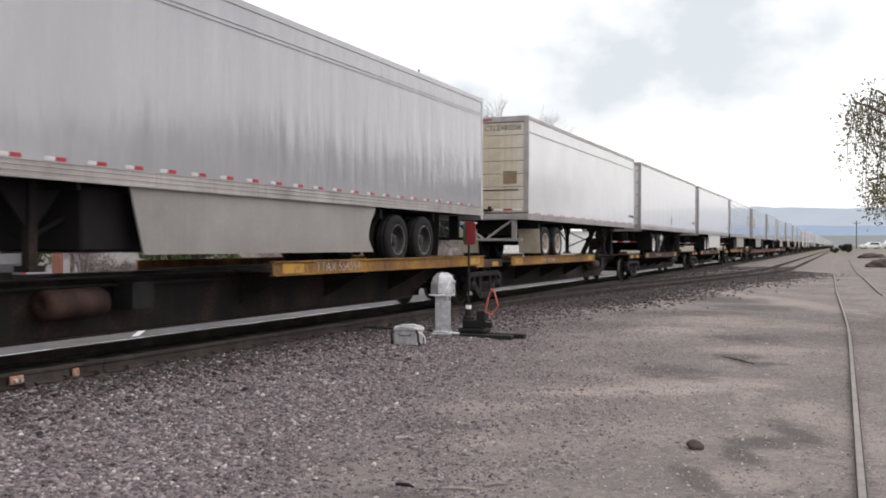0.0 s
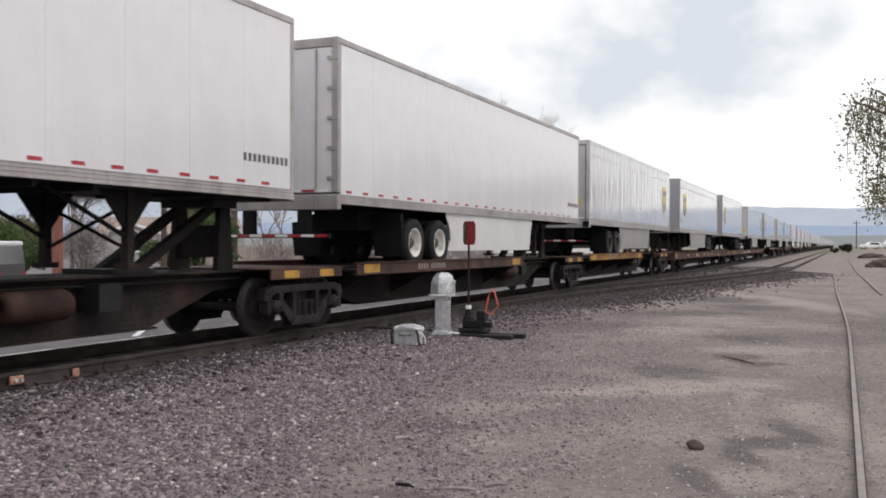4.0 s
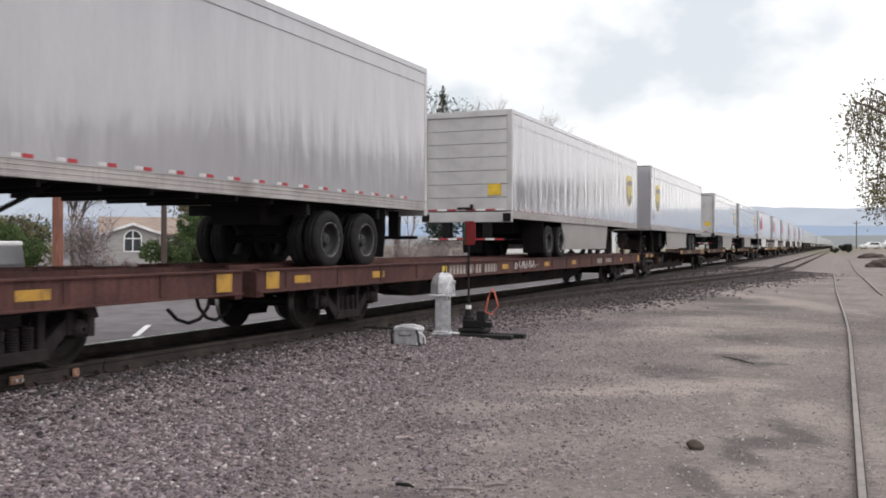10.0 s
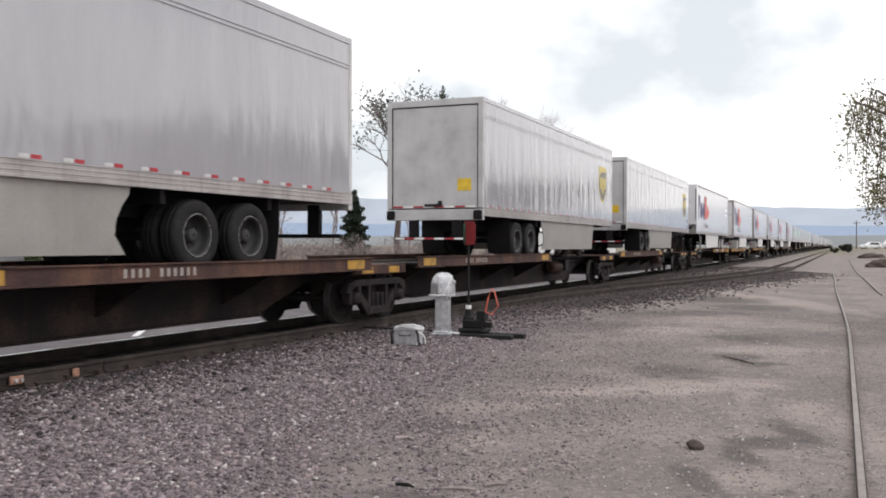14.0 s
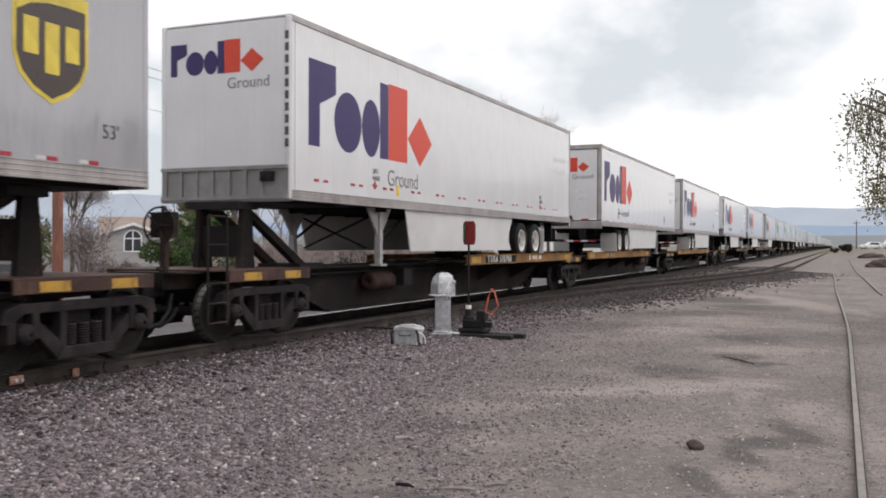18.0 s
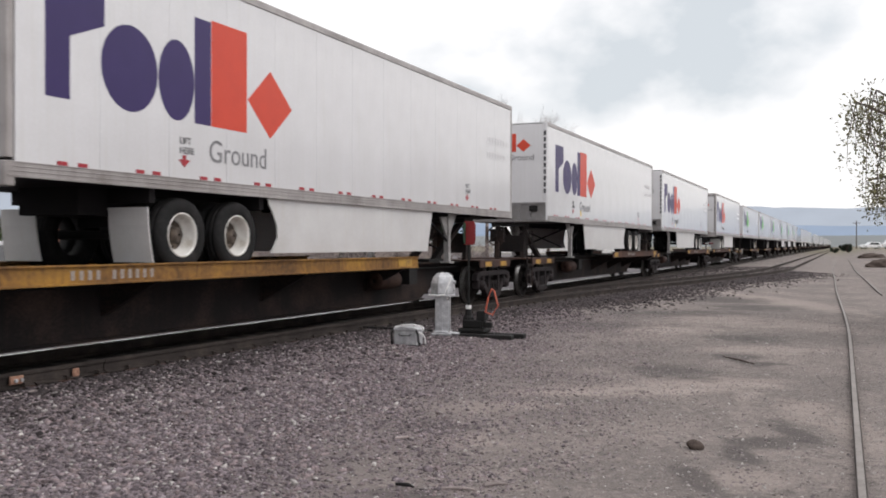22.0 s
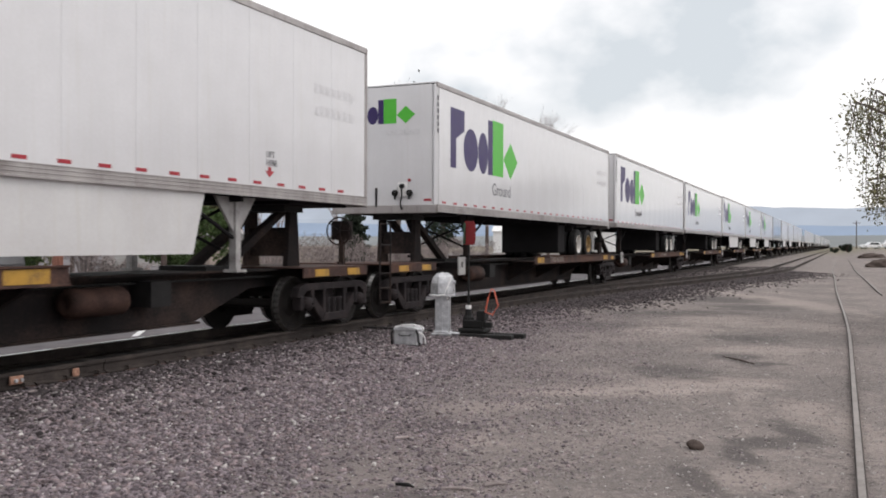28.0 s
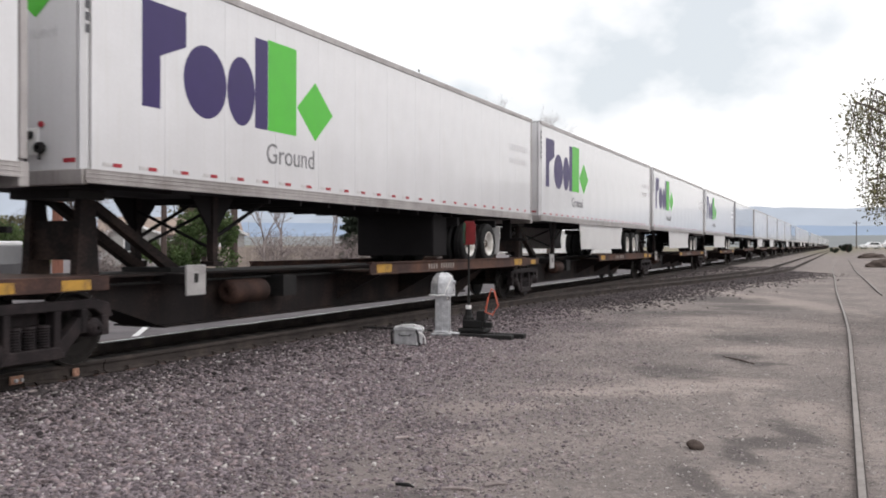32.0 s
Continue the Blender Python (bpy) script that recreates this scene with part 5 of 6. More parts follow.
def flatcar(y0, y1, bogies, hitches, patches, brake):
    """A long oxide-red flatcar with deep side sills."""
    L = y1 - y0
    c = thing("flatcar", (TRACK, y0, 0), "long oxide-red steel flatcar with yellow patches and white stencils", "railway car", "cars of the train")
    MOVING.append((c, y0))
    one("deck", "oxide", lambda bm: box(bm, -1.27, 1.27, 0.02, L - 0.02, 1.00, 1.045), c)
    for s in (1, -1):
        sill = one("side_sill", "oxide", lambda bm: prism(bm, [(s * x, z) for x, z in ((1.20, 0.725), (1.34, 0.725), (1.34, 0.75), (1.30, 0.75), (1.30, 1.06), (1.34, 1.06), (1.34, 1.085), (1.20, 1.085), (1.20, 1.06), (1.27, 1.06), (1.27, 0.75), (1.20, 0.75))], 0, L, "y"), c)
        if s == 1:
            for yy in patches:
                part("patch", shape("sill_patch", "patch", lambda bm: box(bm, 0, 0.004, 0, 0.48, 0, 0.12)), sill, (1.302, yy, 0.84))
            if brake:
                tally("stencil_bar", "stencil", sill, [(1.302, 7.8 + i * 0.215, 0.80) for i in range(4)], (0.004, 0.13, 0.17))
                tally("stencil_bar", "stencil", sill, [(1.302, 11.9 + i * 0.16, 0.83) for i in (0, 1, 2, 5, 6, 7, 8)], (0.004, 0.08, 0.13))
            else:
                tally("stencil_bar", "gold", sill, [(1.302, 6.9 + i * 0.2, 0.79) for i in range(2)], (0.004, 0.13, 0.2))
                tally("stencil_bar", "stencil", sill, [(1.302, 6.9 + i * 0.2, 0.79) for i in (2, 3, 4, 5, 6, 8, 9, 10, 11, 13, 14, 15, 16, 17)], (0.004, 0.13, 0.2))

                def scrawl(bm):
                    for i in range(14):
                        a = 11.75 + i * 0.145
                        u = 0.80 + 0.02 * (i % 3)
                        rod(bm, (1.304, a, u), (1.304, a + 0.10 * math.sin(i * 1.7 + 0.4), u + 0.19), 0.010, n=4)
                        rod(bm, (1.304, a, u + 0.09 * (i % 2)), (1.304, a + 0.13, u + 0.19 - 0.12 * (i % 2)), 0.009, n=4)
                tally("stencil_bar", "stencil", sill, [(1.302, 20.75 + i * 0.24, 0.82) for i in range(3)], (0.004, 0.15, 0.17))
                tally("stencil_bar", "stencil", sill, [(1.302, 22.05 + i * 0.24, 0.83) for i in range(4)], (0.004, 0.13, 0.15))
                one("scrawl", "dull_tape", scrawl, sill, label="white spray-painted scrawl")
            for i in range(int(L / 1.6)):
                part("stake_pocket", shape("stake_pocket", "oxide", lambda bm: box(bm, 0, 0.015, -0.05, 0.05, 0.78, 1.05)), sill, (1.30, 0.8 + i * 1.6, 0))
    one("deck_rub_rail", "oxide", lambda bm: [box(bm, x, x + 0.05, 0.3, L - 0.3, 1.045, 1.13) for x in (-1.25, -0.55, 0.50)], c)
    one("centre_sill", "spine", lambda bm: prism(bm, [(0.1, 0.72), (0.1, 1.0), (L - 0.1, 1.0), (L - 0.1, 0.72), (L - 5.4, 0.66), (L - 7.4, 0.30), (7.4, 0.30), (5.4, 0.66)], -0.35, 0.35), c)
    for i in range(8):
        part("cross_bearer", shape("cross_bearer", "spine", lambda bm: prism(bm, [(-1.26, 0.80), (-0.35, 0.55), (0.35, 0.55), (1.26, 0.80), (1.26, 0.99), (-1.26, 0.99)], -0.05, 0.05, "y")), c, (0, 6 + (L - 12) * i / 7, 0))
    for yy, s in ((0, 1), (L, -1)):
        one("end_sill", "oxide", lambda bm: box(bm, -1.30, 1.30, yy - s * 0.02, yy + s * 0.16, 0.66, 1.06), c, bevel=0.01)
        coupler(c, yy, -s)
        part("corner_patch", shape("corner_patch", "patch", lambda bm: box(bm, 0, 0.004, 0, 0.35, 0, 0.26)), c, (1.343 - 0.03, yy + (0.2 if s == 1 else -0.6), 0.78))
    for yy in bogies:
        bogie(c, yy - y0, True, y0)
    for yy, d in hitches:
        hitch(c, yy - y0, d)
    if brake:
        stair(c, 0.26, 1.2)
        brake_wheel(c, 0.2, 0.6)
    return c


flatcar(92.3, 120.4, (96.0, 116.6), ((95.2, 1), (114.3, 1)), (4.2, 7.25, 10.75, 14.5, 17.95, 24.1), True)
flatcar(120.8, 149.0, (123.9, 145.6), ((147.2, -1),), (1.0, 3.65, 10.75, 14.4, 17.4, 24.4), False)


# ---- track furniture ----
def ties():
    bed = thing("crossties", (0, 0, 0), "dark weathered wooden crossties under the main line", "crosstie", kind="structure")
    me = shape("tie", "tie", lambda bm: box(bm, -1.3, 1.3, -0.115, 0.115, -0.17, 0.0), 0.012)
    for i in range(130):
        y = -6 + i * 0.55
        wide = siding(y) - TRACK
        if wide < 2.6:
            ob = part("crosstie", me, bed, (TRACK + wide / 2 + random.uniform(-0.05, 0.05), y, -0.172))
            ob.scale = (1 + wide / 2.6, 1, 1)
            ob.rotation_euler = (0, 0, random.uniform(-0.012, 0.012))
    plate = shape("tie_plate", "rust", lambda bm: box(bm, -0.16, 0.16, -0.09, 0.09, -0.172, -0.160))
    for i in range(100):
        part("tie_plate", plate, bed, (TRACK + 0.7175, -6 + i * 0.55, -0.0055))
    spike = shape("spike", "rail", lambda bm: (box(bm, -0.018, 0.018, -0.015, 0.015, -0.17, -0.125), box(bm, -0.05, 0.02, -0.02, 0.02, -0.128, -0.112)), 0.004)
    clamp = shape("anchor", "rail", lambda bm: prism(bm, [(-0.05, -0.175), (0.085, -0.175), (0.085, -0.15), (0.05, -0.135), (-0.05, -0.14)], -0.02, 0.02, "y"))
    for i in range(62):
        yy = 3.9 + i * 0.55
        xr = max(TRACK + 0.7175, siding(yy) + 0.73)
        part("spike", spike, bed, (xr + 0.085, yy + random.uniform(-0.05, 0.05), 0.0))
        if i % 2:
            part("anchor", clamp, bed, (xr, yy + 0.15, 0.0))
    joint = thing("rail_joint_bar", (TRACK + 0.77, 7.65, -0.08), "rusty bolted joint bar on the near rail", "joint bar")
    one("bar", "joint_rust", lambda bm: box(bm, -0.012, 0.02, -0.12, 0.06, -0.045, 0.05), joint, bevel=0.006)
    for dy in (-0.06, 0.02):
        one("bolt", "grey_metal", lambda bm: rod(bm, (0.02, dy, 0.0), (0.05, dy, 0.0), 0.022, n=6), joint)
    clip = thing("rail_anchor", (TRACK + 0.77, 8.50, -0.10), "pale rusty rail anchor clipped on the rail foot", "rail anchor")
    one("anchor_body", "joint_rust", lambda bm: box(bm, -0.02, 0.02, -0.05, 0.05, -0.05, 0.05), clip, bevel=0.012)


ties()


def pedestal():
    """Grey cast stand with a faceted hood and a wire bail."""
    p = thing("signal_pedestal", (-6.90, 15.95, ground_z(-6.9, 15.95)), "grey galvanised pedestal with a hooded faceted head", "pedestal")
    p.rotation_euler = (0, 0, radians(12))
    one("base_plate", "grey_metal", lambda bm: (box(bm, -0.19, 0.19, -0.19, 0.19, 0.0, 0.05), prism(bm, [(-0.16, -0.16), (0.16, -0.16), (0.14, 0.14), (-0.14, 0.14)], 0.05, 0.09, "z")), p, bevel=0.012)
    for x, y in ((0.15, -0.15), (-0.15, -0.15), (0.15, 0.15)):
        one("anchor_bolt", "rail_top", lambda bm: (rod(bm, (x, y, 0.04), (x, y, 0.11), 0.014, n=6), rod(bm, (x, y, 0.05), (x, y, 0.075), 0.028, n=6)), p)
    one("column", "grey_metal", lambda bm: (box(bm, -0.125, 0.125, -0.11, 0.11, 0.06, 0.76), box(bm, -0.145, -0.125, -0.03, 0.03, 0.08, 0.74), box(bm, 0.125, 0.145, -0.03, 0.03, 0.08, 0.74), box(bm, -0.02, 0.02, -0.122, -0.11, 0.09, 0.72)), p, bevel=0.008)

    def hood(bm):
        levels = ((0.745, 0.205, 0.20), (0.80, 0.215, 0.22), (0.98, 0.205, 0.21), (1.10, 0.165, 0.17), (1.165, 0.10, 0.11), (1.18, 0.04, 0.05))
        rings = []
        for z, w, d in levels:
            rings.append([bm.verts.new((x, y, z)) for x, y in ((-w, -d * 0.55), (-w * 0.25, -d), (w * 0.55, -d * 0.92), (w, -d * 0.35), (w, d * 0.6), (w * 0.5, d), (-w * 0.5, d), (-w, d * 0.6))])
        for a, b in zip(rings, rings[1:]):
            for k in range(8):
                bm.faces.new((a[k], a[(k + 1) % 8], b[(k + 1) % 8], b[k]))
        bm.faces.new(rings[0][::-1])
        bm.faces.new(rings[-1])
    head = one("hood", "grey_metal", hood, p, bevel=0.007)
    one("hood_rim", "grey_metal", lambda bm: turned(bm, [(0.735, 0.20), (0.74, 0.235), (0.765, 0.235), (0.775, 0.21)], (0, 0, 0), 14, "z"), head)
    one("bail", "white_trim", lambda bm: tube(bm, [Vector(q) for q in ((-0.235, -0.13, 0.76), (-0.05, -0.245, 0.75), (0.07, -0.235, 0.77), (0.125, -0.225, 0.90), (0.175, -0.16, 1.05), (0.17, -0.02, 1.12), (0.13, 0.1, 1.10))], 0.014), head, label="pale bent wire bail over the hood")
    one("top_lug", "black_iron", lambda bm: (box(bm, -0.07, -0.03, -0.05, 0.03, 1.15, 1.20), box(bm, 0.02, 0.06, -0.05, 0.03, 1.15, 1.20)), head)
    one("side_knob", "grey_metal", lambda bm: (rod(bm, (0.19, -0.05, 1.0), (0.25, -0.05, 1.0), 0.035), rod(bm, (0.19, -0.05, 0.86), (0.235, -0.05, 0.86), 0.03)), head)
    one("hasp", "rail_top", lambda bm: box(bm, 0.10, 0.14, -0.15, -0.11, 0.66, 0.75), p)
    one("conduit", "grey_metal", lambda bm: rod(bm, (0.05, -0.16, 0.07), (0.34, -0.12, 0.04), 0.028), p)


pedestal()


def case():
    """Low metal case with a lid, pipes across it and bent dark straps at its corners."""
    c = thing("equipment_case", (-6.74, 14.12, ground_z(-6.74, 14.12)), "grey metal equipment case with dark straps on ballast", "metal case")
    c.rotation_euler = (0, 0, radians(6))
    one("body", "grey_metal", lambda bm: box(bm, -0.21, 0.21, -0.15, 0.15, 0.0, 0.25), c, bevel=0.02)
    lid = one("lid", "grey_metal", lambda bm: prism(bm, [(-0.23, 0.24), (0.23, 0.24), (0.225, 0.29), (0.12, 0.325), (-0.10, 0.325), (-0.225, 0.285)], -0.17, 0.17, "y"), c, bevel=0.012)
    one("lid_handle", "black_iron", lambda bm: tube(bm, [Vector(q) for q in ((-0.10, -0.02, 0.32), (-0.07, -0.02, 0.355), (0.06, 0.0, 0.36), (0.11, 0.0, 0.32))], 0.012), lid)
    one("lid_pipe", "white_trim", lambda bm: tube(bm, [Vector(q) for q in ((-0.21, -0.10, 0.30), (-0.06, -0.12, 0.345), (0.10, -0.06, 0.35), (0.22, 0.04, 0.31), (0.25, 0.06, 0.24))], 0.013), lid, label="pale bent pipe over the lid")
    for x, lean in ((-0.215, -0.01), (0.19, 0.05)):
        one("corner_strap", "black_iron", lambda bm: tube(bm, [Vector(q) for q in ((x, -0.16, 0.26), (x - 0.01 + lean, -0.19, 0.20), (x + lean, -0.20, 0.10), (x + lean * 1.6, -0.19, 0.01))], 0.02), c)
    one("side_handle", "white_trim", lambda bm: tube(bm, [Vector(q) for q in ((0.215, -0.12, 0.22), (0.27, -0.09, 0.20), (0.28, 0.03, 0.12), (0.27, 0.08, 0.02))], 0.016), c)
    one("front_grip", "black_iron", lambda bm: tube(bm, [Vector(q) for q in ((-0.12, -0.155, 0.19), (-0.08, -0.175, 0.165), (0.06, -0.175, 0.165), (0.10, -0.155, 0.19))], 0.009), c)


case()


def switch_stand():
    g = ground_z(-6.3, 16.3)
    s = thing("switch_stand", (-6.42, 16.35, g), "black iron switch stand with a red and green target", "switch stand")
    one("base", "black_iron", lambda bm: (box(bm, -0.26, 0.26, -0.20, 0.20, 0.06, 0.14), box(bm, -0.18, 0.20, -0.13, 0.13, 0.14, 0.30), box(bm, 0.08, 0.24, -0.12, 0.12, 0.28, 0.48)), s, bevel=0.02)
    one("spindle_housing", "black_iron", lambda bm: turned(bm, [(0.12, 0.12), (0.34, 0.10), (0.40, 0.06), (0.50, 0.05)], (-0.12, 0, 0), 12, "z"), s)
    one("mast", "black_iron", lambda bm: rod(bm, (-0.12, 0, 0.45), (-0.12, 0, 1.75), 0.022), s)
    one("mast_collar", "white_trim", lambda bm: rod(bm, (-0.12, 0, 0.50), (-0.12, 0, 0.57), 0.055, n=12), s)
    one("target", "target_red", lambda bm: prism(bm, [(-0.10, 1.72), (0.10, 1.72), (0.125, 1.80), (0.125, 2.10), (0.09, 2.17), (-0.09, 2.17), (-0.125, 2.10), (-0.125, 1.80)], -0.006, 0.006, "y"), s, (-0.10, -0.02, 0.0))
    one("green_target", "target_green", lambda bm: prism(bm, [(-0.10, 1.74), (0.10, 1.74), (0.12, 1.82), (0.12, 2.08), (0.09, 2.14), (-0.09, 2.14), (-0.12, 2.08), (-0.12, 1.82)], -0.006, 0.006), s, (-0.18, 0.0, 0.0))
    one("lever", "hose", lambda bm: tube(bm, [Vector(q) for q in ((0.36, -0.06, 0.42), (0.24, -0.05, 0.45), (0.30, -0.06, 0.72), (0.37, -0.06, 0.89), (0.42, -0.06, 0.86), (0.50, -0.06, 0.58), (0.38, -0.06, 0.40))], 0.017), s, label="orange-red throw lever")
    one("lever_foot", "black_iron", lambda bm: box(bm, 0.22, 0.38, -0.10, -0.02, 0.16, 0.26), s)
    for i, (dx, dy, w) in enumerate(((0.05, -0.22, 1.25), (0.1, 0.12, 1.4))):
        pl = thing("timber", (-6.25 + dx, 16.3 + dy, g - 0.02), "dark oily timber under the switch stand", "timber")
        pl.rotation_euler = (0, 0, radians(4))
        one("plank", "black_iron", lambda bm: box(bm, -w / 2, w / 2, -0.11, 0.11, -0.05, 0.075), pl, bevel=0.012)
    rod_ = thing("switch_rod", (0, 0, 0), "thin steel rod from the stand to the rails", "rod")
    one("bar", "black_iron", lambda bm: rod(bm, (-6.6, 16.3, g + 0.05), (-8.5, 15.6, -0.12), 0.02), rod_)


switch_stand()


def loose_bits():
    c = thing("dirt_clod", (-1.17, 8.2, ground_z(-1.17, 8.2)), "dark lump of earth on the yard ground", "clod")

    def lump(bm):
        bmesh.ops.create_icosphere(bm, subdivisions=3, radius=0.062)
        for v in bm.verts:
            n = noise.noise(v.co * 14)
            v.co *= 1 + 0.35 * n
            v.co.x *= 1.25
            v.co.z = v.co.z * 0.75 + 0.035
    one("lump", "dirt_clod", lump, c, smooth=True)
    for x, y, l, a, mat, lab in ((-2.5, 6.08, 0.24, 12, "twig", "pale splintered stick on the ground"), (-2.9, 6.02, 0.16, -10, "black_iron", "dark scrap of bark on the ground"), (-5.8, 27.2, 0.7, 60, "bark", "dark broken twig on the ground"),
                                 (-8.1, 7.4, 1.0, 97, "twig", "pale thin strip beside the rail"), (-2.3, 6.3, 0.18, 40, "twig", "pale splintered stick on the ground"), (-3.6, 7.5, 0.2, 30, "twig", "pale splintered stick on the ground"),
                                 (-1.45, 14.7, 0.9, -55, "dirt_clod", "dark half-buried stick in the dirt")):
        s = thing("stick", (x, y, ground_z(x, y) + 0.012), lab, "stick", "sticks on the ground")
        s.rotation_euler = (0, 0, radians(a))
        one("stem", mat, lambda bm: (rod(bm, (-l / 2, 0, 0), (l * 0.1, 0.012, 0.006), 0.012, 0.014, 6), rod(bm, (l * 0.1, 0.012, 0.006), (l / 2, 0, 0), 0.014, 0.006, 6)), s)
    st = thing("parking_stripe", (0, 0, 0), "white painted stripe on the lot beyond the track", "painted line", kind="structure")
    one("paint", "white_tape", lambda bm: prism(bm, [(-12.50, 13.85), (-12.42, 13.95), (-13.95, 16.1), (-14.03, 16.0)], -0.34, -0.325, "z"), st)


loose_bits()


def scatter_stones(name, label, count, place, size, mat, sink=0.06):
    """Loose stones, each a jittered solid of its own, in one sheet of stuff."""
    rng = np.random.default_rng(7 + count)
    bm = bmesh.new()
    bmesh.ops.create_icosphere(bm, subdivisions=1, radius=1.0)
    base = np.array([v.co[:] for v in bm.verts])
    tris = np.array([[v.index for v in f.verts] for f in bm.faces])
    bm.free()
    k = len(base)
    pts = np.array([place(rng) for _ in range(count)])
    zs = np.array([ground_z(x, y) for x, y in pts])
    r = rng.uniform(size[0], size[1], count) * np.exp(rng.normal(0, 0.22, count))
    jit = 1 + rng.normal(0, 0.27, (count, k, 1))
    v = base[None] * jit
    v[:, :, 0] *= rng.uniform(0.8, 1.5, (count, 1))
    v[:, :, 2] *= rng.uniform(0.35, 0.75, (count, 1))
    tilt = rng.uniform(-0.7, 0.7, count)
    ca, sa = np.cos(tilt)[:, None], np.sin(tilt)[:, None]
    v = np.stack([v[:, :, 0] * ca - v[:, :, 2] * sa, v[:, :, 1], v[:, :, 0] * sa + v[:, :, 2] * ca], -1)
    turn = rng.uniform(0, 6.283, count)
    ca, sa = np.cos(turn)[:, None], np.sin(turn)[:, None]
    v = np.stack([v[:, :, 0] * ca - v[:, :, 1] * sa, v[:, :, 0] * sa + v[:, :, 1] * ca, v[:, :, 2]], -1)
    v = v * r[:, None, None]
    v[:, :, 0] += pts[:, 0:1]
    v[:, :, 1] += pts[:, 1:2]
    v[:, :, 2] += (zs + r * sink)[:, None]
    f = (tris[None] + (np.arange(count) * k)[:, None, None]).reshape(-1, 3)
    me = bpy.data.meshes.new(name)
    me.vertices.add(count * k)
    me.vertices.foreach_set("co", v.reshape(-1).astype(np.float32))
    me.loops.add(len(f) * 3)
    me.loops.foreach_set("vertex_index", f.reshape(-1).astype(np.int32))
    me.polygons.add(len(f))
    me.polygons.foreach_set("loop_start", np.arange(0, len(f) * 3, 3, dtype=np.int32))
    me.update(calc_edges=True)
    me.validate()
    me.materials.append(M[mat])
    return tagged(new(name, me), label, "gravel", kind="stuff")


def ballast_spot(rng):
    while True:
        y = 3.6 + 24 * rng.random() ** 1.5
        x = rng.uniform(-8.42, -1.8)
        edge = -2.7 - 0.19 * y
        thin = 0.5 + 0.5 * noise.noise(Vector((x * 0.9, y * 0.6, 5.0)))
        if rng.random() < math.exp(-max(0.0, x - edge + 0.7) / 0.6) * (0.45 + 0.75 * thin) and x > TRACK + 0.86:
            return x, y


def oily_spot(rng):
    y = 3.6 + 30 * rng.random()
    return max(TRACK, siding(y)) + 0.9 + min(rng.exponential(0.8), rng.uniform(0.0, 2.6)), y


def fringe_spot(rng):
    while True:
        y = 3.6 + 20 * rng.random() ** 1.4
        edge = -2.4 - 0.19 * y
        x = edge + rng.normal(0.3, 1.2)
        if noise.noise(Vector((x * 1.1, y * 0.7, 9.0))) > rng.uniform(-0.5, 0.4) and x > TRACK + 1.2:
            return x, y


def far_ballast_spot(rng):
    y = rng.uniform(24, 62)
    e = siding(y) + 0.9
    return e + abs(rng.normal(0, 1.1)), y


def between_spot(rng):
    while True:
        y = rng.uniform(16, 75)
        x = rng.uniform(TRACK + 0.8, max(siding(y), TRACK + 0.9) + 0.7)
        if abs(abs(x - siding(y)) - 0.72) > 0.12:
            return x, y


def yard_spot(rng):
    y = 3.8 + 22 * rng.random() ** 1.3
    return rng.uniform(-5.5, 3.5), y


scatter_stones("ballast", "mauve-grey crushed stone ballast beside the track", 56000, ballast_spot, (0.008, 0.024), "stone")
scatter_stones("ballast", "pinkish crushed stone mixed into the ballast", 17000, ballast_spot, (0.009, 0.025), "pink_stone")
scatter_stones("ballast", "dark oily stones along the near rail", 20000, oily_spot, (0.012, 0.032), "oily_stone", 0.2)
scatter_stones("ballast", "grey crushed stone along the siding", 9000, far_ballast_spot, (0.025, 0.05), "oily_stone", 0.0)
scatter_stones("ballast", "dark crushed stone between the main line and siding", 7000, between_spot, (0.025, 0.055), "oily_stone", 0.0)
scatter_stones("pebbles", "pale stone chips strewn in the ballast", 2600, ballast_spot, (0.009, 0.020), "chip", 0.5)
scatter_stones("pebbles", "small pale pebbles strewn over the dirt", 30000, yard_spot, (0.004, 0.012), "pebble", 0.0)
scatter_stones("ballast", "fine gravel thinning out into the dirt", 34000, fringe_spot, (0.005, 0.013), "stone", 0.0)
scatter_stones("ballast", "fine pinkish gravel thinning out into the dirt", 14000, fringe_spot, (0.005, 0.012), "pink_stone", 0.0)
scatter_stones("pebbles", "dark grit strewn over the dirt", 16000, yard_spot, (0.003, 0.009), "stone", 0.0)
scatter_stones("pebbles", "pale stone chips strewn over the dirt", 3200, yard_spot, (0.005, 0.013), "chip", 0.3)


# ---- beyond the train ----
def leaf_mesh(name, mat, spots, size, seed, up=0.0):
    """Many small leaf blades, each a bent pair of triangles, about the given spots."""
    rng = np.random.default_rng(seed)
    n = len(spots)
    a = rng.normal(0, 1, (n, 3))
    a[:, 2] += up
    a /= np.linalg.norm(a, axis=1)[:, None]
    b = np.cross(a, rng.normal(0, 1, (n, 3)))
    b /= np.linalg.norm(b, axis=1)[:, None]
    s = size * rng.uniform(0.6, 1.4, n)[:, None]
    p = np.asarray(spots)
    v = np.stack([p - a * s, p + b * s * 0.45 + np.cross(a, b) * s * 0.15, p + a * s, p - b * s * 0.45 + np.cross(a, b) * s * 0.15], 1).reshape(-1, 3)
    f = [(4 * i, 4 * i + 1, 4 * i + 2, 4 * i + 3) for i in range(n)]
    me = bpy.data.meshes.new(name)
    me.from_pydata([tuple(q) for q in v], [], f)
    me.materials.append(M[mat])
    return me


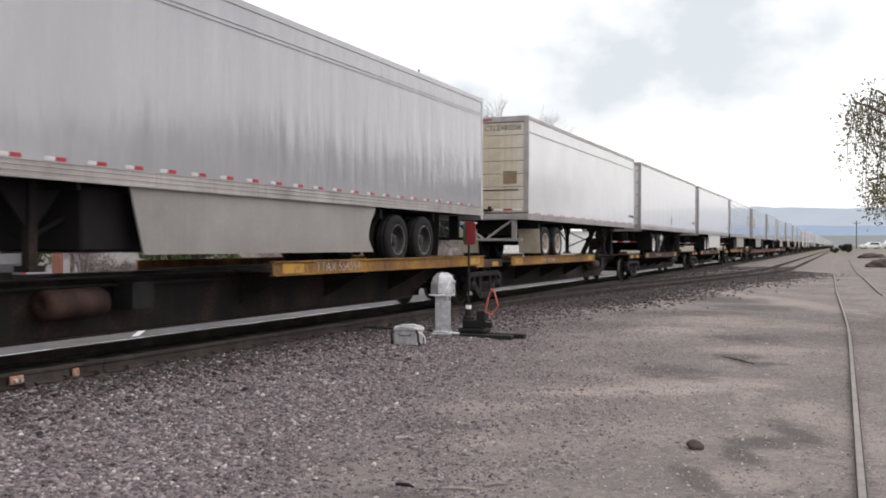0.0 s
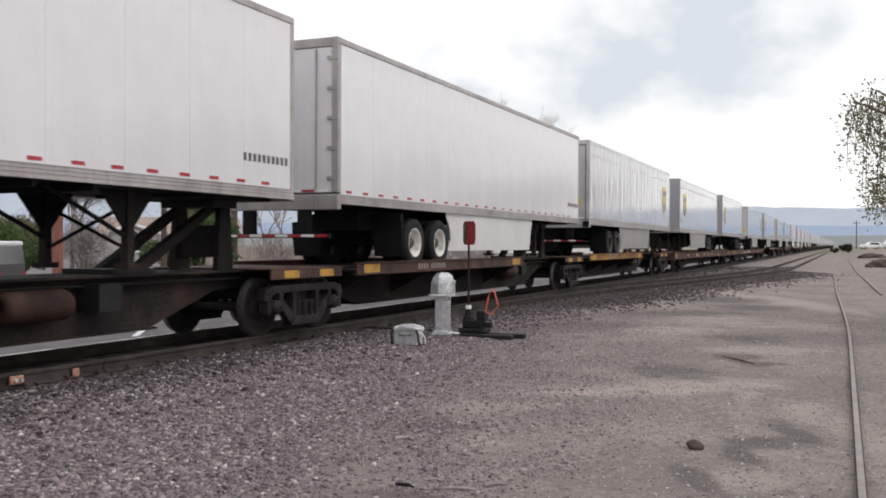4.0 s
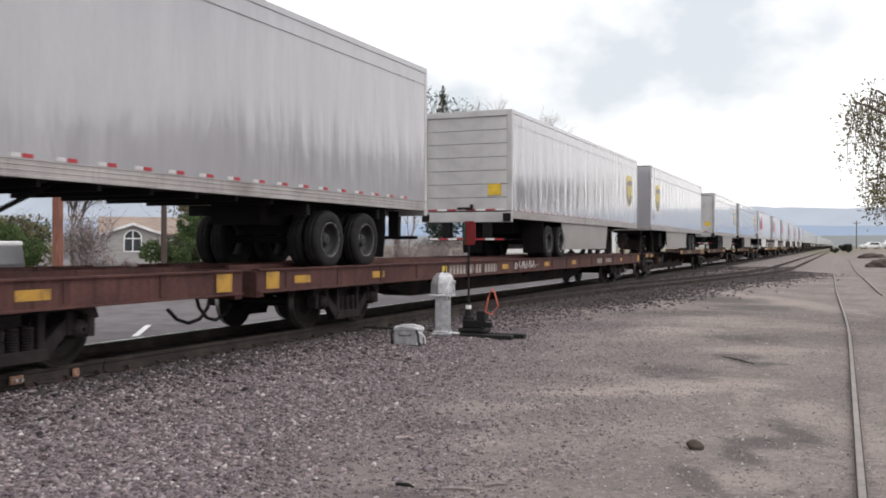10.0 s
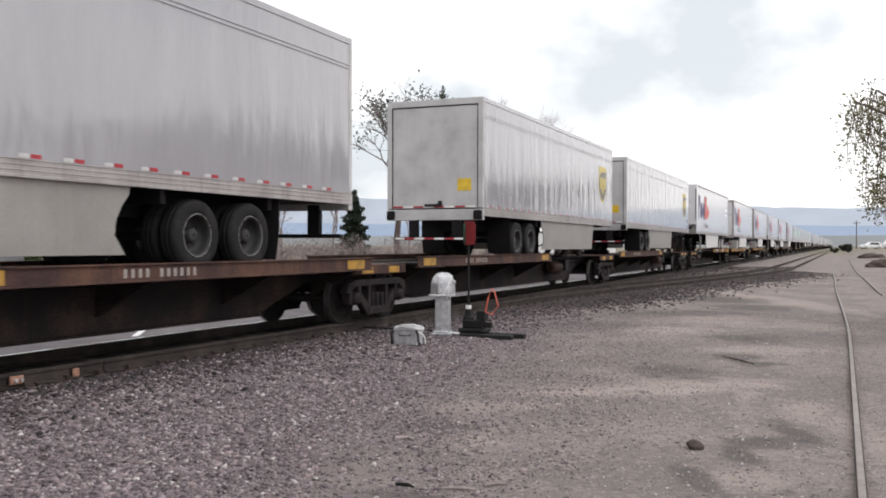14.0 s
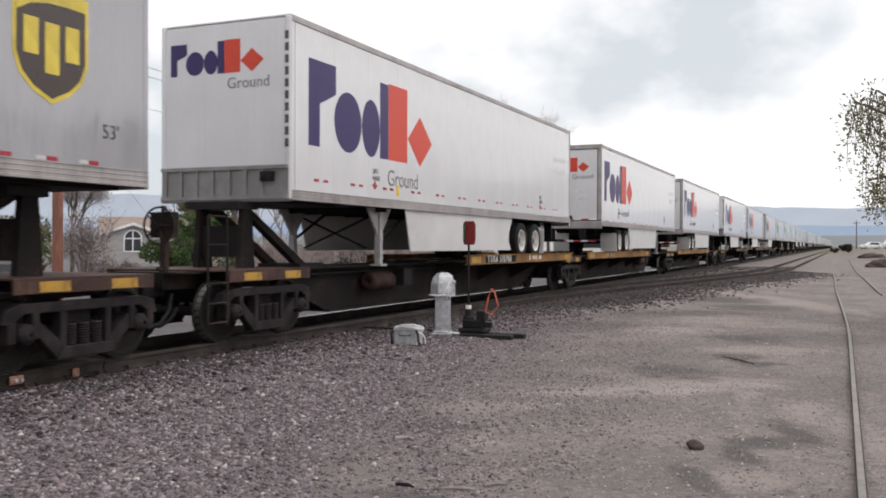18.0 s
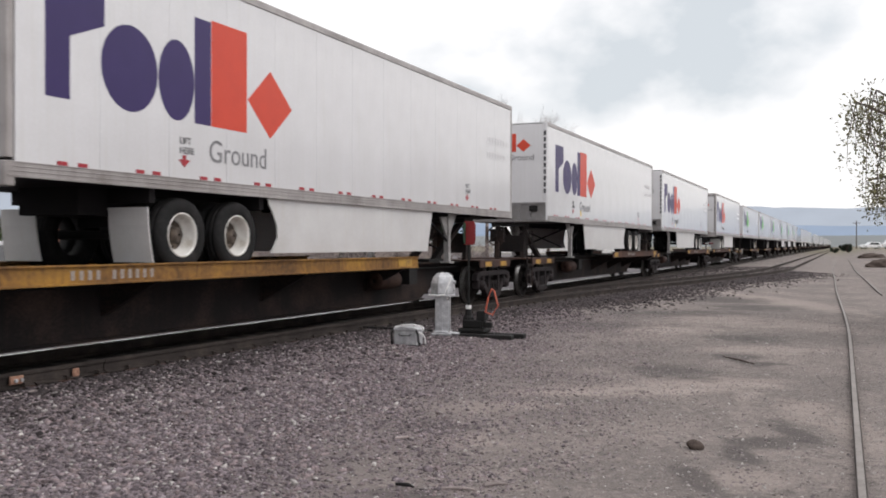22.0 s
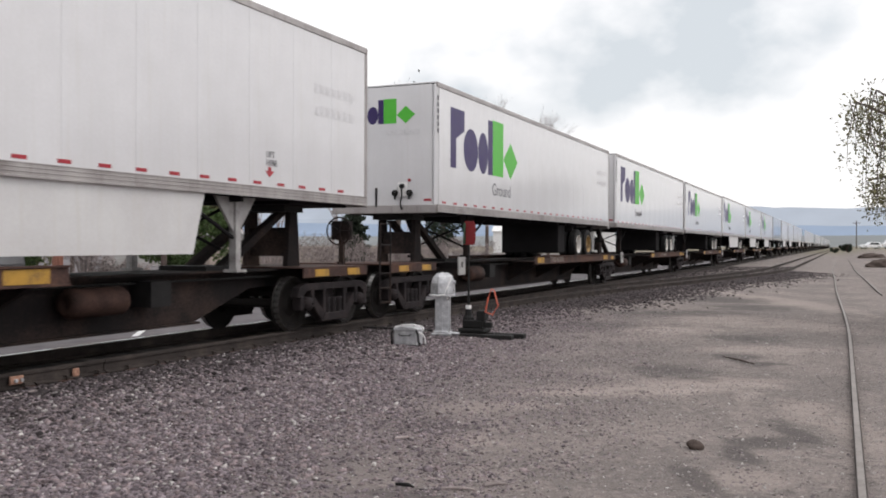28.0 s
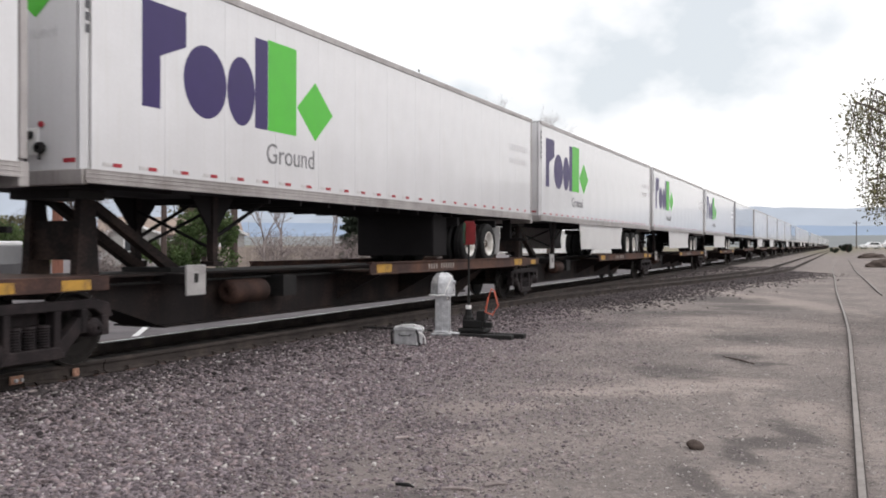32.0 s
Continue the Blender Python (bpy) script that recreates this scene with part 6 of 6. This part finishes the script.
def limbs(bm, p, way, length, r, depth, rng, tips, droop=0.0, spread=0.55, fork=3):
    """Forked, tapering limbs from p; the ends are gathered in tips."""
    q = p + way * length
    mid = p + way * length * 0.5 + Vector((rng.uniform(-1, 1), rng.uniform(-1, 1), 0)) * length * 0.06
    rod(bm, p, mid, r, r * 0.85, 6 if depth > 2 else 4)
    rod(bm, mid, q, r * 0.85, r * 0.68, 6 if depth > 2 else 4)
    if depth == 0:
        tips.append(q)
        return
    for i in range(fork if depth > 1 else 2):
        d = (way + Vector((rng.uniform(-1, 1), rng.uniform(-1, 1), rng.uniform(-0.4, 0.8) - droop)) * spread).normalized()
        limbs(bm, q if i else p + way * length * 0.75, d, length * rng.uniform(0.62, 0.85), r * 0.62, depth - 1, rng, tips, droop, spread, fork)


def tree(x, y, h, label, seed, trunk="bark", leaf="", leaves=0, leaf_size=0.12, depth=5, crown=(1.4, 1.4, 1.2), spread=0.55, first=0.25, name="tree", category="tree", fork=3, z=None):
    rng = random.Random(seed)
    t = thing(name, (x, y, ground_z(x, y) - 0.05 if z is None else z), label, category, "trees and shrubs beyond the track")
    tips = []
    r = h * (0.016 if leaf else 0.0085) + 0.02
    one("trunk", trunk, lambda bm: rod(bm, (0, 0, 0), (0, 0, h * first), r * 1.3, r, 10), t)
    one("branchwork", trunk if leaf else "twig", lambda bm: limbs(bm, Vector((0, 0, h * first * 0.98)), Vector((rng.uniform(-0.1, 0.1), rng.uniform(-0.1, 0.1), 1)).normalized(), h * 0.26, r, depth, rng, tips, 0.0, spread, fork), t)
    if leaf:
        g = np.random.default_rng(seed)
        spots = []
        while len(spots) < leaves:
            c = tips[g.integers(len(tips))]
            spots.append(np.array(c) + g.normal(0, 0.11 * h, 3) * np.array(crown) * 0.5)
        part("crown", leaf_mesh("crown", leaf, spots, leaf_size, seed), t)
    return t


def shrub(x, y, w, h, label, seed, leaf, n, size, stems="bark", name="shrub"):
    """A many-stemmed shrub with an uneven crown."""
    g = np.random.default_rng(seed)
    rng = random.Random(seed)
    t = thing(name, (x, y, ground_z(x, y) - 0.03), label, "shrub", "trees and shrubs beyond the track")

    def st(bm):
        for i in range(26):
            a = rng.uniform(0, 6.28)
            k = rng.uniform(0.2, 1)
            m = Vector((math.cos(a) * w * 0.22 * k, math.sin(a) * w * 0.22 * k, h * 0.5))
            e = Vector((math.cos(a) * w * 0.5 * k, math.sin(a) * w * 0.5 * k, h * rng.uniform(0.6, 1.0)))
            rod(bm, (0, 0, 0), m, 0.03, 0.02, 5)
            rod(bm, m, e, 0.02, 0.006, 4)
            for j in range(5):
                u = m.lerp(e, rng.random())
                rod(bm, u, u + Vector((rng.uniform(-1, 1), rng.uniform(-1, 1), rng.uniform(0, 1))) * h * 0.22, 0.009, 0.003, 4)
    one("stems", stems, st, t)
    if n:
        spots = []
        lumps = [(g.normal(0, 0.22, 2) * w, g.uniform(0.25, 0.85) * h, g.uniform(0.14, 0.28) * min(w, h)) for _ in range(16)]
        for i in range(n):
            c, z, r = lumps[g.integers(len(lumps))]
            d = g.normal(0, 1, 3)
            d /= np.linalg.norm(d)
            q = d * r * g.uniform(0.6, 1.05)
            spots.append((c[0] + q[0], c[1] + q[1], max(0.05, z + q[2])))
        part("crown", leaf_mesh("crown", leaf, spots, size, seed), t)
    return t


def conifer(x, y, h, w, label, seed):
    g = np.random.default_rng(seed)
    t = thing("evergreen_tree", (x, y, ground_z(x, y) - 0.05), label, "tree", "trees and shrubs beyond the track")
    one("trunk", "bark", lambda bm: rod(bm, (0, 0, 0), (0, 0, h * 0.97), h * 0.018, 0.03, 8), t)
    spots = []
    for i in range(5200):
        z = 1 - math.sqrt(g.random()) * 0.88
        rad = w * 0.5 * (1 - z) ** 0.58 * (0.75 + 0.25 * math.sin(z * 60 + g.normal(0, 0.4))) * math.sqrt(g.random())
        a = g.uniform(0, 6.283)
        rad *= 1 + 0.3 * math.sin(a * 3 + z * 25)
        spots.append((math.cos(a) * rad, math.sin(a) * rad, z * h))
    part("crown", leaf_mesh("crown", "leaf_dark", spots, 0.14, seed), t)


conifer(-27.8, 64.2, 13.9, 3.8, "dark evergreen tree rising above the train", 3)
conifer(-26.5, 48.0, 5.2, 2.4, "small dark evergreen beyond the track", 4)
tree(-24.4, 49.5, 9.9, "tall thin tree with few dark leaf clumps", 11, leaf="leaf_dark", leaves=900, leaf_size=0.11, crown=(0.5, 0.5, 0.5), depth=6, spread=0.8)
tree(-26.6, 70.5, 13.4, "tall bare tree with fine twigs above the train", 12, depth=6, spread=0.8)
tree(-23.4, 77.0, 12.0, "bare tree with fine twigs behind the train", 14, depth=6, spread=0.8)
tree(-38.4, 48.8, 5.6, "round olive-green tree beside the house", 15, leaf="leaf_dry", leaves=4200, leaf_size=0.13, depth=3, crown=(1.6, 1.6, 1.2))
tree(-29.15, 28.9, 4.3, "half-bare grey-brown tree beside the pole", 16, leaf="twig", leaves=5200, leaf_size=0.035, depth=5, spread=0.4, crown=(0.8, 0.8, 0.9))
shrub(-20.5, 24.95, 1.7, 2.1, "dense bright green shrub beside the lot", 21, "leaf", 5200, 0.085)
shrub(-21.2, 27.0, 1.9, 3.4, "tall green shrub beside the lot", 22, "leaf", 4200, 0.085)
shrub(-31.5, 27.2, 5.0, 3.1, "dark green shrub at the far side of the lot", 23, "leaf", 6000, 0.10)
shrub(-34.6, 30.8, 4.2, 3.4, "dark green shrub at the far side of the lot", 24, "leaf_dry", 4200, 0.10)
for i, (x, y, w, h) in enumerate(((-25.9, 26.3, 2.3, 3.1), (-24.7, 27.4, 2.2, 1.3), (-24.4, 36.5, 3.4, 2.6), (-23.2, 38.8, 3.2, 2.3), (-22.3, 41.5, 3.4, 2.2), (-21.4, 44.5, 3.4, 2.4), (-20.8, 48.0, 3.6, 2.3), (-20.6, 52.0, 3.6, 2.2))):
    shrub(x, y, w, h, "bare grey-brown brush beyond the track", 31 + i, "twig", 8000 if i < 2 else 3600, 0.036, "twig", "brush")
for i, (x, y, h) in enumerate(((-24.6, 37.5, 4.6), (-23.6, 40.5, 4.8), (-22.0, 46.0, 4.2), (-23.0, 33.6, 4.0))):
    tree(x, y, h, "thin bare sapling in the brush", 51 + i, depth=4, spread=0.5)


def utility_pole(x, y, h, r, mat, arm_z, arm_w, label, transformer=False, tilt=0.0):
    p = thing("utility_pole", (x, y, ground_z(x, y) - 0.1), label, "utility pole")
    p.rotation_euler = (0, radians(tilt), radians(-20))
    one("pole", mat, lambda bm: rod(bm, (0, 0, 0), (0, 0, h), r, r * 0.75, 14), p, smooth=False)
    for z in arm_z:
        arm = one("crossarm", mat, lambda bm: box(bm, -arm_w / 2, arm_w / 2, r * 0.7, r * 0.7 + 0.1, z - 0.06, z + 0.06), p)
        for k in range(4):
            one("insulator", "black_iron", lambda bm: turned(bm, [(0, 0.02), (0.04, 0.05), (0.10, 0.045), (0.14, 0.02)], (-arm_w / 2 + 0.15 + k * (arm_w - 0.3) / 3, r * 0.7 + 0.05, z + 0.06), 8, "z"), arm)
        for s in (1, -1):
            one("arm_brace", "black_iron", lambda bm: rod(bm, (s * arm_w * 0.25, r * 0.7, z - 0.05), (0, r * 0.6, z - 0.6), 0.015, n=5), arm)
    if transformer:
        tr = one("transformer", "grey_metal", lambda bm: turned(bm, [(0, 0.12), (0.02, 0.19), (0.55, 0.19), (0.60, 0.15), (0.62, 0.05)], (-0.36, 0, 6.15), 16, "z"), p, smooth=True)
        one("bushing", "grey_metal", lambda bm: rod(bm, (-0.36, 0, 6.75), (-0.36, 0, 6.92), 0.03), tr)
        one("bracket", "black_iron", lambda bm: box(bm, -0.2, 0, -0.04, 0.04, 6.3, 6.4), tr)


utility_pole(-22.6, 21.8, 11.5, 0.17, "pole", (8.05,), 1.3, "reddish-brown wooden utility pole with a transformer", True)
utility_pole(-25.4, 34.8, 8.75, 0.16, "old_pole", (6.15,), 3.0, "old dark wooden pole with a crossarm and loose wires")
post = thing("wooden_post", (-20.2, 23.9, -0.4), "short weathered wooden post", "post")
one("post_body", "old_pole", lambda bm: rod(bm, (0, 0, 0), (0, 0, 3.1), 0.10, 0.09, 12), post)


def wire(p, q, sag, label="thin black overhead wire"):
    w = thing("overhead_wire", (0, 0, 0), label, "wire")
    p, q = Vector(p), Vector(q)

    def draw(bm):
        tube(bm, [p.lerp(q, i / 12) - Vector((0, 0, sag * 4 * (i / 12) * (1 - i / 12))) for i in range(13)], 0.009, 4)
    one("strand", "wire", draw, w)


for dz, dx in ((8.0, -0.5), (8.0, 0.5), (6.7, 0.0)):
    wire((-22.6 + dx, 21.8, dz - 0.2), (-34 + dx, 2.0, dz + 0.3), 0.8)
    wire((-22.6 + dx, 21.8, dz - 0.2), (-23.5 + dx, 52, dz + 0.6), 0.7)
wire((-22.5, 21.9, 6.6), (-44.0, 51.0, 3.2), 0.5)
wire((-25.4, 34.8, 5.9), (-25.2, 34.6, 3.6), 0.0)


def window(parent, x, z, w, h, y, arched=False):
    def pane(bm):
        pts = [(x - w / 2, z), (x + w / 2, z), (x + w / 2, z + h)]
        if arched:
            pts += [(x + math.cos(a) * w / 2, z + h + math.sin(a) * w / 2) for a in [math.pi * k / 8 for k in range(1, 8)]]
        pts.append((x - w / 2, z + h))
        prism(bm, pts, y - 0.03, y - 0.01, "y")
    wn_ = one("window", "glass", pane, parent)
    one("window_frame", "white_trim", lambda bm: [box(bm, *q) for q in ((x - w / 2 - 0.1, x - w / 2, y - 0.06, y, z - 0.1, z + h), (x + w / 2, x + w / 2 + 0.1, y - 0.06, y, z - 0.1, z + h), (x - w / 2, x + w / 2, y - 0.06, y, z - 0.1, z),
                                                                      (x - 0.05, x + 0.05, y - 0.06, y, z, z + h + (w / 2 if arched else 0)), (x - w / 2, x + w / 2, y - 0.055, y, z + h - 0.05, z + h + 0.05))], wn_)
    if arched:
        def arc(bm):
            for k in range(8):
                a, b = math.pi * k / 8, math.pi * (k + 1) / 8
                rod(bm, (x + math.cos(a) * (w / 2 + 0.05), y - 0.03, z + h + math.sin(a) * (w / 2 + 0.05)), (x + math.cos(b) * (w / 2 + 0.05), y - 0.03, z + h + math.sin(b) * (w / 2 + 0.05)), 0.06, n=5)
        one("window_arch", "white_trim", arc, wn_)


def house():
    h = thing("house", (-52.9, 58.85, -0.45), "grey single-storey house with brown roof and white trim", "house")
    h.rotation_euler = (0, 0, radians(41.8))
    one("wall", "stucco", lambda bm: box(bm, -2.4, 8.6, 1.2, 9.0, 0, 2.75), h)
    one("roof", "shingle", lambda bm: prism(bm, [(0.8, 2.75), (5.1, 4.25), (9.4, 2.75), (9.4, 2.62), (0.8, 2.62)], -2.8, 9.0), h)
    for cx, wide in ((0.0, 4.3), (7.4, 3.0)):
        gw = one("gable_wall", "stucco", lambda bm: prism(bm, [(cx - wide / 2, 0), (cx + wide / 2, 0), (cx + wide / 2, 2.75), (cx, 3.55 if wide > 4 else 3.4), (cx - wide / 2, 2.75)], 0.0, 1.2, "y"), h)
        for s in (1, -1):
            one("gable_roof", "shingle", lambda bm: prism(bm, [(cx, 3.62), (cx + s * (wide / 2 + 0.35), 2.72), (cx + s * (wide / 2 + 0.35), 2.60), (cx, 3.50)], -0.3, 3.6, "y"), gw)
            one("bargeboard", "white_trim", lambda bm: prism(bm, [(cx, 3.66), (cx + s * (wide / 2 + 0.37), 2.75), (cx + s * (wide / 2 + 0.37), 2.55), (cx, 3.42)], -0.36, -0.30, "y"), gw)
        window(gw, cx, 1.35, 1.25 if wide > 4 else 0.9, 1.0, -0.002, wide > 4)
    window(h, 3.4, 1.1, 1.2, 1.1, 1.198)
    one("porch_rail", "white_trim", lambda bm: [box(bm, 2.4, 5.8, 0.2, 0.26, 0.8, 0.88)] + [box(bm, 2.4 + k * 0.42, 2.46 + k * 0.42, 0.2, 0.26, 0.0, 0.8) for k in range(9)], h)
    one("chimney", "shingle", lambda bm: box(bm, 4.6, 5.2, 5.4, 6.0, 3.6, 4.75), h)


house()


def car(x, y, rz, label, name="parked_car", l=4.6, w=1.8, hgt=1.5, z=None, van=False, paint="car_white"):
    c = thing(name, (x, y, ground_z(x, y) if z is None else z), label, "car")
    c.rotation_euler = (0, 0, radians(rz))
    if van:
        prof = [(-l / 2, 0.35), (l / 2, 0.35), (l / 2, hgt * 0.62), (l / 2 - 0.1, hgt * 0.95), (l / 2 - 0.3, hgt), (-l / 2 + 0.9, hgt), (-l / 2 + 0.35, hgt * 0.66), (-l / 2, hgt * 0.55)]
    else:
        prof = [(-l / 2, 0.3), (l / 2, 0.3), (l / 2, 0.75), (l / 2 - 0.15, 0.9), (l / 2 - 0.6, hgt * 0.95), (l / 2 - 1.0, hgt), (-0.2, hgt), (-0.95, 0.95), (-l / 2 + 0.25, 0.82), (-l / 2, 0.65)]
    body = one("body", paint, lambda bm: prism(bm, prof, -w / 2, w / 2, "y"), c, bevel=0.05)
    if paint != "car_white":
        one("roof", "car_white", lambda bm: box(bm, -l / 2 + 0.8, l / 2 - 0.1, -w / 2 - 0.02, w / 2 + 0.02, hgt - 0.12, hgt + 0.03), body, bevel=0.03)
    for s in (1, -1):
        one("side_window", "glass", lambda bm: prism(bm, [(-0.7, 0.95), (l / 2 - 0.7, 0.95), (l / 2 - 0.95, hgt - 0.12), (-0.2, hgt - 0.12)], s * (w / 2 + 0.003), s * (w / 2 - 0.02), "y"), body)
    for dx in (-l / 2 + 0.85, l / 2 - 0.85):
        for s in (1, -1):
            wh = one("wheel", "tyre", lambda bm: turned(bm, [(-0.1, 0.1), (-0.1, 0.30), (-0.06, 0.33), (0.06, 0.33), (0.1, 0.30), (0.1, 0.1)], (dx, s * (w / 2 - 0.09), 0.33), 18, "y"), c)
            one("hubcap", "rim", lambda bm: turned(bm, [(s * 0.09, 0.04), (s * 0.108, 0.19), (s * 0.112, 0.16), (s * 0.115, 0.03)], (dx, s * (w / 2 - 0.09), 0.33), 14, "y"), wh)
    for s in (1, -1):
        one("tail_lamp", "red", lambda bm: box(bm, l / 2 - 0.06, l / 2 + 0.01, s * (w / 2 - 0.3), s * (w / 2 - 0.06), 0.72, 0.88), body)
        one("headlamp", "glass", lambda bm: box(bm, -l / 2 - 0.01, -l / 2 + 0.06, s * (w / 2 - 0.35), s * (w / 2 - 0.08), 0.55, 0.68), body)


car(-27.15, 20.95, 23, "dark grey van with a white roof on the lot", "parked_van", 5.2, 2.0, 1.86, van=True, paint="van_grey")
car(5.6, 224.5, 23, "white car parked at the far end of the yard")
car(10.8, 226.5, 20, "white van parked at the far end of the yard", "parked_van", 5.2, 2.0, 2.2, van=True)
car(14.6, 229.0, 23, "white car parked at the far end of the yard")


def shed():
    # added building: its white walls stand in for an overbright gap
    s = thing("stand_in_building", (-61.0, 205.0, -0.4), "long low white building standing in for an overbright gap", "building")
    s.rotation_euler = (0, 0, radians(14))
    one("wall", "white_trim", lambda bm: box(bm, -14, 14, 0, 9, 0, 5.0), s)
    one("roof", "camper", lambda bm: prism(bm, [(-0.4, 4.95), (4.5, 6.4), (9.4, 4.95), (9.4, 5.1), (4.5, 6.6), (-0.4, 5.1)], -14.3, 14.3), s)
    for k in range(4):
        one("door", "camper", lambda bm: box(bm, -11.5 + k * 6.5, -8.3 + k * 6.5, -0.05, 0.0, 0, 2.9), s)


shed()


def fence():
    f = thing("board_fence", (0, 0, 0), "low tan board fence beyond the brush", "fence")
    me = shape("fence_board", "tan", lambda bm: box(bm, -0.14, 0.14, -0.015, 0.015, 0, 1.75))
    for k in range(74):
        a = k / 119
        part("board", me, f, (-34 + 10 * a, 44 + 34 * a, -0.45 + random.uniform(-0.02, 0.02))).rotation_euler = (0, 0, radians(73))
    for z in (0.1, 1.0):
        one("fence_rail", "tan", lambda bm: rod(bm, (-34.02, 44, z), (-27.9, 64.8, z), 0.04, n=4), f)


fence()


def heap(x, y, w, h, label, seed):
    m = thing("dirt_heap", (x, y, ground_z(x, y) - 0.05), label, "dirt heap")

    def draw(bm):
        bmesh.ops.create_icosphere(bm, subdivisions=4, radius=1.0)
        for v in bm.verts:
            n = noise.fractal(v.co * 2.2 + Vector((seed, 0, 0)), 1.0, 2.0, 4)
            v.co *= 1 + 0.25 * n
            v.co.x *= w / 2
            v.co.y *= w / 2
            v.co.z = max(-0.1, v.co.z) * h
    one("mound", "dirt_clod", draw, m, smooth=True)


heap(3.1, 84, 2.6, 0.75, "dark heap of dirt and weeds beside the yard rail", 1)
heap(3.4, 130, 3.4, 0.6, "dark heap of dirt beside the yard rail", 2)
shrub(0.9, 207, 3.4, 1.9, "dark round bush at the far end of the yard", 71, "leaf_dark", 2600, 0.16)
shrub(-1.6, 232, 2.0, 1.2, "small dark bush at the far end of the yard", 72, "leaf_dark", 1200, 0.16)
utility_pole(3.5, 285, 8.0, 0.15, "old_pole", (7.3,), 2.0, "distant wooden utility pole")


def willow():
    """The tree at the yard's edge whose outer sprays hang into view."""
    g = np.random.default_rng(5)
    rng = random.Random(5)
    t = thing("yard_tree", (2.92, 21.95, ground_z(2.92, 21.95) - 0.05), "yard tree with hanging olive-green leaf sprays", "tree", "trees and shrubs beyond the track")
    tips = []
    one("trunk", "bark", lambda bm: (rod(bm, (0, 0, 0), (0.05, 0, 1.3), 0.24, 0.19, 12), rod(bm, (0.05, 0, 1.3), (0.0, 0.1, 2.6), 0.19, 0.16, 12)), t)
    spots = []

    def boughs(bm):
        for i in range(30):
            a = rng.uniform(0, 6.283)
            top = rng.uniform(3.3, 5.5)
            reach = rng.uniform(1.2, 3.68 - 0.54 * (top - 3.3))
            p = Vector((0, 0.1, 2.2))
            m = Vector((math.cos(a) * reach * 0.5, math.sin(a) * reach * 0.5, (2.6 + top) / 2 + 0.5))
            e = Vector((math.cos(a) * reach, math.sin(a) * reach, top))
            rod(bm, p, m, 0.07, 0.04, 6)
            rod(bm, m, e, 0.04, 0.02, 5)
            for j in range(7):
                s = m.lerp(e, rng.uniform(0.3, 1.1))
                d = Vector((rng.uniform(-0.35, 0.35), rng.uniform(-0.35, 0.35), -rng.uniform(0.6, 2.6)))
                d.z = max(d.z, 2.5 - s.z)
                k = s + d * 0.5 + Vector((d.x, d.y, 0)) * 0.4
                rod(bm, s, k, 0.012, 0.008, 4)
                rod(bm, k, s + d, 0.008, 0.004, 4)
                for q in range(120):
                    u = rng.random()
                    b = s.lerp(k, u * 2) if u < 0.5 else k.lerp(s + d, u * 2 - 1)
                    spots.append(np.array(b) + g.normal(0, 0.15, 3))
    one("branchwork", "bark", boughs, t)
    part("crown", leaf_mesh("crown", "leaf_dry", spots, 0.042, 5), t)


willow()


for i in range(15):
    tree(24 + 5 * random.random(), 18 + i * 8.4 + random.uniform(-2.5, 2.5), random.uniform(8.5, 11.5), "dark leafy tree along the yard's far edge", 80 + i, leaf="leaf_dark", leaves=2600, leaf_size=0.34, depth=3, crown=(1.5, 1.5, 1.3), name="edge_tree")


def ridge(name, x0, x1, y, base, high, rise, seed, mat, label, k=160):
    """A far range of hills as one sheet with an uneven crest that climbs towards -x."""
    verts, faces = [], []
    for i in range(k + 1):
        x = x0 + (x1 - x0) * i / k
        h = high * (0.92 + 0.10 * noise.noise(Vector((x / 700.0, seed, 0))) + 0.05 * noise.noise(Vector((x / 190.0, seed, 5))) + 0.02 * noise.noise(Vector((x / 60.0, seed, 9)))) + rise * max(0, -x)
        verts += [(x, y, base), (x, y + 60, base + h * 0.55), (x, y + 160, base + h)]
        if i:
            a, b = 3 * (i - 1), 3 * i
            faces += [(a, b, b + 1, a + 1), (a + 1, b + 1, b + 2, a + 2)]
    me = bpy.data.meshes.new(name)
    me.from_pydata(verts, [], faces)
    me.materials.append(mat)
    return tagged(new(name, me), label, "hills", kind="structure")


# far ranges: their haze is emitted colour, not air lit by the sky
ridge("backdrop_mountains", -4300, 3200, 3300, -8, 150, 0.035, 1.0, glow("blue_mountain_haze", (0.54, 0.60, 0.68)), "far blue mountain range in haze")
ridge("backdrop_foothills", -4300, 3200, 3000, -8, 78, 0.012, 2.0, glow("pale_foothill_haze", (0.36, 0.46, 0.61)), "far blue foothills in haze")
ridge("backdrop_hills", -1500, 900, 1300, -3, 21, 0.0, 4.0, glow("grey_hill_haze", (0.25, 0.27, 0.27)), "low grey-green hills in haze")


def motions():
    for ob, y0 in MOVING:
        x, z = ob.location.x, ob.location.z
        walk(ob, [(t, pose(x, y0 - travel(t), z)) for t in (0, 4, 8, 12, 16, 20, 24, 28, 32)])
    # wheelsets roll while they pass
    for ob, y0, (x, y, z) in TURNING:
        near = [k / 30 for k in range(961) if 0.0 < y0 - travel(k / 30) < 42.0]
        if not near:
            continue
        times = sorted(set([0.0] + near + [32.0]))
        rows = []
        for t in times:
            s = min(max(t, near[0]), near[-1])
            rows.append((t, pose(x, y, z, math.degrees(travel(s) / 0.456))))
        walk(ob, rows)


motions()
